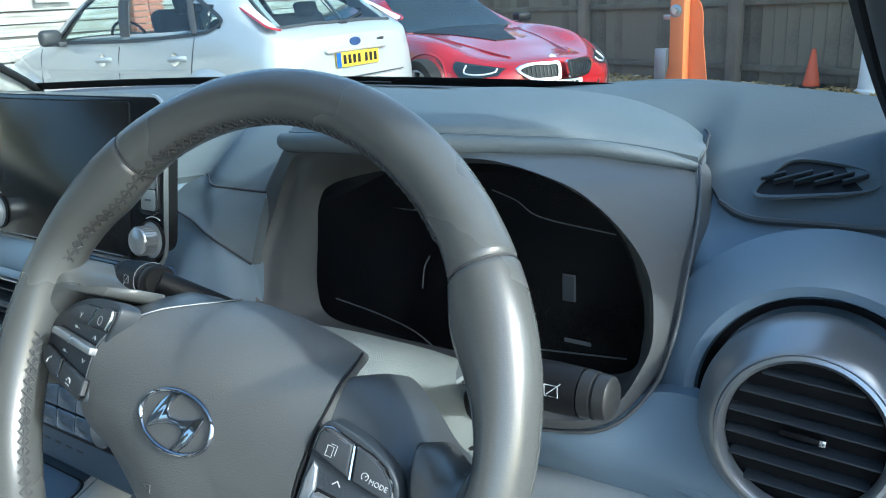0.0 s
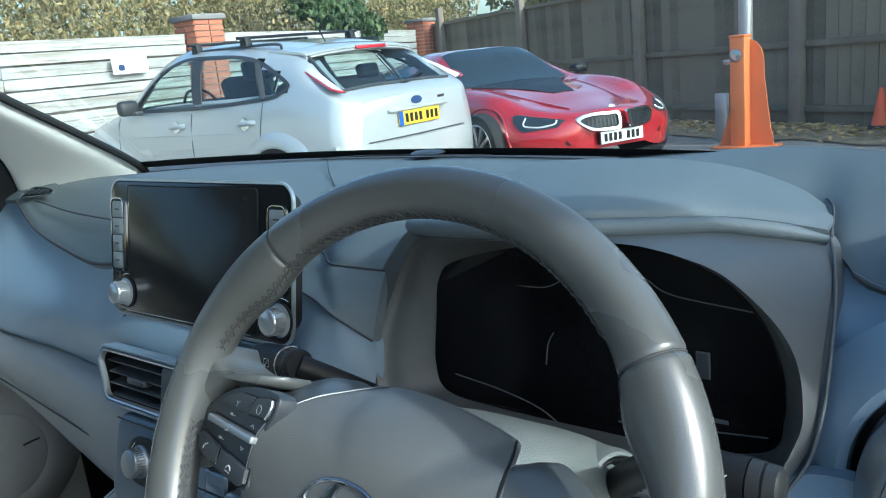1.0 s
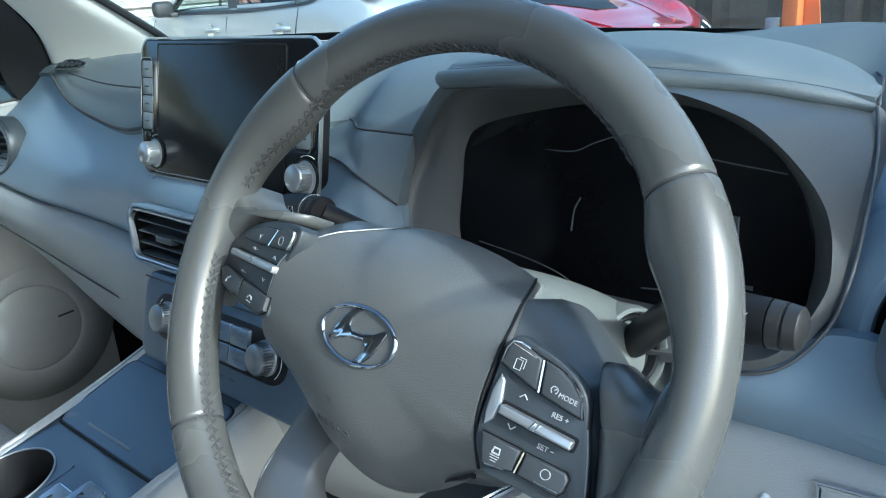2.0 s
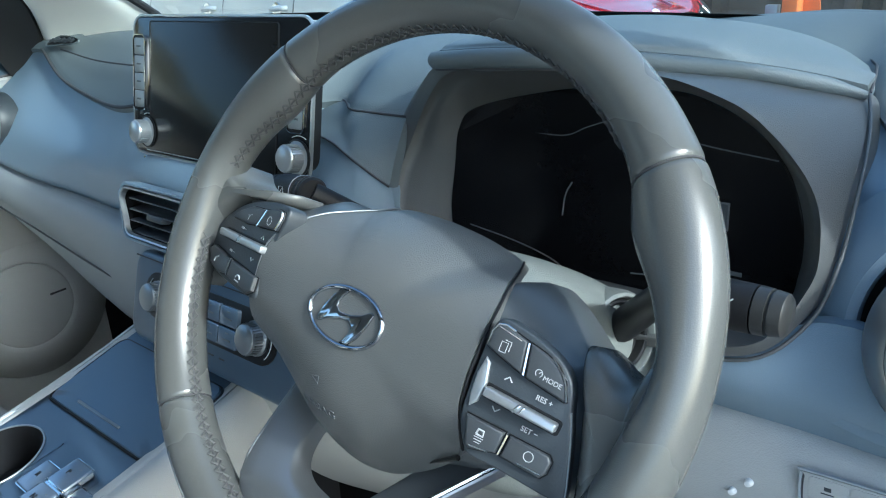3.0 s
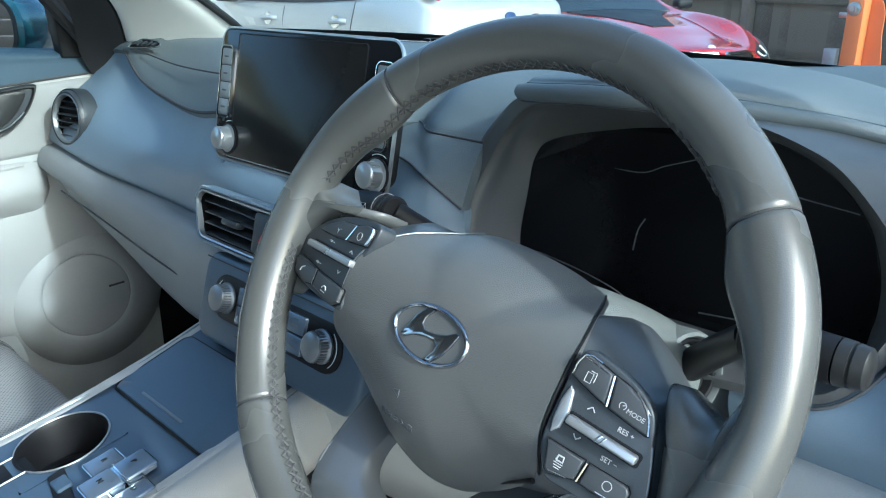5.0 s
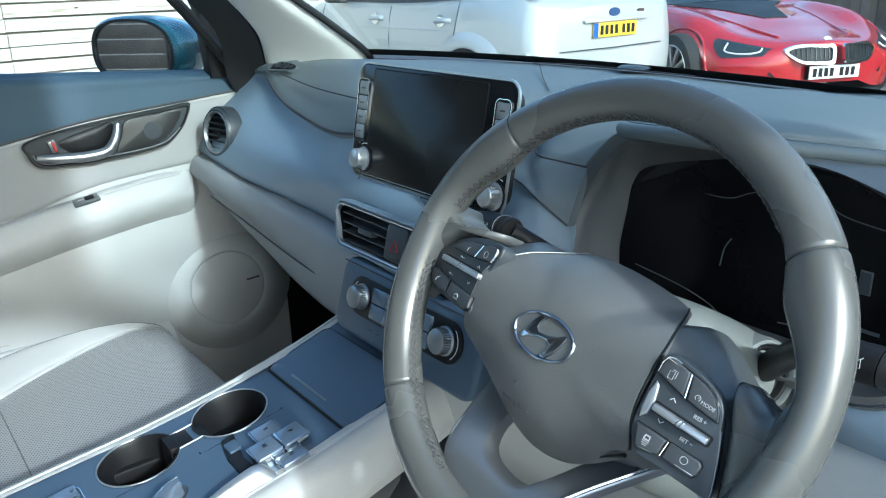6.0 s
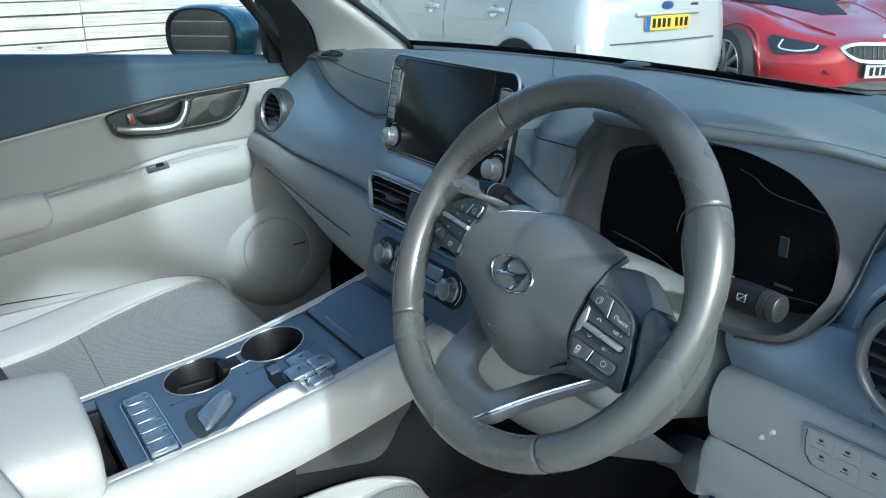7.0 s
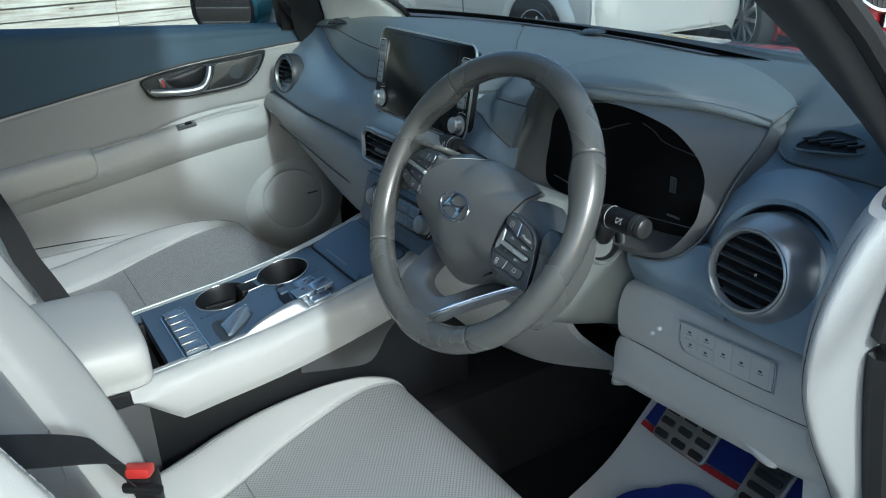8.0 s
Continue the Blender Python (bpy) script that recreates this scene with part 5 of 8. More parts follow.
part("seam", box(0.262, 0.0012, 0.0012, 0, at=(0, 0.0335, 0.0)), M_SEAM, climate)
for i in range(6):
    part("small_mark", box(0.008, 0.0016, 0.0004, 0, at=(-0.055 + i * 0.017, -0.034, 0.0002)), M_BUTTON, climate)

# ---- centre console ----
def con_z(y):
    return 0.787 + (y if y > -0.15 else -0.15 + (y + 0.15) * 0.6) * 0.17 + max(0.0, y) * 0.14
def side_drop(y):
    """Height of the pale side panel; its rear end is cut on a slant."""
    return 0.074 if y > -0.30 else max(0.018, 0.074 - (-0.30 - y) * 0.95)
console = thing("centre_console", "blue-grey bridge console with pale grey sides", "console")
ys = (0.125, 0.06, 0.0, -0.08, -0.16, -0.24, -0.32, -0.40)
part("deck", joined(
    shell([[(x, y, con_z(y)) for x in (-0.113, -0.05, 0.05, 0.085)] for y in (0.125, 0.09, 0.06, 0.03, 0.01, 0.0, -0.01, -0.02, -0.030)], (0, 0, -0.018), 24, 10),
    shell([[(x, y, con_z(y)) for x in (-0.113, -0.108, -0.104, -0.100)] for y in (-0.029, -0.12, -0.2, -0.41)], (0, 0, -0.018), 12, 4),
    shell([[(x, y, con_z(y)) for x in (-0.016, 0.03, 0.06, 0.085)] for y in (-0.029, -0.12, -0.2, -0.231)], (0, 0, -0.018), 12, 6),
    shell([[(x, y, con_z(y)) for x in (-0.101, -0.07, 0.06, 0.085)] for y in (-0.229, -0.25, -0.28, -0.302)], (0, 0, -0.018), 12, 6),
    shell([[(x, y, con_z(y)) for x in (0.076, 0.079, 0.082, 0.085)] for y in (-0.301, -0.33, -0.37, -0.41)], (0, 0, -0.018), 6, 4)), M_CONSOLE, console, "satin blue-grey deck")
for sg in (-1, 1):
    part("side_panel", shell([[((0.0855 if sg > 0 else -0.1135), y, con_z(y) + 0.001), ((0.098 if sg > 0 else -0.119), y, con_z(y) + 0.001), (sg * (0.114 if sg > 0 else 0.124), y, con_z(y) - 0.014), (sg * 0.116, y, con_z(y) - side_drop(y) * 0.7), (sg * 0.108, y, con_z(y) - side_drop(y))] for y in (0.125, 0.05, -0.05, -0.15, -0.25, -0.295, -0.305, -0.33, -0.345, -0.362)], (-sg * 0.01, 0, 0), 24, 14), M_LOW, console, "pale grey side panel")
    part("lower_side", box(0.012, 0.62, 0.30, 0.004, m=pose(sg * 0.092, -0.12, 0.585, 0, 0, 0)), M_BLACK, console)
    part("lower_trim", shell([[(sg * 0.104, y, zt), (sg * 0.103, y, 0.5 * (zt + zb)), (sg * 0.1005, y, zb)] for y, zt, zb in ((0.046, 0.725, 0.712), (0.030, 0.724, 0.695), (-0.002, 0.720, 0.655), (-0.06, 0.712, 0.662), (-0.12, 0.703, 0.676))], (-sg * 0.004, 0, 0), 20, 6), M_FRAMETRIM, console, "dark grey lower trim")
    part("edge_line", tube([((0.0855 if sg > 0 else -0.1135), y, con_z(y) + 0.0015) for y in ys[:-1]], 0.0007, seg=6), M_SATIN, console)
part("rear_box", box(0.200, 0.48, 0.345, 0.012, at=(0, -0.575, 0.5475)), M_FRAMETRIM, console, "dark grey rear box")
# tray lid
LID = rrect(0.186, 0.090, 0.010, cx=-0.012, cy=0.040)
tray = part("tray_lid", grid([[Vector((-0.012 + (x + 0.012) * k, 0.040 + (y - 0.040) * k, con_z(0.040 + (y - 0.040) * k) + h)) for x, y in LID] for k, h in ((0.985, -0.004), (0.985, 0.0022), (0.97, 0.0036), (0.75, 0.0038), (0.5, 0.0038), (0.25, 0.0038), (0.02, 0.0038))], wrap_v=True), M_CONSOLE, console, "blue-grey tray lid")
part("lid_gap", tube([(x, y, con_z(y) + 0.0012) for x, y in LID], 0.0016, closed=True, seg=6), M_BLACK, console)
part("lid_line", box(0.080, 0.003, 0.0016, 0.0005, m=pose(-0.020, 0.0065, con_z(0.0065) + 0.0040, 12, 0, 0)), M_SATIN, tray)
# cup holders: two wells with a joining channel, rimmed
for cy, cxx in ((-0.076, -0.058), (-0.182, -0.058)):
    part("cup_well", lathe([(0.044, 0.001), (0.042, 0.0015), (0.039, -0.004), (0.037, -0.045), (0.034, -0.058), (0.0, -0.058)], 40), M_BLACK, console, m=pose(cxx, cy, con_z(cy) + 0.0005, 9, 0, 0))
rim_path = [(-0.058 + 0.0425 * math.sin(radians(a)), -0.076 - 0.0425 * math.cos(radians(a))) for a in range(22, 339, 4)] + [(-0.058 - 0.0425 * math.sin(radians(a)), -0.182 + 0.0425 * math.cos(radians(a))) for a in range(22, 339, 4)]
part("cup_rim", tube([(x, y, con_z(y) + 0.0018) for x, y in rim_path], 0.0010, closed=True, seg=8), M_SILVER, console, "thin silver rim round both cup wells")
part("cup_channel", box(0.030, 0.046, 0.03, 0.001, at=(-0.058, -0.129, con_z(-0.13) - 0.0135)), M_BLACK, console)
part("well_floor", box(0.082, 0.196, 0.006, 0.002, m=pose(-0.058, -0.129, con_z(-0.129) - 0.062, 9, 0, 0)), M_BLACK, console)
for cy, y_lo, y_hi in ((-0.076, -0.1295, -0.029), (-0.182, -0.231, -0.1285)):
    rows = []
    for k in range(64):
        t = 2 * math.pi * k / 64
        c, sn = math.cos(t), math.sin(t)
        reach = min((0.0425 if c > 0 else 0.0425) / max(1e-6, abs(c)), ((y_hi - cy) if sn > 0 else (cy - y_lo)) / max(1e-6, abs(sn)))
        reach = max(reach, 0.0425)
        rows.append([Vector((-0.058 + r * c, cy + r * sn, con_z(cy + r * sn) + dz)) for r, dz in ((0.0425, -0.004), (0.0425, 0.0006), (reach, 0.0006))])
    part("cup_surround", grid(rows, wrap_u=True), M_CONSOLE, console, smooth=False)
# gear selector: four silver keys on a silver saddle
saddle = thing("gear_selector", "silver push-button gear selector on the console", "gear selector")
part("saddle", shell([[(x0, y, con_z(y) + 0.001), (x0 * 0.75 + 0.0845 * 0.25, y, con_z(y) + h * 0.85), (x0 * 0.35 + 0.0845 * 0.65, y, con_z(y) + h), (0.0845, y, con_z(y) + 0.001)] for y, x0, h in ((-0.088, 0.060, 0.002), (-0.096, 0.056, 0.011), (-0.108, 0.056, 0.015), (-0.14, 0.061, 0.014), (-0.17, 0.069, 0.009), (-0.192, 0.080, 0.002))], (0, 0, -0.006), 20, 16), M_SILVER, saddle)
part("finger_well", plate([(-0.018, -0.088), (0.030, -0.098), (0.066, -0.094), (0.070, -0.104), (0.056, -0.112), (0.020, -0.112), (-0.016, -0.104)], 0.003, 0.001), M_BLACK, saddle, m=pose(0, 0, con_z(-0.1) - 0.0008, 9.6, 0, 0) @ pose(0, -0.0, 0.0168))
part("finger_pad", plate(rrect(0.018, 0.014, 0.002), 0.005, 0.001), M_CONSOLE, saddle, m=pose(0.006, -0.101, con_z(-0.101) + 0.0005, 10, 0, 0))
GEARS = (("R", 0.0190, -0.066, 0.0300, 0.030, 0.009), ("P", 0.0500, -0.0515, 0.0295, 0.0295, 0.014), ("N", 0.0500, -0.0820, 0.0295, 0.0295, 0.014), ("D", 0.0755, -0.066, 0.0195, 0.030, 0.008))
for letter, gx, gy, w, h, up_ in GEARS:
    k = part("key", plate(rrect(w, h, 0.003), up_, 0.002, seg=3), M_SILVERKEY, saddle, "silver gear key", m=pose(gx, gy, con_z(gy) + 0.0005, 10, 0, 0))
    part("key_edge", ring_frame(rrect(w + 0.0014, h + 0.0014, 0.0036), rrect(w - 0.0004, h - 0.0004, 0.003), up_ - 0.0018), M_CHROME, k)
    lettering(letter, 0.0075, M_BLACK, k, pose(-0.003, 0.001, up_ + 0.0002))
    part("led", box(0.0016, 0.0016, 0.0005, 0, at=(0.006, 0.008, up_ + 0.0001)), M_BUTTON, k)
part("key_split", box(0.031, 0.0022, 0.0030, 0.0008, m=pose(0.0500, -0.0668, con_z(-0.0668) + 0.0130, 10, 0, 0)), M_CHROME, saddle)
park = thing("parking_brake_switch", "blue-grey parking brake switch in a dark recess", "switch")
PARK = pose(0.044, -0.192, con_z(-0.192), 8, 0, 0)
part("recess", plate(smooth_outline([(-0.031, -0.028), (0.030, -0.031), (0.034, -0.020), (0.016, 0.004), (-0.012, 0.030), (-0.022, 0.030), (-0.026, 0.010)], 40), 0.0022, 0.0008), M_BUTTON, park, m=PARK)
part("lever", skin([[(x, y, 0.001), (x, y, 0.004 + h), (x + 0.010, y, 0.005 + h), (x1 - 0.004, y, 0.0045 + h * 0.6), (x1, y, 0.001)] for y, x, x1, h in ((-0.020, -0.006, 0.026, 0.002), (-0.010, -0.011, 0.022, 0.005), (0.012, -0.019, 0.004, 0.010), (0.026, -0.021, -0.008, 0.011))], 16, 16, cap=True), M_SILVERKEY, park, m=PARK)
part("lever_edge", tube([(-0.006, -0.020, 0.0065), (-0.011, -0.010, 0.0095), (-0.019, 0.012, 0.0145), (-0.021, 0.026, 0.0155), (-0.008, 0.026, 0.0120)], 0.0010, seg=6), M_CHROME, park, m=PARK)
switches = thing("console_switch_bank", "bank of silver edged heating keys across the console", "switches", m=pose(0.0155, -0.262, con_z(-0.262) + 0.001, 6, 0, 0) @ Matrix.Diagonal((0.955, 0.80, 1, 1)))
part("plinth", plate(rrect(0.150, 0.046, 0.006), 0.005, 0.0015), M_BUTTON, switches)
part("plinth_edge", ring_frame(rrect(0.1515, 0.0475, 0.0065), rrect(0.149, 0.045, 0.006), 0.0042), M_CHROME, switches)
for i in range(6):
    k = part("key", plate(rrect(0.0225, 0.038, 0.002), 0.0075, 0.0015), M_SILVERKEY, switches, m=pose(-0.0605 + i * 0.0242, 0, 0.004))
    part("key_edge", box(0.0022, 0.038, 0.0018, 0.0007, at=(0.0115, 0, 0.0072)), M_CHROME, k)
    for py_ in (-0.013, 0.013):
        part("key_print", box(0.005, 0.004, 0.0003, 0, at=(0, py_, 0.0076)), M_BUTTON, k)
bin_ = thing("console_bin", "open ribbed rubber bin in front of the armrest", "bin")
part("floor_mat", box(0.170, 0.110, 0.004, 0.001, at=(-0.012, -0.356, con_z(-0.36) - 0.045)), M_RUBBER, bin_)
for i in range(14):
    part("rib", box(0.004, 0.082, 0.003, 0.001, at=(-0.085 + i * 0.0125, -0.360, con_z(-0.36) - 0.042)), M_RUBBER, bin_)
part("silver_bracket", joined(box(0.012, 0.06, 0.05, 0.003, at=(-0.02, -0.352, con_z(-0.35) - 0.02)), box(0.06, 0.008, 0.02, 0.002, at=(-0.05, -0.324, con_z(-0.33) - 0.012))), M_STEEL, bin_)
armrest = thing("armrest", "pale grey leather armrest lid behind the console", "armrest")
part("lid", skin([[(x * sx, y, z + h * sz) for x, h in ((-0.100, -0.040), (-0.110, -0.020), (-0.111, 0.004), (-0.098, 0.026), (-0.06, 0.035), (0, 0.037), (0.06, 0.035), (0.098, 0.026), (0.111, 0.004), (0.110, -0.020), (0.100, -0.040), (0, -0.044))] for y, z, sx, sz in ((-0.326, 0.775, 0.60, 0.45), (-0.327, 0.776, 0.84, 0.70), (-0.334, 0.777, 0.95, 0.90), (-0.350, 0.778, 0.99, 0.98), (-0.39, 0.780, 1.0, 1.0), (-0.5, 0.785, 1.01, 1.0), (-0.68, 0.791, 1.01, 1.0), (-0.72, 0.791, 0.9, 0.9))], 48, 60, wrap_v=True, cap=True), M_SEAT, armrest)
part("base", box(0.19, 0.34, 0.05, 0.012, at=(0, -0.53, 0.735)), M_BLACK, armrest, "black base below the lid")

# ---- seats ----
def ribbon_skin(stations, up, nu=6, nv=5):
    """Fine rows of a padded surface: each station is (origin, outer half, inner half, bolster height); up lifts off the plane."""
    up = Vector(up)
    rows = []
    for (y, z), ow, iw, dz in stations:
        o = Vector((0, y, z))
        half = [(ow * 0.95, -0.105), (ow, -0.045), (ow * 0.985, dz * 0.35), (ow * 0.93, dz * 0.85), (ow * 0.62 + iw * 0.38, dz), (iw + 0.010, dz * 0.40), (iw, 0.0), (iw * 0.5, 0.0025)]
        rows.append([o + Vector((-x, 0, 0)) + up * h for x, h in half] + [o + up * 0.0035] + [o + Vector((x, 0, 0)) + up * h for x, h in half[::-1]])
    fine = [catmull(r, (len(r) - 1) * nv) for r in rows]
    n = (len(fine) - 1) * nu
    cols = [catmull([r[j] for r in fine], n) for j in range(len(fine[0]))]
    return [[cols[j][i] for j in range(len(cols))] for i in range(n + 1)]
def padded(stations, up, s, name, insert, cross, m, lift):
    """Bolstered leather with a perforated insert, its seams and a double row of stitching."""
    up = Vector(up)
    rows = ribbon_skin(stations, up)
    k = len(rows[0])
    part(name, grid(rows), M_SEAT, s, "pale grey leather with raised side bolsters", m=m)
    lo, hi = 30, k - 31
    part(insert, grid([[q + up * lift for q in r[lo:hi + 1]] for r in rows]), M_PERF, s, "grey perforated leather insert", m=m)
    for j in (lo, hi):
        part("insert_seam", tube([r[j] + up * (lift * 0.6) for r in rows], 0.0011, seg=6), M_SEAM2, s, m=m)
    for j in (18, k - 19):
        line = [r[j] + up * 0.0004 for r in rows[6:]]
        part("bolster_seam", tube(line, 0.0008, seg=5), M_SEAM2, s, m=m)
        near = 1 if j < k / 2 else -1
        bms = []
        for i in range(0, len(rows) - 8):
            a, b = rows[i + 6][j + near * 1], rows[i + 7][j + near * 1]
            for f in (0.0, 0.5):
                bms.append(tube([a.lerp(b, f + 0.06) + up * 0.0006, a.lerp(b, f + 0.38) + up * 0.0006], 0.0006, seg=4))
        part("stitching", joined(*bms), M_THREAD, s, m=m)
    for i in cross:
        part("cross_seam", tube([q + up * (lift + 0.0002) for q in rows[i][lo:hi + 1]], 0.0009, seg=6), M_SEAM2, s, m=m)
    return rows
def seat(sgn, label, rise, back):
    s = thing("car_seat", label, "seat", at=(sgn * 0.372, 0, rise), group="front seats")
    cushion_st = [((0.034, 0.560), 0.222, 0.205, 0.0), ((0.038, 0.596), 0.232, 0.216, 0.002), ((0.022, 0.622), 0.244, 0.226, 0.006), ((-0.02, 0.633), 0.258, 0.228, 0.012), ((-0.07, 0.634), 0.268, 0.218, 0.018), ((-0.13, 0.630), 0.272, 0.201, 0.024), ((-0.20, 0.624), 0.268, 0.176, 0.029), ((-0.26, 0.618), 0.256, 0.150, 0.032), ((-0.32, 0.611), 0.236, 0.132, 0.035), ((-0.40, 0.604), 0.212, 0.122, 0.038), ((-0.50, 0.600), 0.198, 0.118, 0.040)]
    padded(cushion_st, (0, 0, 1), s, "cushion", "insert", (42,), None, 0.0022)
    part("cushion_skirt", box(0.46, 0.46, 0.14, 0.03, at=(0, -0.235, 0.49)), M_BLACK, s)
    up = Vector((0, 0.94, 0.34))
    back_st = [((-0.395, 0.585), 0.205, 0.120, 0.040), ((-0.425, 0.660), 0.238, 0.130, 0.055), ((-0.450, 0.740), 0.252, 0.136, 0.060), ((-0.478, 0.830), 0.254, 0.140, 0.058), ((-0.510, 0.930), 0.246, 0.140, 0.048), ((-0.542, 1.030), 0.226, 0.132, 0.034), ((-0.566, 1.105), 0.200, 0.118, 0.020), ((-0.590, 1.150), 0.175, 0.105, 0.010), ((-0.625, 1.165), 0.165, 0.100, 0.002)]
    shift = Matrix.Translation((0, back, 0))
    padded(back_st, up, s, "backrest", "back_insert", (16,), shift, 0.0022)
    part("back_shell", skin([[(x * k, y - 0.075 - 0.05 * (1 - (x / 0.27) ** 2), z) for x in (-0.25, -0.15, 0, 0.15, 0.25)] for y, z, k in ((-0.47, 0.55, 0.85), (-0.50, 0.7, 0.95), (-0.54, 0.95, 0.95), (-0.60, 1.15, 0.70))], 16, 16), M_BLACK, s, m=shift)
    for sg in (-1, 1):
        part("headrest_post", tube([(sg * 0.06, -0.60, 1.12), (sg * 0.06, -0.62, 1.26)], 0.007, seg=8), M_CHROME, s, m=shift)
    part("headrest", box(0.27, 0.10, 0.18, 0.045, m=pose(0, -0.62, 1.32, -10, 0, 0), seg=4), M_SEAT, s, m=shift)
    return s
driver_seat = seat(1, "pale grey leather driver's seat with perforated grey insert", 0.0, 0.0)
passenger_seat = seat(-1, "pale grey leather front passenger seat with a belt across it", 0.030, -0.045)

# belts and buckle
def belt(pts, width, label, face):
    p = catmull(pts, 30)
    b = tagged(new("seat_belt"), label, "seat belt")
    rows = []
    for i, q in enumerate(p):
        d = (p[min(i + 1, 30)] - p[max(i - 1, 0)]).normalized()
        s = d.cross(Vector(face)).normalized() * width / 2
        rows.append([q - s, q + s])
    part("webbing", shell([[tuple(a), tuple(a.lerp(c, 0.5)), tuple(c)] for a, c in rows[::3]], (0, 0.0015, 0.001), 40, 4), M_BELT, b)
    return b
belt([(-0.66, -0.64, 1.24), (-0.47, -0.515, 1.03), (-0.30, -0.452, 0.888), (-0.24, -0.435, 0.828), (-0.185, -0.405, 0.762), (-0.150, -0.385, 0.690), (-0.135, -0.375, 0.630)], 0.036, "black webbing belt running across the passenger seat", (0.75, 0.25, 0.6))
belt([(0.62, -0.62, 1.08), (0.40, -0.44, 0.87), (0.29, -0.418, 0.765), (0.222, -0.402, 0.694)], 0.038, "black webbing belt running across the driver's seat", (0.3, 0.6, 0.9))
buckle = thing("belt_buckle", "black seat belt buckle with a red release button", "buckle", m=pose(0.214, -0.393, 0.690, 0, 0, 57))
part("body", box(0.056, 0.030, 0.09, 0.006, at=(0, 0.006, -0.046)), M_STALK, buckle)
part("release_button", box(0.052, 0.022, 0.014, 0.004, m=pose(0, 0.002, 0.004, -12, 0, 0)), M_RED, buckle, "red release button")
part("tongue", box(0.088, 0.012, 0.012, 0.005, m=pose(0.0, -0.016, -0.008, 0, 4, 0)), M_STALK, buckle)

# ---- passenger door ----
door = thing("door_passenger", "closed passenger door lined in pale grey and dark blue plastic", "door", kind="structure")
def door_x(y, z):
    return -0.755 + 0.018 * math.exp(-((z - 0.78) / 0.10) ** 2) - 0.02 * max(0.0, (z - 0.95) / 0.15) ** 2
def upper_line(y):
    """Height of the edge between dark upper lining and pale lower lining."""
    pts = ((-1.2, 0.80), (-0.40, 0.950), (-0.13, 0.994), (0.0, 1.014), (0.18, 1.028), (0.26, 1.034), (0.40, 1.040))
    for (a, za), (b, zb) in zip(pts, pts[1:]):
        if y <= b:
            return za + (zb - za) * (y - a) / (b - a)
    return 1.04
def sill_line(y):
    return 1.115 - (y + 0.36) * 0.072
ysd = (-0.80, -0.6, -0.42, -0.3, -0.2, -0.1, 0.0, 0.1, 0.2, 0.27, 0.345)
part("upper_lining", shell([[(door_x(y, z) - 0.002 - (0.03 if f > 0.97 else 0), y, z) for f in (0, 0.3, 0.6, 0.9, 1.0) for z in (upper_line(y) + (sill_line(y) - upper_line(y)) * min(f, 0.99) + (0.004 if f >= 1 else 0),)] for y in ysd], (-0.02, 0, 0), 30, 20), M_DOORBLUE, door, "dark blue upper lining")
part("lower_lining", shell([[(door_x(y, z), y, z) for f in (0, 0.15, 0.3, 0.45, 0.6, 0.8, 1.0) for z in (0.42 + (upper_line(y) - 0.002 - 0.42) * f,)] for y in ysd], (-0.02, 0, 0), 36, 36), M_LOW, door, "pale grey lower lining")
part("insert", shell([[(door_x(y, z) + (0.004 if 0 < f < 1 else 0.0), y, z) for f in (0, 0.08, 0.35, 0.65, 0.92, 1.0) for z in (lo + (upper_line(y) - 0.006 - lo) * f,)] for y, lo in ((-0.78, 0.79), (-0.5, 0.815), (-0.30, 0.845), (-0.20, 0.860), (-0.12, 0.870), (-0.06, 0.886), (0.02, 0.900), (0.15, 0.908), (0.25, 0.912), (0.335, 0.915))], (-0.004, 0, 0), 40, 24), M_DOORMID, door, "grey upper insert")
part("lining_seam", tube(catmull([(door_x(y, upper_line(y)) + 0.001, y, upper_line(y)) for y in ysd], 40), 0.0022, seg=6), M_SEAM, door)
part("outer_skin", box(0.04, 1.15, 0.70, 0.01, at=(-0.86, -0.25, 0.72)), M_TEAL, door)
# armrest ledge with its grab cup
part("arm_ledge", shell([[(-0.740, y, z + 0.040), (-0.728 + c, y, z + 0.035), (-0.716 + c, y, z + 0.012), (-0.714 + c, y, z - 0.008), (-0.724 + c, y, z - 0.030), (-0.747, y, z - 0.056)] for y, z, c in ((0.175, 0.858, -0.030), (0.165, 0.859, -0.018), (0.14, 0.861, -0.006), (0.08, 0.860, 0.0), (-0.05, 0.843, 0.0), (-0.2, 0.818, 0.0), (-0.4, 0.790, 0.0), (-0.75, 0.755, 0.0))], (-0.008, 0, -0.002), 40, 24), M_LOW, door, "pale grey arm ledge")
part("arm_pad", skin([[(-0.738, y, z + 0.030), (-0.722, y, z + 0.040 * k), (-0.702, y, z + 0.029 * k), (-0.698, y, z), (-0.704, y, z - 0.030 * k), (-0.738, y, z - 0.035 * k)] for y, z, k in ((-0.244, 0.831, 0.15), (-0.247, 0.831, 0.7), (-0.262, 0.829, 0.95), (-0.33, 0.822, 1.0), (-0.5, 0.801, 1.0), (-0.72, 0.78, 1.0))], 30, 24, cap=False), M_SEAT, door, "pale leather elbow pad")
part("ledge_recess", shell([[(-0.7365 + 0.008, y, z), (-0.7365 + 0.012, y, z - 0.003)] for y, z in ((0.135, 0.9005), (0.05, 0.894), (-0.05, 0.880))], (0, 0, 0.002), 10, 4), M_LOW, door)
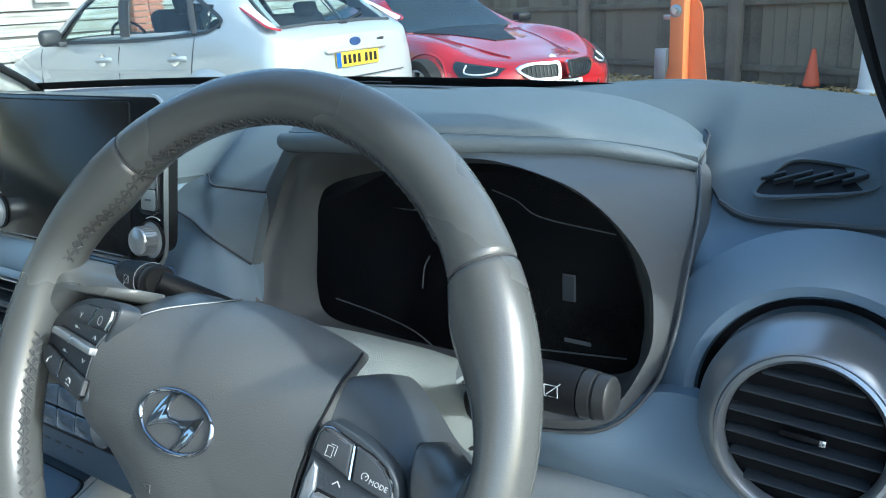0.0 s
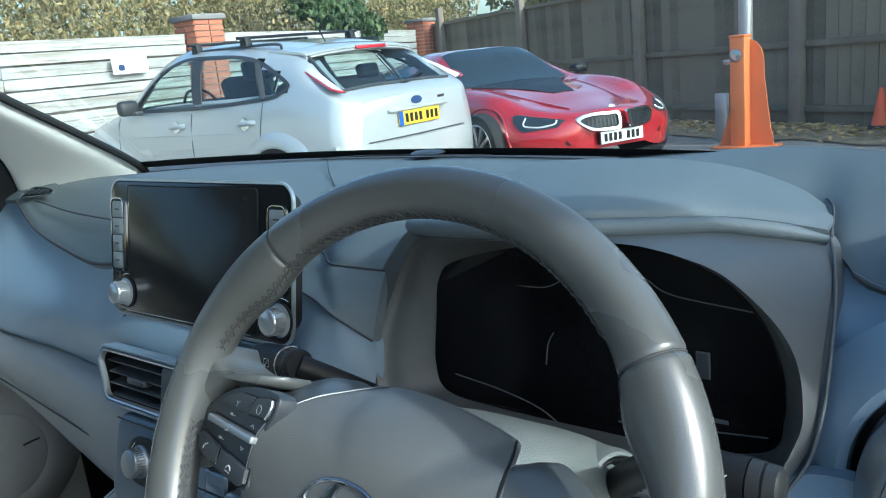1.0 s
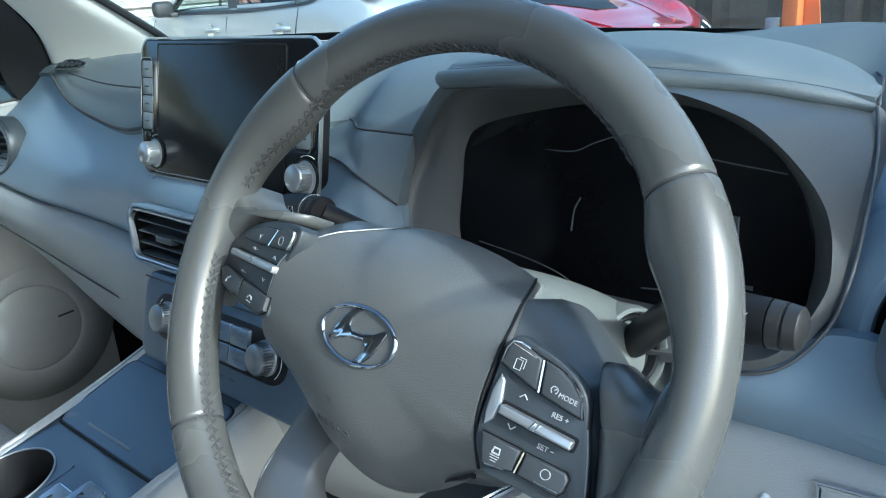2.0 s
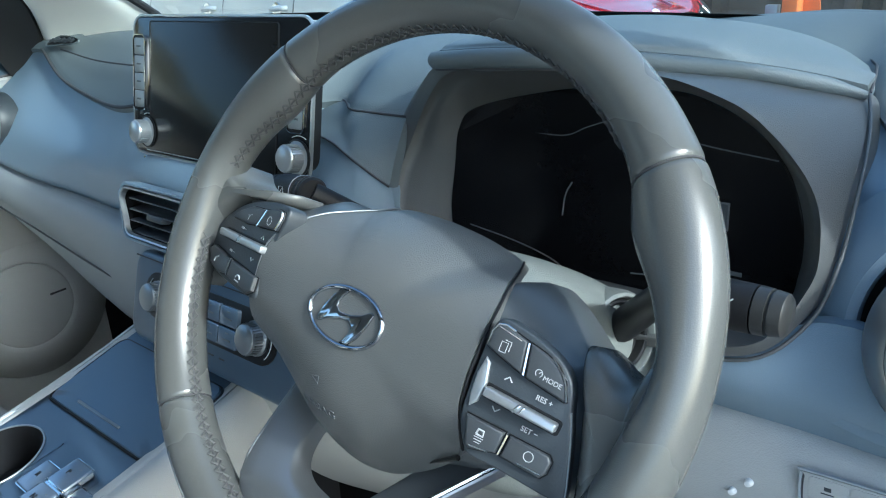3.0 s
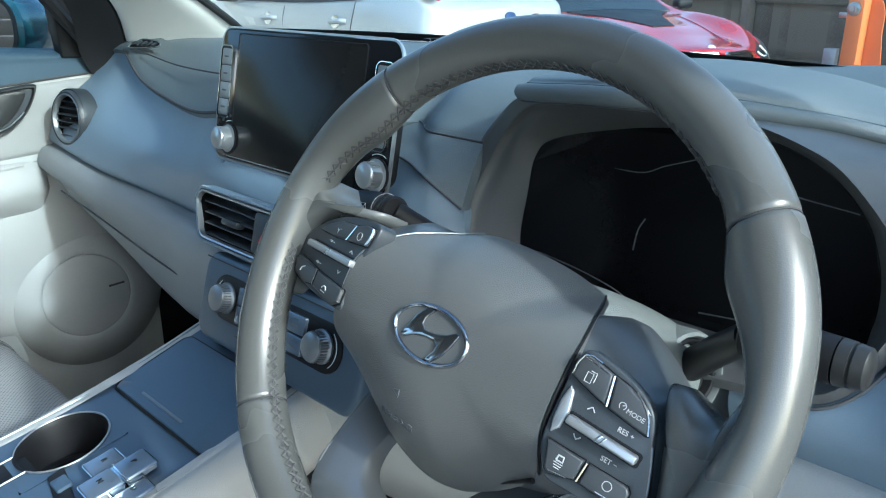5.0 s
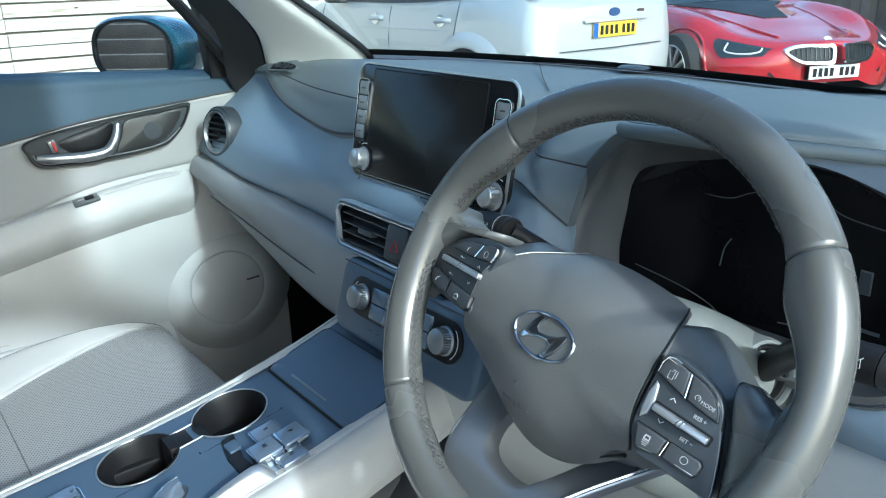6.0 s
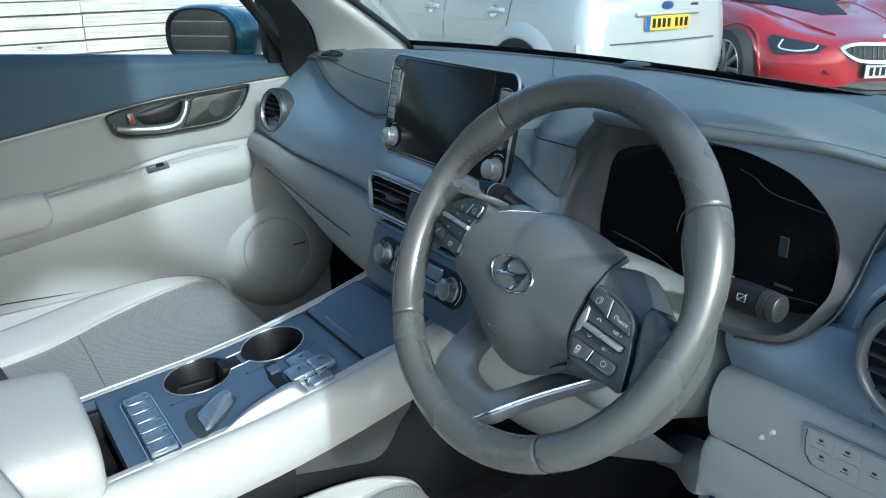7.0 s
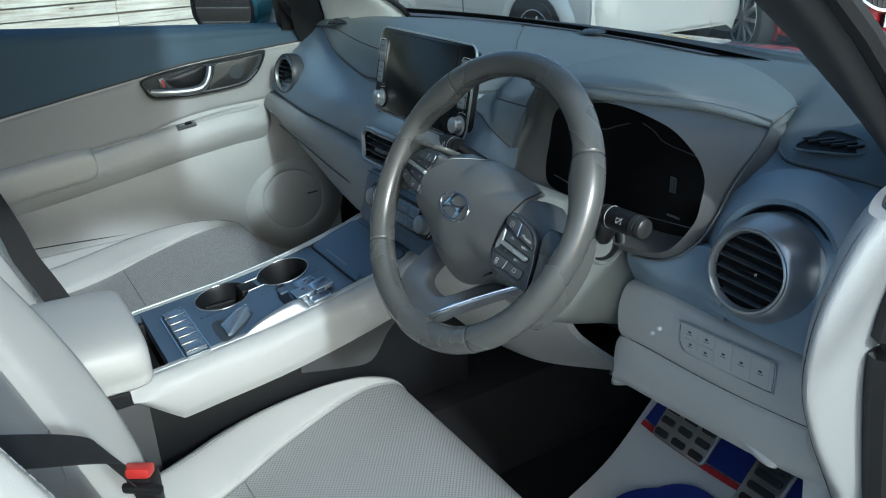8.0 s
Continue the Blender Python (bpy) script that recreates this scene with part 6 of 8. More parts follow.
win_sw = part("window_switch", box(0.020, 0.045, 0.006, 0.002, m=pose(-0.727, -0.035, 0.880, 9, 18, 0)), M_SATIN, door)
part("switch_tip", box(0.010, 0.016, 0.006, 0.002, m=pose(-0.726, -0.030, 0.884, 9, 18, 0)), M_BLACK, door)
part("step_seam", tube(catmull([(-0.734, -0.07, 0.874), (-0.735, -0.12, 0.855), (-0.737, -0.17, 0.838), (-0.737, -0.24, 0.826)], 20), 0.0014, seg=6), M_SEAM, door)
part("lower_seam", tube(catmull([(-0.7535, -0.20, 0.640), (-0.752, -0.35, 0.650), (-0.752, -0.6, 0.665)], 16), 0.0016, seg=6), M_SEAM, door)
# speaker bulge
spk = facing((-0.748, 0.205, 0.645), (1, -0.10, 0.06))
part("speaker_bulge", lathe([(0.150, -0.020), (0.135, -0.004), (0.118, 0.010), (0.100, 0.019), (0.086, 0.023), (0.079, 0.0225), (0.0765, 0.0205), (0.0755, 0.0225), (0.071, 0.0240), (0.0, 0.026)], 56), M_LOW, door, "round pale speaker cover", m=spk)
part("speaker_mark", box(0.028, 0.0035, 0.0015, 0.0005, m=spk @ pose(0.052, 0.010, 0.0250, 0, 0, 4)), M_SEAM, door)
part("door_pocket", shell([[(-0.715, y, 0.44), (-0.69, y, 0.50), (-0.70, y, 0.575), (-0.742, y, 0.60 + 0.03 * k)] for y, k in ((0.08, 0), (0.0, 0.4), (-0.15, 1), (-0.5, 1), (-0.75, 1))], (-0.01, 0, 0), 24, 12), M_LOW, door, "pale grey door pocket")
# inner handle in its dark recess
hd = Matrix(((0, 0, 1, -0.742), (1, 0, 0, 0.03), (0, 1, 0, 1.000), (0, 0, 0, 1)))
hset = thing("door_handle_set", "silver inner door handle in a dark recess with a small speaker", "door handle", m=hd)
hbo = smooth_outline([(-0.141, -0.009), (-0.075, 0.006), (0.016, 0.016), (0.100, 0.0225), (0.142, 0.0262), (0.149, 0.020), (0.135, -0.010), (0.115, -0.032), (0.085, -0.049), (0.006, -0.057), (-0.084, -0.058), (-0.127, -0.052), (-0.141, -0.030)], 78)
hbi = [(-0.003 + (x + 0.003) * 0.955, -0.0175 + (y + 0.0175) * 0.85) for x, y in hbo]
part("surround", grid([[Vector((x0 + (x1 - x0) * f, y0 + (y1 - y0) * f, z)) for (x0, y0), (x1, y1) in zip(hbo, hbi)] for f, z in ((0, -0.004), (0, 0.004), (0.25, 0.007), (0.7, 0.007), (1.0, 0.003), (1.0, -0.004))], wrap_v=True), M_STALKTIP, hset, "dark satin surround")
part("surround_line", tube([(x, y + 0.0015, 0.0062) for x, y in hbi[38:72]], 0.0011, seg=6), M_SILVER, hset, "thin silver line")
hb = bmesh.new()
hb.faces.new([hb.verts.new((x, y, 0.001)) for x, y in hbi])
part("recess", hb, M_BUTTON, hset, smooth=False)
part("recess_cup", dome(smooth_outline([(-0.085, -0.012), (-0.02, 0.005), (0.004, 0.006), (-0.004, -0.022), (-0.022, -0.036), (-0.06, -0.038), (-0.082, -0.028)], 40), 0.005, z0=0.001, power=3, centre=(-0.04, -0.016), skirt=0.001), M_BLACK, hset)
part("tweeter_panel", plate(smooth_outline([(0.028, 0.0075), (0.080, 0.0125), (0.128, 0.0165), (0.122, -0.004), (0.103, -0.026), (0.076, -0.041), (0.030, -0.046), (0.004, -0.0465), (0.016, -0.018)], 44), 0.006, 0.002, z=0.0), M_STALKTIP, hset)
part("tweeter", lathe([(0.017, 0.0), (0.017, 0.0008), (0.0, 0.0010)], 28), M_BUTTON, hset, m=pose(0.072, -0.015, 0.006))
part("lever", tube(catmull([(-0.128, -0.036, 0.006), (-0.10, -0.0395, 0.012), (-0.055, -0.0430, 0.016), (-0.018, -0.039, 0.018), (0.000, -0.020, 0.018), (0.010, 0.005, 0.012)], 36), [0.0065 + 0.0028 * math.sin(math.pi * i / 36) for i in range(37)], seg=12), M_SPOKESILVER, hset, "silver pull lever")
part("lock_tab", box(0.013, 0.022, 0.008, 0.003, m=pose(-0.100, -0.019, 0.006, 0, 0, 14)), M_SATIN, hset)
part("lock_mark", box(0.0045, 0.018, 0.009, 0.001, m=pose(-0.0985, -0.0195, 0.007, 0, 0, 14)), M_RED, hset)
# side window, mirror and quarter trim
part("quarter_trim", plate([(0.236, 1.062), (0.352, 1.056), (0.322, 1.113), (0.280, 1.169), (0.205, 1.265), (0.165, 1.30), (0.150, 1.30), (0.212, 1.225), (0.226, 1.19)], 0.03, 0.006), M_BLACK, door, m=Matrix(((0, 0, 1, -0.79), (1, 0, 0, 0), (0, 1, 0, 0), (0, 0, 0, 1))))
sg_ = part("pane", grid([[(-0.80 + 0.13 * f ** 1.2, y - 0.02 * f, 1.06 + 0.36 * f) for f in (0, 0.25, 0.5, 0.75, 1)] for y in (-0.78, -0.4, 0.0, 0.24)]), M_SIDEGLASS, door)
if sg_.data.polygons[3].normal.x < 0:
    sg_.data.flip_normals()
sg_.visible_shadow = False
mirror = thing("door_mirror", "teal door mirror with a black edge outside the passenger window", "mirror", at=(-0.958, 0.160, 1.108))
def oval(w, h, n=40, p=2.6):
    return [(w * math.copysign(abs(math.cos(t)) ** (2 / p), math.cos(t)), h * math.copysign(abs(math.sin(t)) ** (2 / p), math.sin(t))) for t in (2 * math.pi * k / n for k in range(n))]
mface = facing((0, 0, 0), (0.50, -1, 0.02))
part("shell", grid([[mface @ Vector((x * s, y * s, z)) for x, y in oval(0.119, 0.070)] for s, z in ((0.93, 0.006), (1.0, 0.0), (1.02, -0.035), (0.97, -0.075), (0.82, -0.105), (0.4, -0.125), (0.05, -0.128))], wrap_v=True), M_TEAL, mirror, "teal painted shell")
part("edge", grid([[mface @ Vector((x * s, y * s, z)) for x, y in oval(0.119, 0.070)] for s, z in ((0.93, 0.0), (0.93, 0.008), (0.86, 0.008), (0.86, 0.0))], wrap_u=True, wrap_v=True), M_BLACK, mirror)
M_MIRROR = material("mirror_glass", (0.80, 0.82, 0.82), 0.02, metal=1.0, bump=0.0, vary=0.01)
mg = bmesh.new()
mg.faces.new([mg.verts.new(mface @ Vector((x * 0.87, y * 0.87, 0.004))) for x, y in oval(0.119, 0.070)])
part("mirror_glass", mg, M_MIRROR, mirror, "mirror glass", smooth=False)
part("foot", tube([(0.09, 0.045, -0.055), (0.13, 0.09, -0.07), (0.165, 0.15, -0.075)], [0.03, 0.034, 0.036], seg=12, flat=0.5), M_BLACK, mirror)

# ---- round end vents ----
def round_vent(m, label, cone):
    v = thing("round_air_vent", label, "air vent", m=m, group="round end vents")
    bz = lathe([(0.0905, -0.056), (0.0900, -0.036), (0.0870, -0.024), (0.0800, -0.008), (0.0735, 0.005), (0.0692, 0.0115), (0.0668, 0.0125), (0.0645, 0.009), (0.0625, -0.004)], 64)
    if not cone:
        bz = lathe([(0.081, -0.040), (0.081, -0.008), (0.079, 0.0), (0.076, -0.002), (0.074, 0.004), (0.0705, 0.009), (0.066, 0.007), (0.062, -0.004)], 56)
    part("bezel", bz, M_CONE if cone else M_BUTTON, v, "satin silver cone ring" if cone else "dark satin ring")
    sh = pose(0, 0, 0.006 if cone else 0)
    part("inner_ring", lathe([(0.0665, 0.004), (0.0660, 0.009), (0.0630, 0.010), (0.0600, 0.006), (0.0590, -0.004)], 56), M_SILVER if cone else M_SATIN, v, m=sh)
    part("sleeve", lathe([(0.0615, 0.006), (0.0605, -0.012), (0.0, -0.014)], 48), M_VENT, v, m=sh)
    for i in range(6):
        y = -0.045 + i * 0.018
        hw = math.sqrt(max(0.0, 0.0585 ** 2 - y * y))
        part("slat", box(hw * 2, 0.0018, 0.014, 0.0006, m=sh @ pose(0, y, -0.006, 16, 0, 0)), M_BUTTON, v)
    part("tab", box(0.034, 0.005, 0.008, 0.0015, at=(0, 0.0, 0.0)), M_VENT, v, m=sh)
    part("tab_mark", box(0.005, 0.0055, 0.003, 0.0008, at=(0.015, 0.0, 0.0035)), M_CHROME, v, m=sh)
    return v
round_vent(facing((0.631, 0.189, 0.968), (0.05, -1, 0.22)) @ pose(0, 0, 0, 0, 0, -4) @ Matrix.Scale(0.67, 4), "round end vent with a broad satin silver ring", True)
round_vent(facing((-0.668, 0.197, 0.976), (0.16, -1, 0.16)) @ Matrix.Scale(0.60, 4), "round end vent with a dark satin ring beside the passenger door", False)
# hood ring of blue plastic round the driver's vent
part("vent_brow", lathe([(0.150, -0.082), (0.130, -0.058), (0.116, -0.045), (0.105, -0.040), (0.0965, -0.043), (0.0945, -0.050), (0.0935, -0.08)], 64), M_MID, dashboard, m=facing((0.631, 0.200, 0.967), (0.05, -1, 0.22)) @ Matrix.Scale(0.70, 4))
part("vent_gap", lathe([(0.0940, -0.046), (0.0915, -0.050), (0.088, -0.052), (0.086, -0.080)], 64), M_BLACK, dashboard, m=facing((0.631, 0.200, 0.967), (0.05, -1, 0.22)) @ Matrix.Scale(0.70, 4))
# side demister grilles
def demister(name, label, m, w, h, n, slant):
    d = thing(name, label, "air vent", m=m)
    o = smooth_outline([(-w, -h * 0.9), (-w * 0.72, h * 0.35), (-w * 0.35, h), (w * 0.55, h * 0.75), (w, h * 0.2), (w * 0.9, -h * 0.45), (0, -h * 0.8)], 44)
    i_ = [(x * 0.95, y * 0.88) for x, y in o]
    part("rim", ring_frame(o, i_, 0.0022, z=-0.001), M_TOP, d)
    b = bmesh.new()
    b.faces.new([b.verts.new((x, y, -0.001)) for x, y in i_])
    part("opening", b, M_BLACK, d, smooth=False)
    for k in range(n):
        x = -w * 0.72 + 1.35 * w * k / (n - 1)
        part("bar", box(0.0018, h * (0.75 if k in (0, n - 1) else 1.15), 0.004, 0.0005, m=pose(x, 0, 0.0015, 0, 0, slant)), M_BUTTON, d)
    return d
demister("side_demister", "slatted black demister grille in the driver's end of the dashboard", facing((0.604, 0.346, 1.0705), (0.06, -0.42, 0.90)), 0.037, 0.023, 5, -62)
demister("side_demister", "small slatted demister grille near the passenger's pillar", facing((-0.600, 0.309, 1.0905), (0.15, -0.75, 0.9)), 0.036, 0.011, 5, -40)
part("sunload_sensor", lathe([(0.0, 0.004), (0.02, 0.003), (0.024, 0.0)], 24), M_BUTTON, dashboard, m=pose(0.010, 0.535, 1.111))
part("deck_seam", tube(catmull([(0.045, 0.330, 1.105), (-0.02, 0.385, 1.1115), (-0.09, 0.450, 1.1160), (-0.115, 0.466, 1.1155), (-0.06, 0.478, 1.1170), (0.02, 0.484, 1.1165), (0.145, 0.482, 1.1160)], 30), 0.0007, seg=6), M_SEAM, dashboard)
# centre flank pieces between the screen and the binnacle
CHEEK = [[(.030, .275, 1.053), (.080, .266, 1.0535), (.117, .2395, 1.0525), (.145, .2370, 1.0520), (.185, .243, 1.0500)],
         [(.040, .258, 1.045), (.092, .246, 1.046), (.126, .227, 1.043), (.152, .221, 1.040), (.188, .230, 1.034)],
         [(.055, .240, 1.036), (.108, .226, 1.036), (.139, .211, 1.031), (.160, .205, 1.027), (.189, .219, 1.014)],
         [(.070, .226, 1.030), (.126, .205, 1.029), (.150, .197, 1.024), (.164, .198, 1.016), (.188, .212, .994)]]
part("upper_cheek", shell(CHEEK, (0, 0.010, -0.004), 24, 30), M_TOP, dashboard, "curved grey cheek beside the screen")
part("lower_cheek", shell([[(.070, .229, 1.028), (.126, .208, 1.027), (.150, .200, 1.022), (.164, .201, 1.014), (.188, .215, .992)], [(.080, .205, 1.000), (.132, .186, 1.000), (.156, .188, .992), (.172, .195, .982), (.192, .214, .965)], [(.085, .172, .960), (.130, .162, .960), (.158, .173, .950), (.178, .187, .940), (.198, .212, .930)], [(.085, .140, .915), (.128, .146, .915), (.160, .162, .905), (.182, .179, .900), (.202, .208, .895)]], (0, 0.010, 0), 20, 30), M_MID, dashboard, "blue-grey lower cheek")
for line, r in ((CHEEK[0], 0.0011), (CHEEK[3], 0.0010)):
    part("flank_seam", tube(catmull([(x, y - 0.0004, z + 0.0002) for x, y, z in line], 24), r, seg=6), M_SEAM, dashboard)
# switch plate on the knee panel
SWP = facing((0.6165, 0.1838, 0.8605), (0.0, -1, 0.03)) @ pose(0, 0, 0, 0, 0, 3.2) @ Matrix.Diagonal((0.83, 0.66, 0.30, 1))
plate_sw = thing("switch_plate", "pale grey plate of driver's switches with dark symbols", "switches", m=SWP)
def plate_shape(g):
    """Outline with a slanted lower left corner, drawn in by g."""
    return smooth_outline([(-0.0745 + g, 0.022 - g), (-0.070 + g, 0.0265 - g), (0.0, 0.0265 - g), (0.069 - g, 0.0265 - g), (0.0755 - g, 0.020 - g), (0.0755 - g, -0.018 + g), (0.068 - g, -0.0265 + g), (0.0, -0.0265 + g), (-0.058 + g, -0.0262 + g), (-0.071 + g, -0.018 + g), (-0.0745 + g, -0.004)], 66)
part("rim", ring_frame(plate_shape(-0.0022), plate_shape(-0.0006), 0.007, z=-0.004), M_KEY, plate_sw, "bright rounded rim")
part("gap", ring_frame(plate_shape(-0.0006), plate_shape(0.0010), 0.0030, z=-0.004), M_SEAM, plate_sw)
part("surround", plate(plate_shape(0.0010), 0.0055, 0.001, z=-0.004), M_LOW, plate_sw)
xk = -0.0715
for w_, two in ((0.0285, True), (0.0285, True), (0.0285, False), (0.0285, False), (0.0285, False)):
    for cy_, h_ in (((0.0125, 0.0225), (-0.0125, 0.0225)) if two else ((0.0, 0.0475),)):
        cut = 0.005 if xk < -0.07 and cy_ < 0 else 0.0
        k = part("switch", plate(rrect(w_ - 0.0014 - cut, h_ - cut, 0.004), 0.0022, 0.0008), M_LOW, plate_sw, m=pose(xk + w_ / 2 + cut / 2, cy_ + cut / 2, 0.001))
        part("print", joined(box(0.009, 0.0012, 0.0003, 0, at=(0, -0.003, 0.0023)), box(0.005, 0.004, 0.0003, 0, at=(0, 0.002, 0.0023))), M_BUTTON, k)
    if two:
        part("lamp_bar", plate(rrect(w_ * 0.82, 0.0022, 0.001), 0.0032, 0.0006), M_KEY, plate_sw, m=pose(xk + w_ / 2, 0.0, 0.001))
    xk += w_
# ---- pedals and floor covers ----
def pedal(name, label, m, w, h, nx, ny):
    p = thing(name, label, "pedal", m=m)
    part("plate", plate(rrect(w, h, 0.010), 0.006, 0.002, z=-0.006), M_STEEL, p, "brushed steel face")
    for i in range(nx):
        for j in range(ny):
            part("rubber_stud", plate(rrect(w / nx * 0.72, h / ny * 0.55, 0.004), 0.004, 0.001), M_RUBBER, p, m=pose(-w / 2 + w * (i + 0.5) / nx, -h / 2 + h * (j + 0.5) / ny, 0))
    part("arm", tube([(0, h * 0.3, -0.01), (0, h * 0.9, -0.05), (0, h * 1.6 + 0.10, 0.02)], 0.009, seg=8), M_BLACK, p)
    return p
pedal("brake_pedal", "brushed steel brake pedal with black rubber studs", facing((0.412, 0.40, 0.535), (0, -0.75, 0.66)), 0.105, 0.066, 3, 3)
pedal("accelerator_pedal", "brushed steel accelerator pedal with black rubber studs", facing((0.555, 0.395, 0.510), (0, -0.72, 0.70)), 0.062, 0.13, 1, 6)
mat = thing("paper_floor_cover", "white paper floor cover printed with blue and red rings", "floor cover")
part("sheet", shell([[(0.22, .70, .585), (0.40, .70, .585), (0.62, .70, .585)], [(0.225, .56, .47), (0.40, .56, .47), (0.64, .56, .47)], [(0.235, .42, .362), (0.40, .42, .362), (0.66, .42, .362)], [(0.275, .26, .352), (0.42, .24, .352), (0.68, .26, .352)], [(0.31, .10, .348), (0.44, .08, .348), (0.68, .10, .348)]], (0, 0, -0.004), 24, 16), M_PAPER, mat)
def mat_z(y):
    pts = ((0.0, .349), (0.10, .349), (0.26, .353), (0.42, .363), (0.56, .471), (0.70, .586))
    for (a, za), (b, zb) in zip(pts, pts[1:]):
        if y <= b:
            return za + (zb - za) * (y - a) / (b - a) + 0.004
    return 0.59
def ring_print(cx, cy, r0, r1, m_, a0=0, a1=360):
    rows = []
    for k in range(61):
        t = radians(a0 + (a1 - a0) * k / 60)
        rows.append([Vector((cx + r * math.cos(t), cy + r * math.sin(t), mat_z(cy + r * math.sin(t)) + 0.001)) for r in (r0, (r0 + r1) / 2, r1)])
    part("printed_ring", grid(rows), m_, mat)
def stripe(y0, y1, m_, name):
    part(name, grid([[Vector((x, y + 0.25 * (x - 0.37) ** 2, mat_z(y + 0.25 * (x - 0.37) ** 2) + 0.001)) for y in (y0, (y0 + y1) / 2, y1)] for x in [0.245 + 0.40 * i / 30 for i in range(31)]]), m_, mat)
stripe(0.478, 0.487, M_REDPRINT, "red_stripe")
stripe(0.489, 0.555, M_BLUEPRINT, "blue_stripe")
ring_print(0.43, 0.35, 0.062, 0.106, M_BLUEPRINT)

# ---- the yard outside ----
M_ASPHALT = material("pale_stony_ground", (0.26, 0.235, 0.205), 0.85, grain=60, bump=0.5, vary=0.25, patch=0.6)
M_GRAVEL = material("leaf_strewn_gravel", (0.22, 0.17, 0.10), 0.9, grain=30, bump=1.0, vary=0.6, patch=9)
M_BOARD = material("weathered_white_board", (0.45, 0.45, 0.425), 0.7, grain=25, bump=0.3, vary=0.30, patch=3.0, random_tint=0.5)
def weather(m):
    """Grey-brown streaks along the boards, with scattered dark knots."""
    nt = m.node_tree
    b = nt.nodes["Principled BSDF"]
    tc, info, off = nt.nodes.new("ShaderNodeTexCoord"), nt.nodes.new("ShaderNodeObjectInfo"), nt.nodes.new("ShaderNodeVectorMath")
    off.operation = "MULTIPLY_ADD"
    nt.links.new(info.outputs["Random"], off.inputs[0])
    off.inputs[1].default_value = (37.0, 11.0, 5.0)
    nt.links.new(tc.outputs["Object"], off.inputs[2])
    colour = b.inputs["Base Color"].links[0].from_socket
    for scale, size, lo, hi, tone, knots in (((1.2, 22.0, 22.0), 1.6, 0.50, 0.72, (0.26, 0.22, 0.17, 1), False), ((0.35, 9.0, 9.0), 1.2, 0.54, 0.78, (0.36, 0.33, 0.27, 1), False), ((1.0, 2.6, 2.6), 2.3, 0.045, 0.075, (0.085, 0.06, 0.04, 1), True)):
        mp = nt.nodes.new("ShaderNodeMapping")
        mp.inputs["Scale"].default_value = scale
        nt.links.new(off.outputs[0], mp.inputs["Vector"])
        tex = nt.nodes.new("ShaderNodeTexVoronoi" if knots else "ShaderNodeTexNoise")
        tex.inputs["Scale"].default_value = size
        nt.links.new(mp.outputs[0], tex.inputs["Vector"])
        rg = nt.nodes.new("ShaderNodeMapRange")
        for k, v in zip((1, 2, 3, 4), (lo, hi, 1.0, 0.0) if knots else (lo, hi, 0.0, 0.85)):
            rg.inputs[k].default_value = v
        nt.links.new(tex.outputs[0], rg.inputs[0])
        mx = nt.nodes.new("ShaderNodeMix")
        mx.data_type = "RGBA"
        nt.links.new(rg.outputs[0], mx.inputs[0])
        nt.links.new(colour, mx.inputs[6])
        mx.inputs[7].default_value = tone
        colour = mx.outputs[2]
    nt.links.new(colour, b.inputs["Base Color"])
weather(M_BOARD)
M_FENCE = material("dark_fence_board", (0.125, 0.103, 0.072), 0.85, grain=30, bump=0.5, vary=0.65, patch=2.5, random_tint=0.9)
# near-black for the shade seen between the dark planks
M_PLANKSHADE = material("plank_gap_shade", (0.03, 0.026, 0.02), 0.9, bump=0.3)
M_POST = material("fence_post_wood", (0.21, 0.17, 0.13), 0.8, grain=30, bump=0.4, vary=0.25, patch=3)
M_BRICK = material("red_brick", (0.42, 0.15, 0.085), 0.85, grain=90, bump=0.6, vary=0.3, patch=5, random_tint=0.5)
M_MORTAR = material("mortar", (0.55, 0.50, 0.43), 0.9, grain=80, bump=0.5)
M_STONE = material("grey_coping", (0.25, 0.24, 0.23), 0.85, grain=60, bump=0.5)
M_ORANGE = material("orange_paint", (0.72, 0.20, 0.055), 0.45, grain=60, bump=0.1, vary=0.1, patch=4)
M_ORANGE2 = material("orange_cone_plastic", (0.75, 0.12, 0.04), 0.5, bump=0.1)
M_POLE = material("grey_galvanised", (0.45, 0.45, 0.45), 0.4, metal=0.7, bump=0.1)
M_SILVERPAINT = material("silver_car_paint", (0.50, 0.525, 0.53), 0.3, metal=0.25, coat=1.0, bump=0.0, vary=0.03)
M_REDPAINT = material("red_car_paint", (0.40, 0.010, 0.016), 0.22, metal=0.1, coat=1.0, bump=0.0, vary=0.04)
M_CARGLASS = material("dark_car_glass", (0.020, 0.030, 0.036), 0.04, bump=0.0, spec=0.5)
M_TYRE = material("tyre_rubber", (0.018, 0.018, 0.018), 0.8, bump=0.4)
M_ALLOY = material("alloy_wheel", (0.5, 0.5, 0.5), 0.3, metal=0.9, bump=0.0)
M_YELLOW = material("yellow_plate", (0.75, 0.50, 0.03), 0.4, bump=0.0)
M_PLATEWHITE = material("white_plate", (0.75, 0.75, 0.74), 0.4, bump=0.0)
M_BLUEBADGE = material("blue_enamel", (0.03, 0.06, 0.16), 0.3, bump=0.0)
M_FRAME = material("grey_black_trim", (0.035, 0.037, 0.04), 0.45, bump=0.05)
M_TINT = glass("tinted_car_glass", (0.80, 0.89, 0.88))
M_LENS = material("clear_lamp_lens", (0.70, 0.70, 0.70), 0.15, coat=1.0, bump=0.0)
M_PLATEBLUE = material("plate_blue", (0.02, 0.10, 0.45), 0.4, bump=0.0)
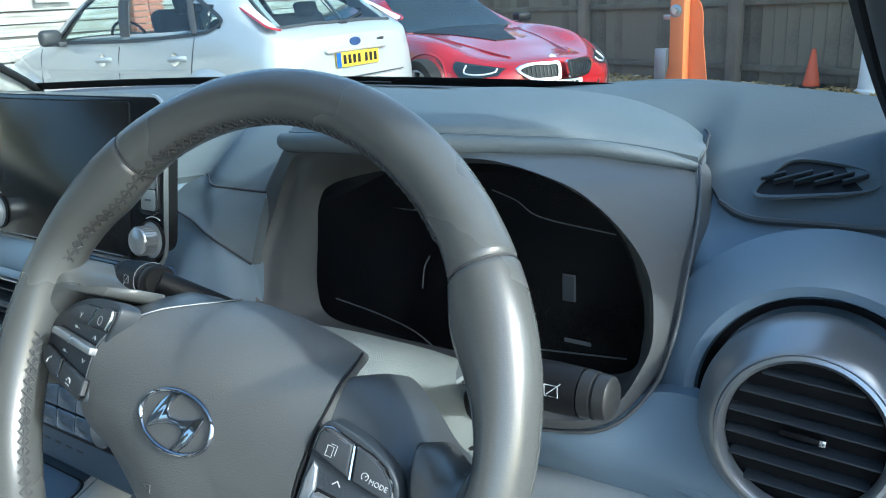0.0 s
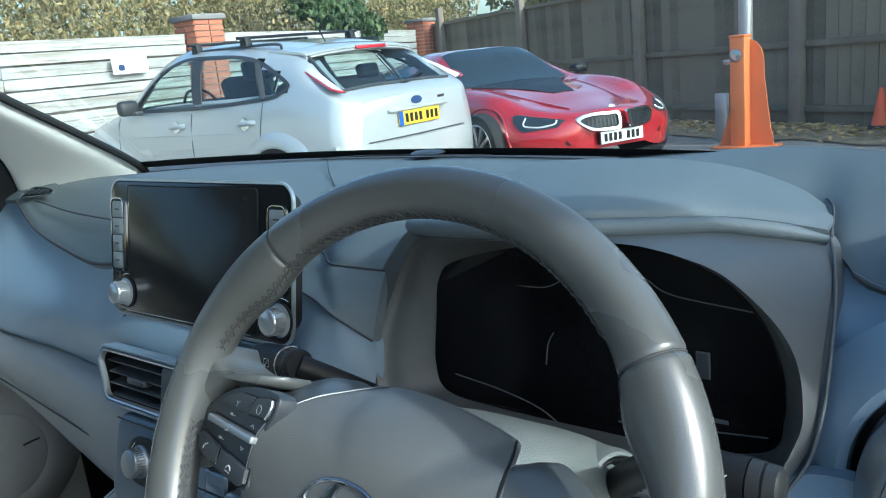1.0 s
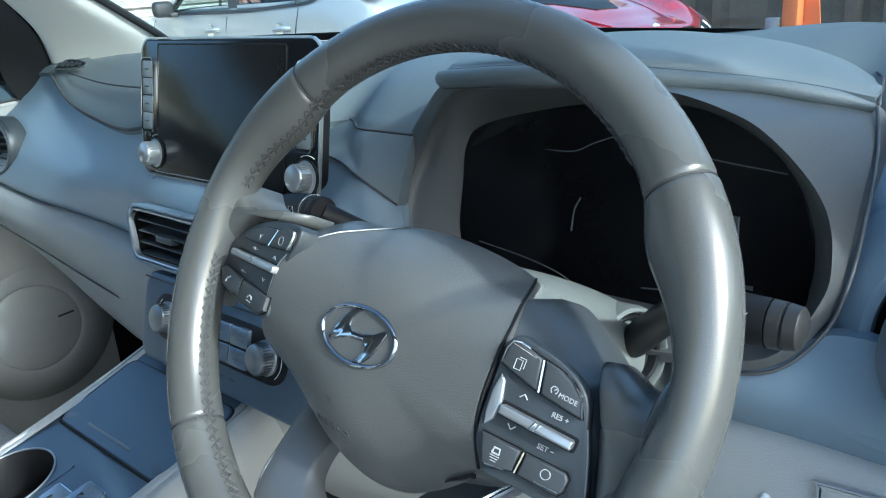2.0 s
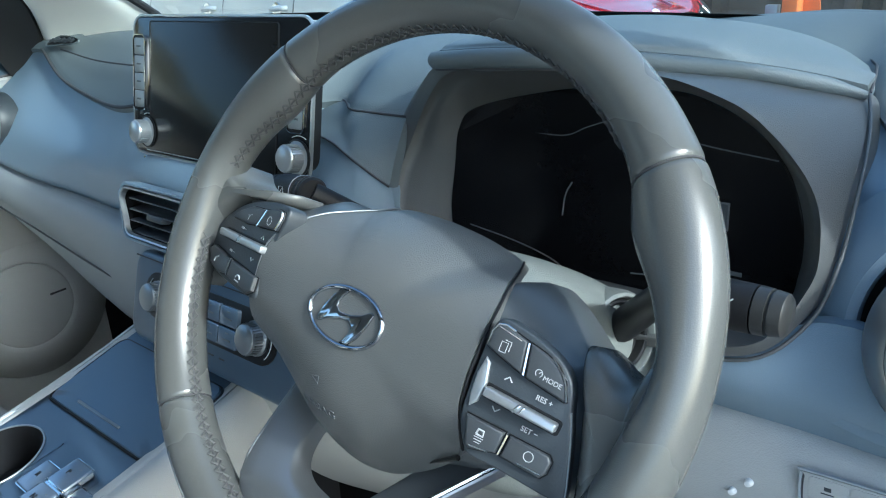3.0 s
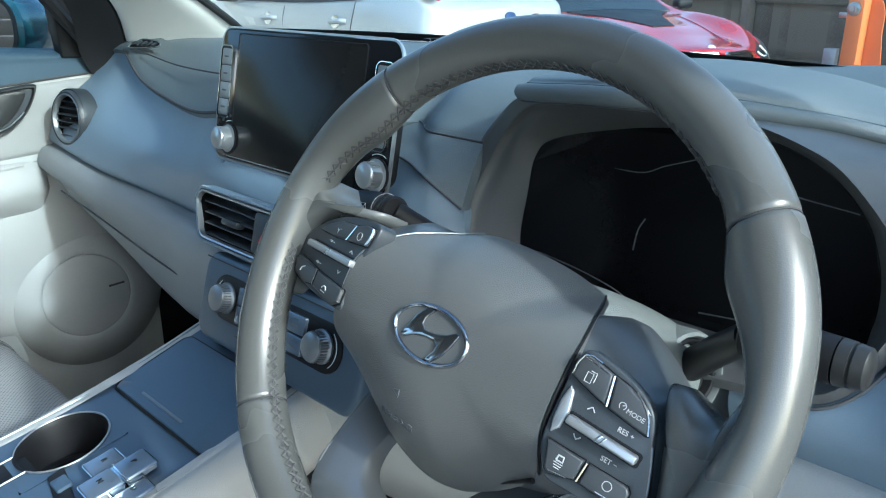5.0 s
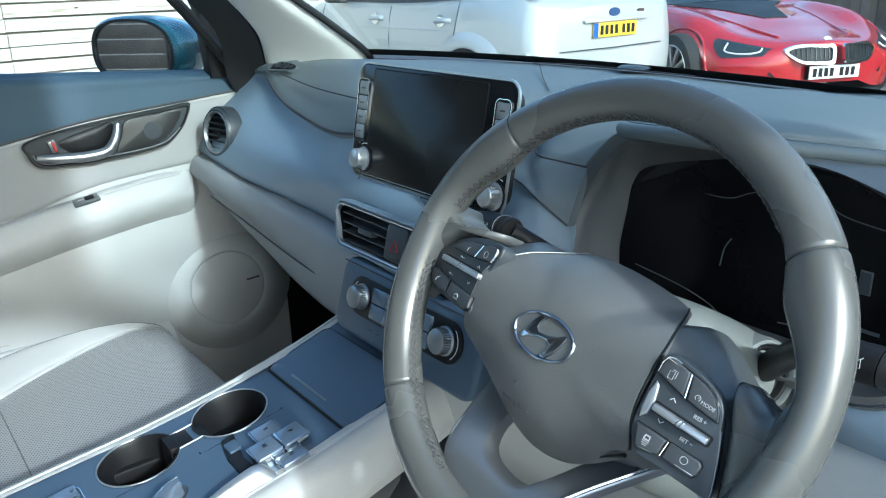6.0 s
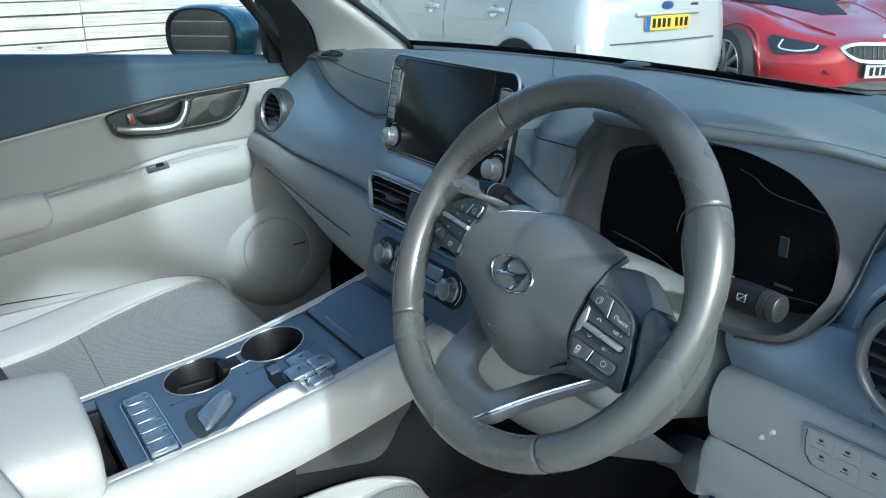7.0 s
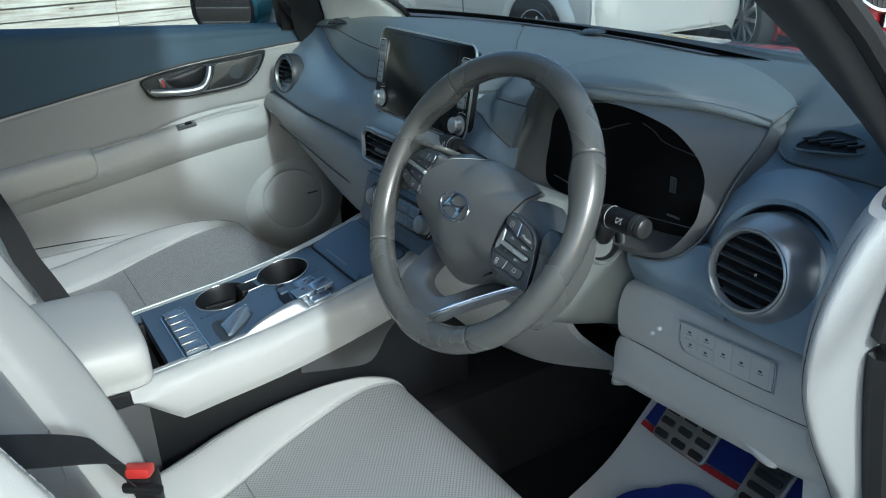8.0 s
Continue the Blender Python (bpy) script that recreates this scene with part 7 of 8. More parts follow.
M_ROOFBLUE = material("dark_gloss_roof", (0.03, 0.05, 0.09), 0.15, coat=1.0, bump=0.0)
M_REDLAMP = material("red_lamp", (0.45, 0.02, 0.03), 0.2, coat=1.0, bump=0.0)

ground = tagged(part("ground", grid([[Vector((x, y, -0.004)) for y in (-400, -60, -12, 0, 6, 14, 60, 400)] for x in (-400, -60, -14, -6, 0, 8, 60, 400)]), M_ASPHALT, smooth=False), "pale stony yard ground reaching to the horizon", "ground", kind="structure")
random.seed(4)
verge = tagged(part("gravel_verge", grid([[Vector((x, 10.55 - 0.45 * (x + 3.54) - d + 0.12 * random.uniform(-1, 1) * (d > 0.2), 0.012 + 0.03 * random.random() * (0.1 < d < 1.2))) for d in (0.0, 0.3, 0.6, 0.9, 1.25)] for x in [-9 + 0.25 * i for i in range(46)]]), M_GRAVEL), "strip of gravel and fallen leaves along the fence", "gravel", kind="stuff")
leaf_bm = bmesh.new()
for i in range(1400):
    x = random.uniform(-5.5, 2.2)
    p = Vector((x, 10.5 - 0.45 * (x + 3.54) - abs(random.gauss(0, 0.55)) - 0.05, 0.045))
    r = random.uniform(0.025, 0.06)
    m = Matrix.Translation(p) @ Euler((random.uniform(-0.5, 0.5), random.uniform(-0.5, 0.5), random.uniform(0, 6.3))).to_matrix().to_4x4()
    leaf_bm.faces.new([leaf_bm.verts.new(m @ Vector(q)) for q in ((r, 0, 0), (0, r * 0.5, 0.008), (-r, 0, 0), (0, -r * 0.5, 0.008))])
M_DEADLEAF = material("fallen_leaf", (0.40, 0.27, 0.10), 0.7, vary=0.4, patch=8, bump=0.0)
tagged(part("fallen_leaves", leaf_bm, M_DEADLEAF, smooth=False), "scattered dry brown leaves on the gravel", "leaves", kind="stuff")

# white boarded fence with two brick piers
A0, A1, A2 = Vector((-7.75, -6.0, 0)), Vector((-8.25, 5.95, 0)), Vector((-10.25, 13.1, 0))
white_fence = thing("fence_white", "weathered white painted fence of overlapping horizontal boards", "fence", kind="structure")
board_mesh = {}
random.seed(7)
def board_mesh_of(length):
    k = round(length, 2)
    if k not in board_mesh:
        bm = box(1, 1, 1, 0)
        me = bpy.data.meshes.new("board")
        for v in bm.verts:
            v.co = Vector((v.co.x * (k - 0.006), v.co.y * 0.022, v.co.z * 0.115))
        bm.to_mesh(me)
        bm.free()
        me.materials.append(M_BOARD)
        board_mesh[k] = me
    return board_mesh[k]
# brown-grey that paints the shadow lines between the white boards
M_GAPSHADE = material("fence_gap_shade", (0.16, 0.14, 0.115), 0.9, bump=0.3)
for a, b, n in ((A0, A1, 5), (A1 + Vector((0.0, 0.5, 0)), A2, 3)):
    d = (b - a)
    yaw = math.atan2(d.y, d.x)
    step = d.length / n
    c = (a + b) / 2
    # added sheet; its colour gives the gaps their shade
    part("gap_shade_sheet", box(d.length, 0.012, 1.80, 0.0, m=Matrix.Translation((c.x - 0.045, c.y, 0.93)) @ Euler((0, 0, yaw)).to_matrix().to_4x4()), M_GAPSHADE, white_fence)
    for i in range(n):
        mid = a + d * ((i + 0.5) / n)
        for j in range(14):
            ob = new("board", board_mesh_of(step))
            ob.parent = white_fence
            ob.matrix_basis = Matrix.Translation((mid.x + random.uniform(-0.012, 0.012), mid.y, 0.068 + j * 0.134 + random.uniform(-0.007, 0.007))) @ Euler((radians(12), 0, yaw + radians(random.uniform(-0.25, 0.25)))).to_matrix().to_4x4() @ pose(0, 0, 0, 0, random.uniform(-0.3, 0.3), 0)
    for i in range(n + 1):
        q = a + d * (i / n)
        part("post", box(0.09, 0.09, 1.84, 0.006, m=Matrix.Translation((q.x - 0.09, q.y, 0.92))), M_POST, white_fence)
def pier(at, label):
    p = thing("brick_pier", label, "pier", at=at, group="brick piers")
    part("core", box(0.40, 0.40, 2.02, 0.0, at=(0, 0, 1.01)), M_MORTAR, p)
    bm = box(1, 1, 1, 0.02, seg=1)
    for v in bm.verts:
        v.co = Vector((v.co.x * 0.209, v.co.y * 0.1025, v.co.z * 0.060))
    me = bpy.data.meshes.new("brick")
    bm.to_mesh(me)
    bm.free()
    me.materials.append(M_BRICK)
    for c in range(27):
        for k in range(4):
            for h in (-1, 1):
                ob = new("brick", me)
                ob.parent = p
                off = 0.1125 if (c + k) % 2 else 0.056
                ob.matrix_basis = pose(0, 0, 0.04 + c * 0.075, 0, 0, 90 * k) @ pose(h * 0.1125 + (0.0 if c % 2 else (0.05 if h < 0 else -0.05) * 0), -0.1745 - 0.002 * random.random(), 0, 0, 0, random.uniform(-0.6, 0.6))
    part("coping", box(0.52, 0.52, 0.07, 0.012, at=(0, 0, 2.055)), M_STONE, p)
    return p
pier((A1.x, A1.y + 0.25, 0), "red brick pier with grey coping at the white fence")
pier((A2.x - 0.05, A2.y + 0.3, 0), "red brick pier with grey coping where the fences meet")
sign = thing("notice_sign", "small white sign with a blue mark on the fence", "sign", m=facing((-8.10, 5.03, 1.53), (1, 0.04, 0)))
part("panel", plate(rrect(0.48, 0.20, 0.01), 0.006, 0.001), M_PLATEWHITE, sign)
part("mark", plate(rrect(0.08, 0.07, 0.02), 0.002, 0.0, z=0.006), M_BLUEBADGE, sign, m=pose(-0.12, -0.025, 0))

# dark close-boarded fence
dark_fence = thing("fence_dark", "dark brown close-boarded timber fence with paler posts", "fence", kind="structure")
F0, F1 = Vector((-10.1, 13.55, 0)), Vector((5.2, 6.66, 0))
fd = (F1 - F0)
fyaw = math.atan2(fd.y, fd.x)
fn = 104
plank = bpy.data.meshes.new("plank")
bm = box(0.150, 0.018, 1.95, 0.0)
bm.to_mesh(plank)
bm.free()
plank.materials.append(M_FENCE)
for i in range(fn):
    q = F0 + fd * ((i + 0.5) / fn)
    ob = new("plank", plank)
    ob.parent = dark_fence
    ob.matrix_basis = Matrix.Translation((q.x, q.y, 0.99 + random.uniform(-0.012, 0.012))) @ Euler((0, 0, fyaw + radians(5 + random.uniform(-1, 1)))).to_matrix().to_4x4()
q = F0 + fd * 0.5
# added sheet behind the planks, painting their gaps as deep shade
part("gap_shade_sheet", box(fd.length, 0.012, 1.9, 0.0, m=Matrix.Translation((q.x, q.y + 0.03, 0.97)) @ Euler((0, 0, fyaw)).to_matrix().to_4x4()), M_PLANKSHADE, dark_fence)
for z in (0.95, 1.92, 0.2):
    q = F0 + fd * 0.5
    part("rail", box(fd.length, 0.05, 0.07 if z < 1.9 else 0.045, 0.004, m=Matrix.Translation((q.x - 0.02, q.y - 0.045, z)) @ Euler((0, 0, fyaw)).to_matrix().to_4x4()), M_FENCE, dark_fence)
for x in (-9.62, -6.87, -4.12, -1.70, 0.85, 3.5):
    y = 10.59 - 0.45 * (x + 3.54)
    part("post", box(0.15, 0.12, 2.25, 0.008, m=Matrix.Translation((x - 0.03, y - 0.09, 1.12)) @ Euler((0, 0, fyaw)).to_matrix().to_4x4()), M_POST, dark_fence)

# hedge and bushes behind the white fence
def foliage(name, label, cat, spots, count, size, mat, seed):
    random.seed(seed)
    bm = bmesh.new()
    for i in range(count):
        c, r = random.choice(spots)
        v = Vector((random.gauss(0, 1), random.gauss(0, 1), random.gauss(0, 1)))
        v = v.normalized() * (random.random() ** 0.4)
        p = Vector(c) + Vector((v.x * r[0], v.y * r[1], v.z * r[2]))
        if p.z < 0.2:
            continue
        s = size * random.uniform(0.6, 1.5)
        m = Matrix.Translation(p) @ Euler((random.uniform(0, 6.3), random.uniform(0, 6.3), random.uniform(0, 6.3))).to_matrix().to_4x4()
        bm.faces.new([bm.verts.new(m @ Vector(q)) for q in ((s, 0, 0), (0, s * 0.5, s * 0.12), (-s, 0, 0), (0, -s * 0.5, s * 0.12))])
    me = bpy.data.meshes.new(name)
    bm.to_mesh(me)
    bm.free()
    me.materials.append(mat)
    return tagged(new(name, me), label, cat, kind="stuff")
def leaf_material(name, c0, c1, c2):
    m = bpy.data.materials.new(name)
    m.use_nodes = True
    nt = m.node_tree
    b = nt.nodes["Principled BSDF"]
    geo = nt.nodes.new("ShaderNodeNewGeometry")
    ramp = nt.nodes.new("ShaderNodeValToRGB")
    ramp.color_ramp.elements[0].color, ramp.color_ramp.elements[1].color = (*c0, 1), (*c2, 1)
    e = ramp.color_ramp.elements.new(0.55)
    e.color = (*c1, 1)
    nt.links.new(geo.outputs["Random Per Island"], ramp.inputs[0])
    nt.links.new(ramp.outputs[0], b.inputs["Base Color"])
    b.inputs["Roughness"].default_value = 0.6
    return m
M_HEDGE = leaf_material("autumn_hedge_leaf", (0.15, 0.15, 0.06), (0.25, 0.20, 0.085), (0.40, 0.31, 0.13))
M_GREEN = leaf_material("green_bush_leaf", (0.04, 0.08, 0.025), (0.07, 0.12, 0.04), (0.15, 0.18, 0.07))
random.seed(11)
spots = []
for i in range(60):
    f = i / 59
    y = -8 + 25 * f
    x = -9.7 - 0.05 * (y + 6) - (0.30 * max(0, y - 6)) * 0.55
    spots.append(((x + random.uniform(-0.7, 0.7), y, random.uniform(1.0, 2.9)), (1.0, 1.0, 0.9)))
foliage("hedge", "tall yellowing autumn hedge behind the white fence", "hedge", spots, 90000, 0.038, M_HEDGE, 21)
spots = [((-12.5 + random.uniform(-1, 1) - 0.2 * i, -6 + 1.3 * i, random.uniform(3.0, 4.4)), (1.2, 1.3, 1.3)) for i in range(24)]
foliage("scrub", "rough autumn scrub on the bank beyond the hedge", "scrub", spots, 32000, 0.075, M_HEDGE, 22)
foliage("bush", "dark green bush hanging over the white fence", "bush", [((-9.65, 10.3, 2.15), (0.35, 0.75, 0.32)), ((-9.5, 10.9, 1.9), (0.25, 0.35, 0.25)), ((-9.7, 9.6, 2.35), (0.3, 0.5, 0.25))], 3000, 0.06, M_GREEN, 23)
spots = [((-10 + 1.6 * i + random.uniform(-0.5, 0.5), 16.5 - 0.5 * i + random.uniform(-0.5, 0.5), random.uniform(1.6, 3.0)), (1.3, 1.1, 1.0)) for i in range(10)]
foliage("bank_grass", "long dry grass and scrub behind the dark fence", "scrub", spots, 11000, 0.10, M_HEDGE, 24)

# orange barrier post
barrier = thing("barrier_post", "orange steel barrier post with a side plate and pivot", "barrier", m=Matrix.Translation((-1.88, 8.03, 0)) @ Matrix.Rotation(radians(-8), 4, "Z"))
part("upright", box(0.155, 0.16, 1.12, 0.008, at=(0, 0, 0.56)), M_ORANGE, barrier)
part("cap", box(0.17, 0.175, 0.025, 0.008, at=(0, 0, 1.13)), M_ORANGE, barrier)
gus = plate([(0.0, 0.0), (0.24, 0.0), (0.235, 0.12), (0.215, 0.18), (0.15, 0.70), (0.145, 0.90), (0.12, 0.99), (0.07, 1.06), (0.0, 1.09)], 0.02, 0.004)
part("side_plate", gus, M_ORANGE, barrier, m=Matrix(((1, 0, 0, 0.07), (0, 0, 1, 0.055), (0, 1, 0, 0.0), (0, 0, 0, 1))))
part("foot_plate", box(0.62, 0.34, 0.02, 0.004, at=(0.06, 0, 0.01)), M_ORANGE, barrier)
part("foot_flare", plate([(0.0, 0.0), (0.16, 0.0), (0.02, 0.42), (0.0, 0.42)], 0.02, 0.004), M_ORANGE, barrier, m=Matrix(((-1, 0, 0, -0.07), (0, 0, 1, -0.02), (0, 1, 0, 0.0), (0, 0, 0, 1))))
part("pivot", lathe([(0.065, 0.0), (0.065, 0.02), (0.05, 0.03), (0.03, 0.03), (0.028, 0.05), (0.0, 0.05)], 24), M_STEEL, barrier, m=Matrix(((1, 0, 0, -0.01), (0, 0, -1, -0.08), (0, 1, 0, 0.94), (0, 0, 0, 1))))
part("bracket", box(0.10, 0.03, 0.05, 0.004, at=(-0.11, -0.05, 0.88)), M_STEEL, barrier)
pole = tagged(part("lamp_pole", lathe([(0.075, 0.0), (0.072, 0.3), (0.068, 4.0), (0.0, 4.0)], 20), M_POLE, m=Matrix.Translation((-1.917, 8.34, 0))), "grey galvanised pole behind the barrier post", "pole")
stub = tagged(part("grey_cabinet", box(0.13, 0.10, 0.52, 0.006, at=(-2.26, 8.6, 0.26)), M_POLE), "small pale grey box beside the barrier post", "box")
def cone(at, h, label):
    c = thing("traffic_cone", label, "cone", at=at, group="traffic cones")
    part("base", box(0.30 * h / 0.5, 0.30 * h / 0.5, 0.03, 0.008, at=(0, 0, 0.015)), M_RUBBER, c)
    part("body", lathe([(0.11 * h / 0.5, 0.03), (0.075 * h / 0.5, h * 0.42), (0.028 * h / 0.5, h * 0.96), (0.02, h), (0.0, h)], 24), M_ORANGE2, c)
    part("band", lathe([(0.0765 * h / 0.5, h * 0.42), (0.055 * h / 0.5, h * 0.64)], 24), M_ORANGE2, c)
    return c
cone((-0.76, 9.1, 0.03), 0.42, "small orange traffic cone on the gravel by the fence")
tagged(part("plastic_bollard", lathe([(0.13, 0.0), (0.13, 0.06), (0.10, 0.08), (0.085, 0.75), (0.06, 0.82), (0.0, 0.83)], 24), M_PLATEWHITE, m=Matrix.Translation((-0.17, 8.75, 0.0))), "white plastic bollard standing by the fence", "bollard")

# ---- parked cars ----
def hull_rows(secs, n=70):
    """Fine cross-sections of a car body, from the rear to the nose."""
    ctrl = []
    for st, p in secs:
        ctrl.append([Vector((st, w, z)) for z, w in p] + [Vector((st, 0, p[-1][0] + (0.035 if p[-1][0] > 1.2 else 0.02)))] + [Vector((st, -w, z)) for z, w in p[::-1]])
    fine = [catmull(r, 40) for r in ctrl]
    cols = [catmull([r[j] for r in fine], n) for j in range(len(fine[0]))]
    return [[cols[j][i] for j in range(len(cols))] for i in range(n + 1)]
HULLS = {}
def rows_of(secs):
    if id(secs) not in HULLS:
        HULLS[id(secs)] = hull_rows(secs)
    return HULLS[id(secs)]
def bracket(secs, st):
    rows = rows_of(secs)
    for a, b in zip(rows, rows[1:]):
        if st <= b[0].x:
            return a, b, max(0.0, (st - a[0].x) / max(1e-6, b[0].x - a[0].x))
    return rows[-2], rows[-1], 1.0
def half_width(secs, st, z):
    a, b, f = bracket(secs, st)
    out = []
    for r in (a, b):
        best = 0.0
        for p, q in zip(r[:20], r[1:21]):
            lo, hi = min(p.z, q.z), max(p.z, q.z)
            if lo <= z <= hi:
                best = max(best, p.y + (q.y - p.y) * (z - p.z) / (q.z - p.z) if q.z != p.z else p.y)
        out.append(best if best else (r[0].y if z < r[0].z else 0.0))
    return out[0] + (out[1] - out[0]) * f
def hull_top(secs, st, y):
    a, b, f = bracket(secs, st)
    out = []
    for r in (a, b):
        best = 0.0
        for p, q in zip(r[:20], r[1:21]):
            lo, hi = min(p.y, q.y), max(p.y, q.y)
            if lo <= abs(y) <= hi:
                best = max(best, p.z + (q.z - p.z) * (abs(y) - p.y) / (q.y - p.y) if q.y != p.y else p.z)
        out.append(best)
    return out[0] + (out[1] - out[0]) * f
def car_hull(secs, n=70):
    return grid(rows_of(secs), cap=True)
def on_hull(secs, stations, lift, thick=0.02):
    """A panel laid on the upper side of a body: (station, half width) pairs."""
    return shell([[(st, y * hw, hull_top(secs, st, y * hw) + lift) for y in (-1, -0.8, -0.4, 0, 0.4, 0.8, 1)] for st, hw in stations], (0, 0, -thick), 20, 18)
def side_panel(secs, pts, sgn, out, mat, name, parent, n=36, smooth_it=True, label=""):
    o = smooth_outline(pts, n) if smooth_it else pts
    bm = bmesh.new()
    top = [bm.verts.new((s, sgn * (half_width(secs, s, z) + out), z)) for s, z in o]
    low = [bm.verts.new((s, sgn * (half_width(secs, s, z) + out - 0.02), z)) for s, z in o]
    bm.faces.new(top)
    for i in range(len(o)):
        j = (i + 1) % len(o)
        bm.faces.new((top[i], top[j], low[j], low[i]))
    ob = part(name, bm, mat, parent, label, smooth=False)
    if mat is M_TINT and max(ob.data.polygons, key=lambda q: q.area).normal.y < 0:
        ob.data.flip_normals()
    return ob
def patch(pts, mat, name, parent, thick=(0, 0, -0.02), label=""):
    """A four-sided curved panel from rows of points."""
    return part(name, shell(pts, thick, 10, 14), mat, parent, label)
def road_wheel(x, y, r, sgn, parent, spokes, mat=None):
    w = part("wheel", lathe([(0.0, -0.10), (r * 0.97, -0.10), (r, -0.07), (r, 0.07), (r * 0.96, 0.10), (r * 0.72, 0.10), (r * 0.70, 0.06), (r * 0.2, 0.05), (0.0, 0.05)], 36), M_TYRE, parent, "black tyre on an alloy rim", m=Matrix(((1, 0, 0, x), (0, 0, sgn, y), (0, -sgn, 0, r), (0, 0, 0, 1))))
    part("rim", lathe([(r * 0.66, 0.088), (r * 0.70, 0.104), (r * 0.72, 0.10)], 36), mat or M_ALLOY, w)
    for k in range(spokes):
        part("spoke", box(r * 0.62, r * 0.11, 0.03, 0.008, m=pose(0, 0, 0, 0, 0, 360 * k / spokes) @ pose(r * 0.37, 0, 0.085, 0, 4, 0)), mat or M_ALLOY, w)
    part("hub", lathe([(0.0, 0.112), (r * 0.13, 0.110), (r * 0.15, 0.08)], 20), mat or M_ALLOY, w)
    return w

FORD = [(0.00, [(0.34, 0.60), (0.52, 0.70), (0.84, 0.64), (0.965, 0.56)]),
        (0.05, [(0.28, 0.74), (0.54, 0.81), (0.88, 0.76), (1.00, 0.64)]),
        (0.12, [(0.25, 0.82), (0.56, 0.87), (0.93, 0.82), (1.035, 0.70)]),
        (0.20, [(0.24, 0.85), (0.57, 0.89), (0.97, 0.84), (1.075, 0.71)]),
        (0.36, [(0.24, 0.87), (0.58, 0.905), (1.00, 0.855), (1.19, 0.68)]),
        (0.54, [(0.24, 0.88), (0.58, 0.912), (1.01, 0.865), (1.325, 0.64)]),
        (0.75, [(0.23, 0.88), (0.58, 0.918), (1.00, 0.87), (1.395, 0.615)]),
        (1.20, [(0.22, 0.88), (0.58, 0.92), (0.98, 0.88), (1.462, 0.61)]),
        (1.90, [(0.22, 0.88), (0.58, 0.92), (0.97, 0.88), (1.495, 0.61)]),
        (2.25, [(0.22, 0.88), (0.58, 0.92), (0.965, 0.88), (1.478, 0.61)]),
        (2.55, [(0.22, 0.88), (0.58, 0.92), (0.96, 0.88), (1.37, 0.635)]),
        (2.85, [(0.22, 0.88), (0.58, 0.92), (0.95, 0.88), (1.165, 0.675)]),
        (3.10, [(0.22, 0.88), (0.58, 0.92), (0.94, 0.875), (1.01, 0.70)]),
        (3.45, [(0.22, 0.87), (0.56, 0.91), (0.87, 0.85), (0.93, 0.68)]),
        (3.80, [(0.22, 0.84), (0.52, 0.87), (0.77, 0.80), (0.82, 0.62)]),
        (4.02, [(0.24, 0.72), (0.48, 0.76), (0.66, 0.70), (0.70, 0.55)]),
        (4.10, [(0.30, 0.56), (0.46, 0.60), (0.58, 0.56), (0.60, 0.45)])]
DLO = [(0.556, 1.146), (0.74, 1.25), (0.985, 1.355), (1.30, 1.42), (1.776, 1.452), (2.05, 1.452), (2.27, 1.405), (2.45, 1.31), (2.62, 1.175), (2.74, 1.06), (2.70, 1.025), (2.52, 1.014), (2.3, 1.012), (2.05, 1.01), (1.8, 1.009), (1.55, 1.012), (1.30, 1.02), (1.05, 1.032), (0.80, 1.045), (0.65, 1.075)]
def inside(poly, x, y):
    c = False
    for (x0, y0), (x1, y1) in zip(poly, poly[1:] + poly[:1]):
        if (y0 > y) != (y1 > y) and x < (x1 - x0) * (y - y0) / (y1 - y0) + x0:
            c = not c
    return c
def inset(o, d):
    """The outline moved inwards by d (the outline runs clockwise)."""
    out = []
    n = len(o)
    for i in range(n):
        ax, ay = o[(i + 1) % n][0] - o[i - 1][0], o[(i + 1) % n][1] - o[i - 1][1]
        l = math.hypot(ax, ay) or 1.0
        out.append((o[i][0] + d * ay / l, o[i][1] - d * ax / l))
    return out
def side_band(secs, outer, inner, sgn, out, mat, name, parent):
    """A closed frame on the side of a body."""
    bm = bmesh.new()
    def at(s, z, o):
        return bm.verts.new((s, sgn * (half_width(secs, s, z) + o), z))
    a = [at(s, z, out) for s, z in outer]
    b = [at(s, z, out) for s, z in inner]
    c = [at(s, z, out - 0.025) for s, z in inner]
    n = len(a)
    for i in range(n):
        j = (i + 1) % n
        bm.faces.new((a[i], a[j], b[j], b[i]))
        bm.faces.new((b[i], b[j], c[j], c[i]))
    return part(name, bm, mat, parent, smooth=False)
hatch = thing("hatchback_car", "silver five-door hatchback with a roof rack, parked by the fence", "car", m=Matrix.Translation((-3.42, 4.66, 0)) @ Matrix.Rotation(radians(180), 4, "Z"))
HULLS[id(FORD)] = hull_rows(FORD, 150)
hull = car_hull(FORD)
dlo = smooth_outline(DLO, 64)
cut = inset(dlo, 0.012)
gone = []
for f in hull.faces:
    c = f.calc_center_median()
    if len(f.verts) == 4 and c.z > 1.0 and ((abs(c.y) > 0.5 and c.z > 1.035 and inside(cut, c.x, c.z)) or (0.185 < c.x < 0.53 and abs(c.y) < 0.60) or (2.36 < c.x < 3.02 and abs(c.y) < 0.57)):
        gone.append(f)
bmesh.ops.delete(hull, geom=gone, context="FACES")
part("body", hull, M_SILVERPAINT, hatch, "silver painted body")
part("lining", box(2.7, 1.62, 0.68, 0.1, at=(1.55, 0, 0.66)), M_BLACK, hatch, "dark cabin lining")
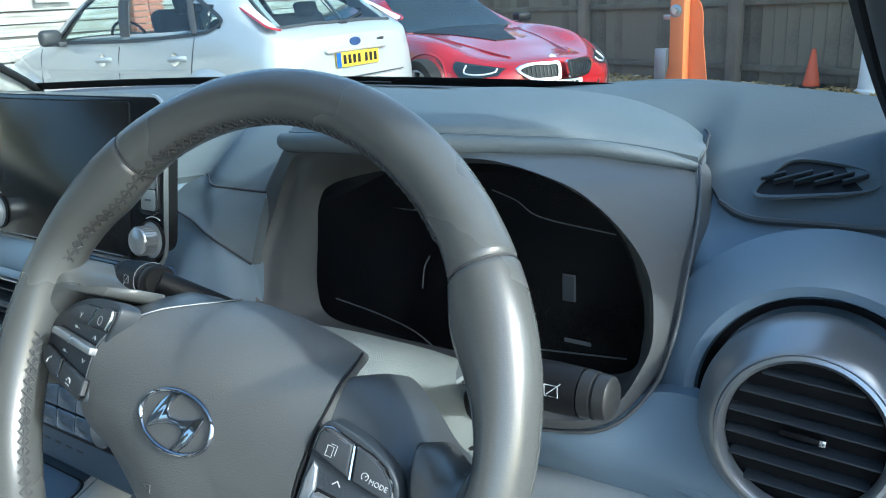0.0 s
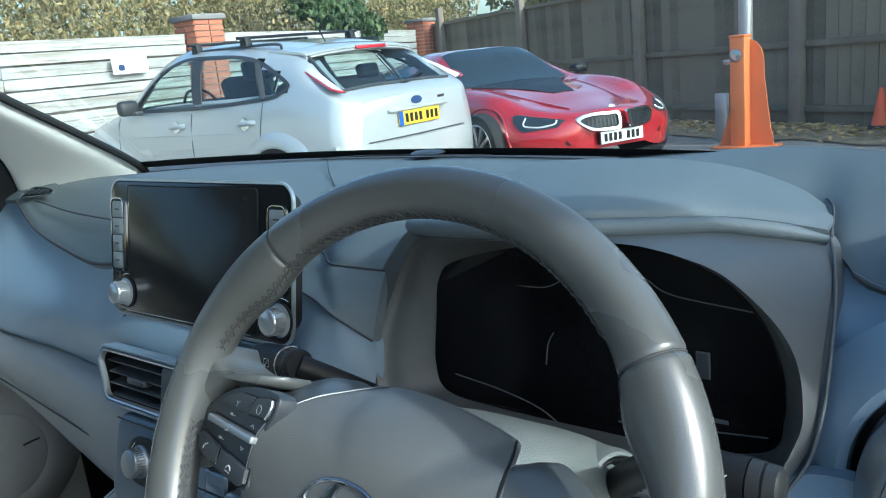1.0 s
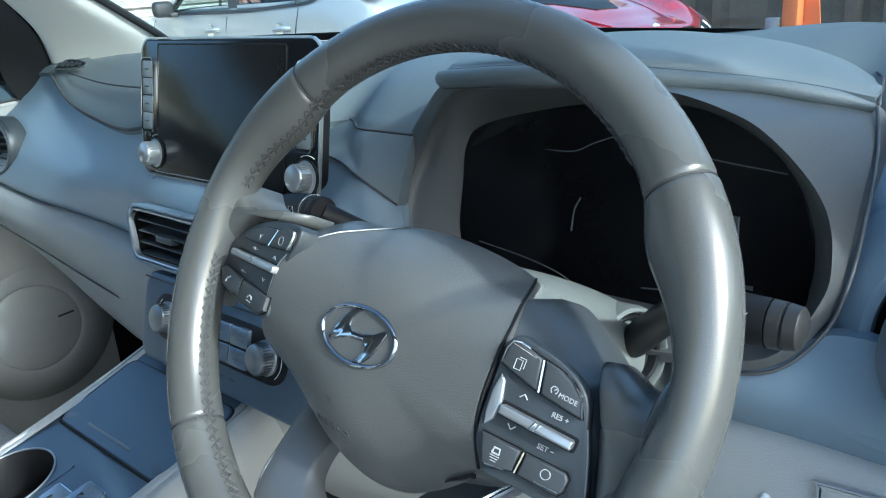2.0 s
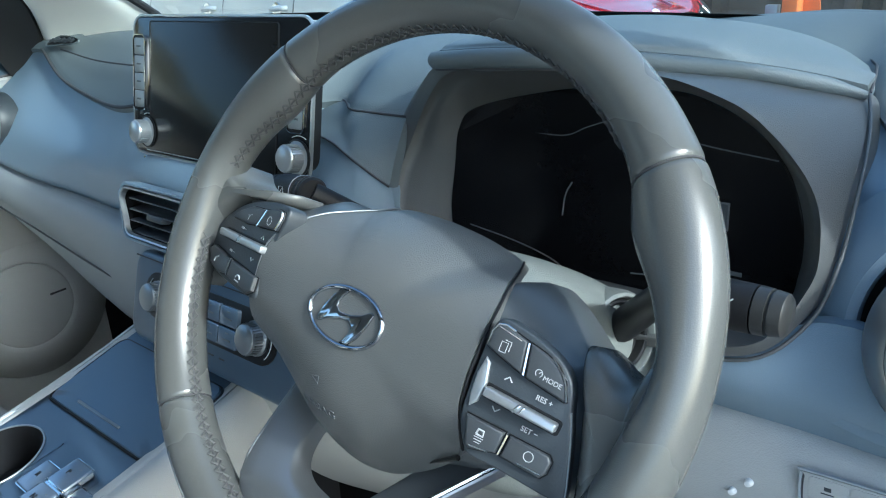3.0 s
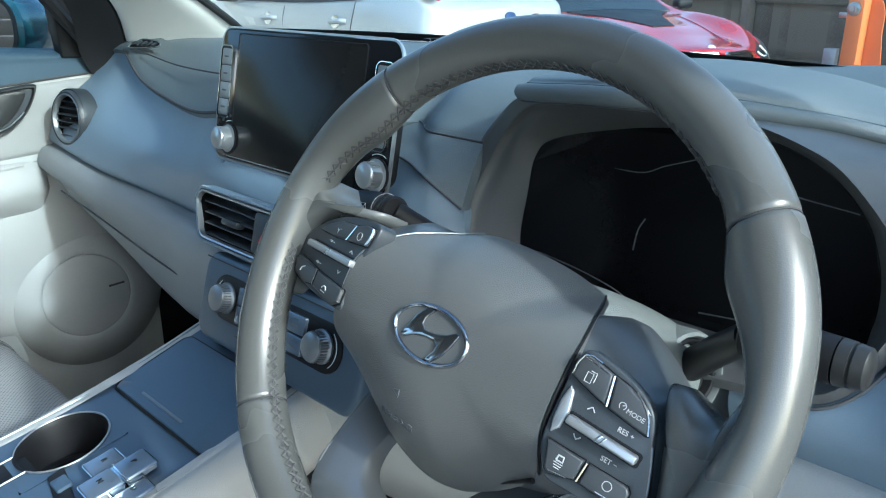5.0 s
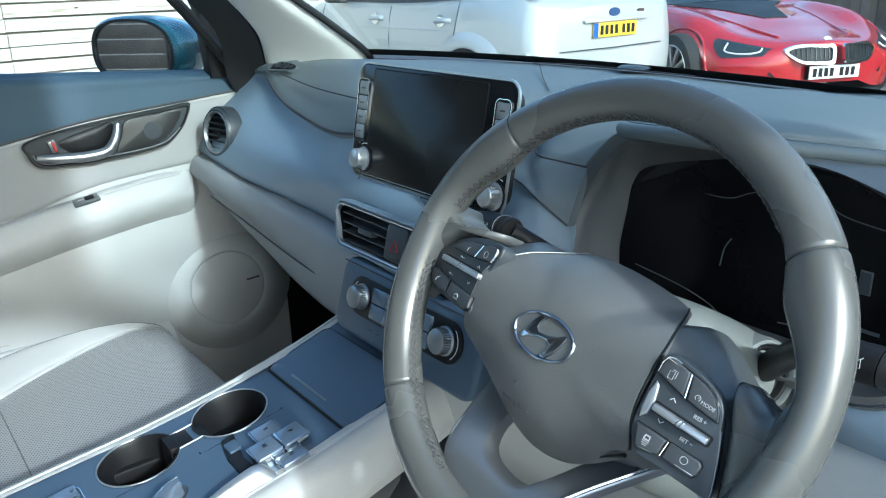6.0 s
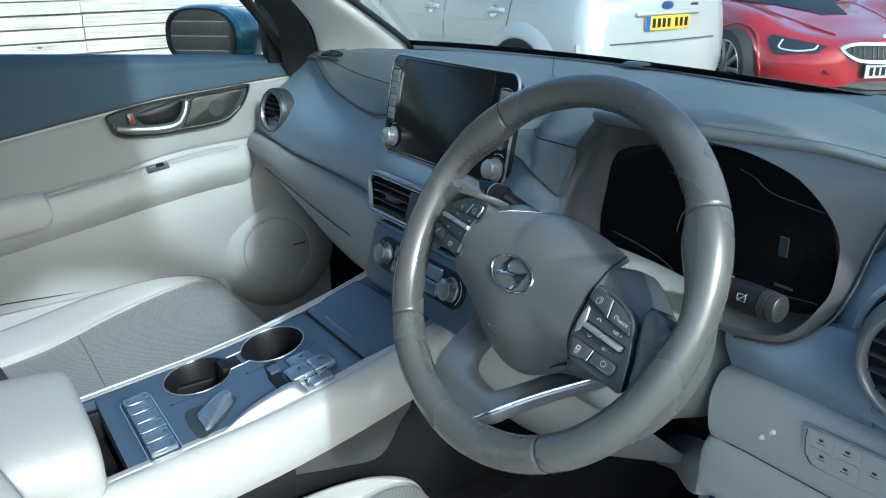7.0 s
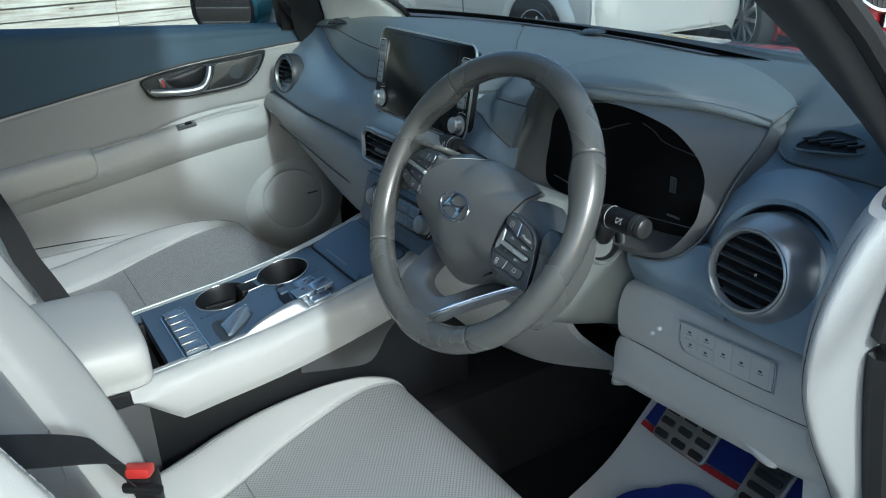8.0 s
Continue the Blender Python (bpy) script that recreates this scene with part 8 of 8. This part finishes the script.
for sx, sy in ((1.98, 0.36), (1.98, -0.36)):
    seat = part("front_seat", joined(box(0.16, 0.46, 0.60, 0.06, m=pose(1.62, sy, 0.96, 0, 14, 0), seg=3), box(0.10, 0.26, 0.17, 0.04, m=pose(1.50, sy, 1.29, 0, 14, 0), seg=3)), M_BELT, hatch, "dark cloth seat")
part("rear_seat", box(0.16, 1.24, 0.36, 0.05, m=pose(0.88, 0, 0.98, 0, 18, 0), seg=3), M_BELT, hatch)
for yy in (-0.36, 0.36):
    part("rear_headrest", box(0.09, 0.24, 0.12, 0.03, m=pose(0.83, yy, 1.19, 0, 14, 0), seg=3), M_BELT, hatch)
part("dashboard", box(0.5, 1.3, 0.2, 0.06, at=(2.75, 0, 0.95), seg=3), M_BELT, hatch)
part("car_steering_wheel", tube(catmull([(2.36 + 0.07 * math.sin(2 * math.pi * k / 16), 0.36 + 0.18 * math.cos(2 * math.pi * k / 16), 1.02 + 0.16 * math.sin(2 * math.pi * k / 16)) for k in range(16)], 32, True), 0.014, closed=True, seg=6), M_BLACK, hatch)
for sg in (1, -1):
    side_band(FORD, dlo, inset(dlo, 0.028), sg, 0.008, M_FRAME, "window_frame", hatch)
    side_panel(FORD, [(1.785, 1.435), (1.94, 1.438), (1.885, 1.30), (1.83, 1.16), (1.785, 1.055), (1.665, 1.055), (1.70, 1.16), (1.745, 1.30)], sg, 0.007, M_FRAME, "door_pillar", hatch, smooth_it=False)
    part("door_pillar", tube([(a, sg * (half_width(FORD, a, z) + 0.004), z) for a, z in ((0.85, 1.055), (0.89, 1.13), (0.935, 1.21), (0.985, 1.30), (1.01, 1.335))], 0.030, seg=8, flat=0.5), M_FRAME, hatch)
    for poly, nm in ((((0.60, 1.145), (0.76, 1.235), (0.96, 1.325), (0.83, 1.06), (0.68, 1.09)), "quarter_window"),
                     (((1.05, 1.355), (1.40, 1.415), (1.79, 1.435), (1.66, 1.025), (1.10, 1.045), (0.88, 1.055)), "rear_window"),
                     (((1.93, 1.437), (2.06, 1.435), (2.26, 1.39), (2.43, 1.295), (2.60, 1.16), (2.70, 1.06), (2.66, 1.04), (1.76, 1.025)), "front_window")):
        side_panel(FORD, list(poly), sg, 0.004, M_TINT, nm, hatch, smooth_it=False)
    for s in (1.04, 2.0):
        h = part("door_handle", tube(catmull([(s - 0.11, sg * (half_width(FORD, s, 0.875) + 0.004), 0.880), (s - 0.07, sg * (half_width(FORD, s, 0.875) + 0.035), 0.884), (s + 0.05, sg * (half_width(FORD, s, 0.875) + 0.035), 0.876), (s + 0.08, sg * (half_width(FORD, s, 0.875) + 0.004), 0.87)], 12), 0.020, seg=8), M_SILVERPAINT, hatch)
        part("handle_cup", lathe([(0.0, 0.002), (0.045, 0.003), (0.055, 0.0)], 20), M_CHROME, h, m=facing((s + 0.03, sg * (half_width(FORD, s, 0.875) + 0.003), 0.872), (0, sg, 0.1)))
    part("door_gap", tube(catmull([(0.98, sg * (half_width(FORD, 0.98, 0.34) + 0.0015), 0.34), (0.97, sg * (half_width(FORD, 0.97, 0.5) + 0.0015), 0.5), (0.90, sg * (half_width(FORD, 0.90, 0.72) + 0.0015), 0.72), (0.865, sg * (half_width(FORD, 0.865, 0.9) + 0.0015), 0.9), (0.86, sg * (half_width(FORD, 0.86, 1.03) + 0.0015), 1.03)], 16), 0.0045, seg=5), M_FRAME, hatch)
    for s in (1.80, 2.98):
        part("door_gap", tube([(s - 0.03 * (z - 0.9), sg * (half_width(FORD, s, z) + 0.0015), z) for z in (0.32, 0.5, 0.7, 0.9, 0.98)], 0.0045, seg=5), M_FRAME, hatch)
    part("waist_crease", tube([(s, sg * (half_width(FORD, s, 0.80) + 0.001), 0.80) for s in (0.95, 1.2, 1.6, 2.0, 2.4, 2.8, 3.0)], 0.004, seg=6), M_SILVERPAINT, hatch)
    for s in (0.72, 3.34):
        rim = [(s + 0.36 * math.cos(t), 0.32 + 0.36 * math.sin(t)) for t in (math.pi * k / 24 - 0.15 for k in range(28))]
        flare = [(s + 0.50 * math.cos(t), 0.34 + 0.50 * math.sin(t)) for t in (math.pi * k / 24 for k in range(25))]
        bm = bmesh.new()
        bm.faces.new([bm.verts.new((a, sg * (half_width(FORD, a, max(z, 0.25)) + 0.034), max(z, 0.2))) for a, z in rim])
        part("wheel_arch", bm, M_BLACK, hatch, smooth=False)
        rows = []
        for k in range(25):
            t = math.pi * k / 24
            row = []
            for r, o in ((0.36, 0.030), (0.38, 0.040), (0.44, 0.028), (0.50, -0.004)):
                a, z = s + r * math.cos(t), 0.32 + r * 0.98 * math.sin(t)
                row.append((a, sg * (half_width(FORD, a, max(z, 0.25)) + o), max(z, 0.2)))
            rows.append(row)
        part("arch_flare", shell(rows, (0, -sg * 0.012, 0), 40, 10), M_SILVERPAINT, hatch)
        road_wheel(s, sg * 0.845, 0.315, sg, hatch, 7)
    mir = part("mirror", joined(box(0.10, 0.20, 0.14, 0.045, at=(2.62, sg * 0.98, 1.075), seg=3), box(0.10, 0.14, 0.04, 0.01, at=(2.62, sg * 0.87, 1.02))), M_FRAME, hatch, "dark door mirror")
    # tall tail lamp beside the rear screen
    lo = [(0.655, sg * 0.690, 1.305), (0.50, sg * 0.722, 1.240), (0.342, sg * 0.757, 1.172), (0.22, sg * 0.785, 1.120), (0.136, sg * 0.800, 1.085)]
    li = [(0.600, sg * 0.645, 1.335), (0.45, sg * 0.675, 1.255), (0.31, sg * 0.700, 1.190), (0.19, sg * 0.715, 1.120), (0.085, sg * 0.722, 1.062)]
    lamp = part("tail_lamp", shell([[a, tuple((Vector(a) + Vector(c)) / 2 + Vector((-0.006, sg * 0.006, 0.004))), c] for a, c in zip(lo, li)], (0.02, -sg * 0.02, -0.01), 20, 6), M_LENS, hatch, "clear lamp with a red edge beside the rear screen")
    part("lamp_edge", tube(catmull(lo + [(0.085, sg * 0.775, 1.066), (0.075, sg * 0.725, 1.055)], 24), 0.010, seg=6), M_REDLAMP, lamp)
    part("roof_rail", tube(catmull([(0.85, sg * 0.585, 1.43), (0.95, sg * 0.60, 1.475), (1.9, sg * 0.60, 1.497), (2.15, sg * 0.59, 1.46)], 20), 0.012, seg=6), M_FRAME, hatch)
def scr(st, y):
    return (st, y, hull_top(FORD, st, y) + 0.006)
rs = part("rear_screen", grid([[scr(0.165 + 0.395 * i / 14, (j / 10 - 1) * (0.665 - 0.065 * i / 14)) for j in range(21)] for i in range(15)]), M_TINT, hatch, "dark sloping rear screen")
if rs.data.polygons[100].normal.z < 0:
    rs.data.flip_normals()
part("screen_border", tube(catmull([scr(0.165, -0.66), scr(0.16, -0.3), scr(0.155, 0), scr(0.16, 0.3), scr(0.165, 0.66), scr(0.25, 0.665), scr(0.36, 0.645), scr(0.54, 0.605)], 40), 0.016, seg=6), M_FRAME, hatch)
part("spoiler", shell([[(st + 0.10 * (abs(k) ** 2), k * 0.64, z - 0.035 * abs(k) ** 2.5) for k in (-1, -0.6, 0, 0.6, 1)] for st, z in ((0.46, 1.375), (0.43, 1.392), (0.50, 1.418), (0.68, 1.442), (0.86, 1.455))], (0, 0, -0.022), 16, 20), M_SILVERPAINT, hatch)
part("brake_lamp", box(0.02, 0.36, 0.030, 0.006, at=(0.425, 0, 1.384)), M_REDLAMP, hatch)
part("screen_wiper", joined(tube([(0.15, -0.06, 1.075), (0.24, -0.40, 1.13)], 0.013, seg=6), box(0.04, 0.10, 0.03, 0.008, at=(0.15, -0.04, 1.065))), M_BLACK, hatch)
plf = part("number_plate", box(0.012, 0.52, 0.111, 0.003, at=(-0.016, 0, 0.795)), M_YELLOW, hatch, "yellow number plate with dark bars")
part("plate_band", box(0.004, 0.05, 0.109, 0, at=(-0.0225, 0.234, 0.795)), M_PLATEBLUE, plf)
for i in range(7):
    part("plate_bar", box(0.003, 0.034, 0.068, 0, at=(-0.0232, 0.165 - i * 0.058 - (0.03 if i > 3 else 0), 0.795)), M_BLACK, plf)
part("plate_grip", box(0.05, 0.74, 0.028, 0.012, at=(-0.012, 0, 0.868)), M_SILVERPAINT, hatch)
part("oval_badge", lathe([(0.0, 0.01), (0.05, 0.008), (0.055, 0.0)], 24), M_BLUEBADGE, hatch, m=Matrix(((0, 0, -1, -0.002), (1.25, 0, 0, 0), (0, 0.6, 0, 0.925), (0, 0, 0, 1))))
part("model_badge", box(0.004, 0.09, 0.022, 0.001, at=(-0.003, -0.32, 0.925)), M_CHROME, hatch)
part("tailgate_gap", tube([(0.04, -0.74, 0.665), (0.0, -0.60, 0.655), (-0.002, 0, 0.65), (0.0, 0.60, 0.655), (0.04, 0.74, 0.665)], 0.007, seg=5), M_FRAME, hatch)
part("bumper_step", shell([[(0.10, -0.87, z + 0.02), (0.02, -0.72, z), (-0.03, -0.5, z), (-0.04, 0, z - 0.005), (-0.03, 0.5, z), (0.02, 0.72, z), (0.10, 0.87, z + 0.02)] for z in (0.645, 0.60, 0.50, 0.38)], (0.06, 0, 0), 12, 30), M_SILVERPAINT, hatch)
ws = part("windscreen", grid([[scr(2.33 + 0.73 * i / 14, (j / 10 - 1) * (0.57 + 0.05 * i / 14)) for j in range(21)] for i in range(15)]), M_TINT, hatch, "clear windscreen")
if ws.data.polygons[100].normal.z > 0:
    ws.data.flip_normals()
part("roof_aerial", tube([(0.95, 0, 1.47), (1.02, 0, 1.60)], 0.006, seg=6), M_BLACK, hatch)
for s in (1.25, 1.93):
    bar = thing("roof_bar", "black roof rack bar across the silver car", "roof bar", m=hatch.matrix_basis @ pose(s, 0, 0, 0, 0, -2.5))
    part("beam", tube([(0, -0.68, 1.562), (0, 0.68, 1.556)], 0.018, seg=8, flat=0.7), M_BLACK, bar)
    for sg in (-1, 1):
        part("foot", plate([(-0.05, -0.075), (0.05, -0.075), (0.035, 0.0), (-0.035, 0.0)], 0.06, 0.008), M_BLACK, bar, m=Matrix(((1, 0, 0, 0), (0, 0, 1, sg * 0.60 - 0.03), (0, 1, 0, 1.56), (0, 0, 0, 1))))

SPORT = [(0.00, [(0.40, 0.75), (0.60, 0.85), (0.80, 0.82), (0.84, 0.72), (0.86, 0.50)]),
         (0.25, [(0.25, 0.88), (0.55, 0.95), (0.88, 0.90), (0.96, 0.78), (1.00, 0.52)]),
         (0.80, [(0.20, 0.92), (0.52, 0.97), (0.92, 0.92), (1.00, 0.80), (1.11, 0.52)]),
         (1.50, [(0.18, 0.92), (0.50, 0.96), (0.90, 0.90), (0.98, 0.80), (1.22, 0.53)]),
         (2.05, [(0.18, 0.92), (0.50, 0.96), (0.89, 0.89), (0.97, 0.80), (1.255, 0.53)]),
         (2.45, [(0.18, 0.92), (0.50, 0.96), (0.88, 0.89), (0.96, 0.80), (1.225, 0.53)]),
         (2.80, [(0.18, 0.92), (0.50, 0.96), (0.87, 0.90), (0.93, 0.81), (1.045, 0.59)]),
         (3.12, [(0.18, 0.92), (0.50, 0.965), (0.84, 0.91), (0.90, 0.81), (0.89, 0.63)]),
         (3.50, [(0.18, 0.92), (0.52, 0.975), (0.80, 0.92), (0.885, 0.76), (0.835, 0.52)]),
         (3.92, [(0.18, 0.92), (0.52, 0.975), (0.74, 0.92), (0.825, 0.76), (0.765, 0.50)]),
         (4.20, [(0.18, 0.90), (0.46, 0.945), (0.62, 0.89), (0.715, 0.72), (0.70, 0.46)]),
         (4.42, [(0.20, 0.80), (0.42, 0.86), (0.55, 0.80), (0.645, 0.62), (0.66, 0.40)]),
         (4.58, [(0.22, 0.62), (0.42, 0.68), (0.52, 0.63), (0.60, 0.50), (0.635, 0.30)]),
         (4.67, [(0.26, 0.42), (0.42, 0.48), (0.52, 0.45), (0.59, 0.36), (0.615, 0.20)]),
         (4.695, [(0.30, 0.30), (0.42, 0.35), (0.52, 0.33), (0.57, 0.26), (0.59, 0.14)])]
sport = thing("sports_car", "low red sports coupe with black bonnet and twin chrome grilles", "car", m=Matrix.Translation((-2.42, 6.25, 0)) @ Matrix.Rotation(radians(-25), 4, "Z") @ Matrix.Translation((-4.70, 0, 0)))
HULLS[id(SPORT)] = hull_rows(SPORT, 120)
part("body", car_hull(SPORT), M_REDPAINT, sport, "red painted body")
def nose_wrap(bm):
    """Bends flat work (across, up, out) round the rounded nose."""
    for v in bm.verts:
        y, z, d = v.co
        v.co = Vector((4.772 - 0.62 * y * y - 0.22 * (z - 0.53) + d, y, z))
    return bm
for sg in (1, -1):
    side_panel(SPORT, [(0.95, 1.03), (1.5, 1.16), (2.0, 1.19), (2.4, 1.15), (2.72, 1.02), (2.88, 0.945), (2.0, 0.965), (1.2, 0.965)], sg, 0.008, M_CARGLASS, "side_window", sport)
    for s in (1.10, 3.93):
        rim = [(s + 0.385 * math.cos(t), 0.345 + 0.385 * math.sin(t)) for t in (math.pi * k / 24 - 0.2 for k in range(28))]
        bm = bmesh.new()
        bm.faces.new([bm.verts.new((a, sg * (half_width(SPORT, a, max(z, 0.2)) + 0.006), max(z, 0.19))) for a, z in rim])
        part("wheel_arch", bm, M_BLACK, sport, smooth=False)
        part("arch_lip", tube([(a, sg * (half_width(SPORT, a, max(z, 0.25)) + 0.004), max(z, 0.2)) for a, z in rim], 0.012, seg=6), M_REDPAINT, sport)
        road_wheel(s, sg * 0.93, 0.345, sg, sport, 10)
    part("mirror", joined(box(0.14, 0.20, 0.10, 0.035, at=(2.88, sg * 0.98, 0.955), seg=3), box(0.05, 0.16, 0.03, 0.01, at=(2.90, sg * 0.88, 0.91))), M_BLACK, sport)
    hl = []
    for k in range(13):
        f = k / 12
        st = 4.26 + 0.345 * f
        top, low = 0.662 - 0.075 * f, 0.640 - 0.13 * min(1, f * 2.2) ** 0.8 + 0.035 * max(0, f - 0.45)
        hl.append([(st, sg * (half_width(SPORT, st, z) + 0.008), z) for z in (top, 0.75 * top + 0.25 * low, 0.5 * (top + low), 0.25 * top + 0.75 * low, low)])
    lampo = part("headlamp", shell(hl, (-0.012, -sg * 0.012, 0), 24, 8), M_CARGLASS, sport, "dark headlamp with a pale light tube")
    part("lamp_tube", tube(catmull([(st, sg * (half_width(SPORT, st, z) + 0.010), z) for st, z in ((4.36, 0.625), (4.40, 0.565), (4.50, 0.545), (4.57, 0.560), (4.56, 0.590))], 14), 0.008, seg=6), M_LENS, lampo)
    ko = smooth_outline([(sg * y, z) for y, z in ((0.045, 0.605), (0.13, 0.618), (0.30, 0.622), (0.41, 0.595), (0.43, 0.555), (0.33, 0.478), (0.22, 0.462), (0.10, 0.462), (0.05, 0.48))], 60)
    cx, cz = sg * 0.23, 0.543
    ki = [(cx + (y - cx) * 0.86, cz + (z - cz) * 0.72) for y, z in ko]
    part("grille_ring", nose_wrap(ring_frame(ko, ki, 0.030)), M_CHROME, sport, "chrome grille ring")
    part("grille_mesh", nose_wrap(plate(ki, 0.010, 0.0)), M_BLACK, sport)
    for k in range(9):
        yy = sg * (0.09 + 0.036 * k)
        part("grille_bar", nose_wrap(box(0.006, 0.09, 0.006, 0.0, at=(yy, 0.545, 0.012))), M_FRAME, sport)
    part("air_inlet", nose_wrap(plate([(sg * 0.50, 0.36), (sg * 0.68, 0.42), (sg * 0.76, 0.50), (sg * 0.56, 0.43)], 0.03, 0.0)), M_BLACK, sport)
    part("bonnet_crease", tube(catmull([(st, sg * yy, hull_top(SPORT, st, yy) + 0.001) for st, yy in ((4.45, 0.34), (4.1, 0.42), (3.7, 0.50), (3.3, 0.56))], 16), 0.012, seg=6), M_REDPAINT, sport)
part("windscreen", on_hull(SPORT, ((2.43, 0.53), (2.6, 0.56), (2.78, 0.59), (2.95, 0.62), (3.12, 0.65)), 0.008), M_CARGLASS, sport)
part("roof_panel", on_hull(SPORT, ((0.9, 0.46), (1.4, 0.50), (1.9, 0.51), (2.41, 0.51)), 0.008), M_ROOFBLUE, sport, "glossy dark roof panel")
part("bonnet_panel", on_hull(SPORT, ((3.14, 0.60), (3.35, 0.38), (3.62, 0.24), (3.92, 0.12)), 0.008), M_BLACK, sport, "black bonnet panel")
plb = part("number_plate", box(0.012, 0.48, 0.108, 0.003, at=(4.752, 0, 0.392)), M_PLATEWHITE, sport, "white number plate with dark bars")
for i in range(7):
    part("plate_bar", box(0.003, 0.034, 0.068, 0, at=(4.7595, -0.19 + i * 0.054 + (0.04 if i > 3 else 0), 0.392)), M_BLACK, plb)
part("plate_holder", box(0.05, 0.48, 0.11, 0.006, at=(4.715, 0, 0.388)), M_BLACK, sport)
part("round_badge", lathe([(0.0, 0.012), (0.034, 0.010), (0.040, 0.0)], 24), M_LENS, sport, m=facing((4.63, 0, 0.638), (0.6, 0, 0.8)))
part("lower_lip", tube(catmull([(4.30, -0.88, 0.22), (4.58, -0.6, 0.21), (4.70, 0, 0.20), (4.58, 0.6, 0.21), (4.30, 0.88, 0.22)], 20), 0.03, seg=8), M_BLACK, sport)

# ---- outside of the car itself: wings, nose, flanks and wheels ----
own = thing("crossover_hull", "teal painted outer body of the small crossover", "car")
for sg in (-1, 1):
    part("front_wing", shell([[(sg * 0.80, y, z1), (sg * 0.86, y, z1 - 0.06), (sg * 0.88, y, 0.72), (sg * 0.87, y, zl)] for y, z1, zl in ((0.55, 1.04, 0.34), (0.75, 1.03, 0.62), (1.0, 1.0, 0.72), (1.25, 0.95, 0.62), (1.45, 0.92, 0.36), (1.60, 0.84, 0.36))], (-sg * 0.02, 0, 0), 20, 14), M_TEAL, own)
    part("rear_quarter", shell([[(sg * 0.845, y, 1.06), (sg * 0.875, y, 0.95), (sg * 0.88, y, 0.72), (sg * 0.87, y, zl)] for y, zl in ((-0.86, 0.34), (-1.2, 0.36), (-1.4, 0.66), (-1.62, 0.74), (-1.85, 0.64), (-2.05, 0.36))], (-sg * 0.015, 0, 0), 20, 14), M_TEAL, own)
    for y in (0.98, -1.62):
        w = road_wheel(0, 0, 0.33, 1, own, 5)
        w.matrix_basis = Matrix(((0, 0, sg, sg * 0.78), (sg, 0, 0, y), (0, 1, 0, 0.33), (0, 0, 0, 1)))
part("nose", shell([[(x, y - 0.12 * (abs(x) / 0.85) ** 3, z) for x in (-0.85, -0.5, 0, 0.5, 0.85)] for y, z in ((1.60, 0.86), (1.68, 0.74), (1.72, 0.55), (1.68, 0.32))], (0, -0.03, 0), 12, 20), M_TEAL, own)
part("tailgate", shell([[(x, y + 0.06 * (abs(x) / 0.8) ** 3, z) for x in (-0.82, -0.45, 0, 0.45, 0.82)] for y, z in ((-2.06, 1.50), (-2.10, 1.1), (-2.14, 0.8), (-2.16, 0.55), (-2.12, 0.32))], (0, 0.02, 0), 12, 20), M_TEAL, own)

# ---- old board fence behind the car, which shows in the door mirror ----
M_OLDWOOD = material("weathered_brown_boards", (0.065, 0.055, 0.047), 0.8, grain=60, bump=0.5, vary=0.35, patch=3.0, random_tint=0.3)
back_fence = thing("old_fence", "weathered brown fence of horizontal boards behind the car", "fence", at=(-3.6, -8.5, 0))
for i in range(5):
    part("post", box(0.10, 0.10, 1.75, 0.01, at=(-4.0 + i * 2.0, -0.07, 0.875)), M_OLDWOOD, back_fence)
for i in range(4):
    for k in range(9):
        part("board", box(1.98, 0.022, 0.178, 0.004, at=(-3.0 + i * 2.0, 0.0, 0.13 + k * 0.187)), M_OLDWOOD, back_fence)
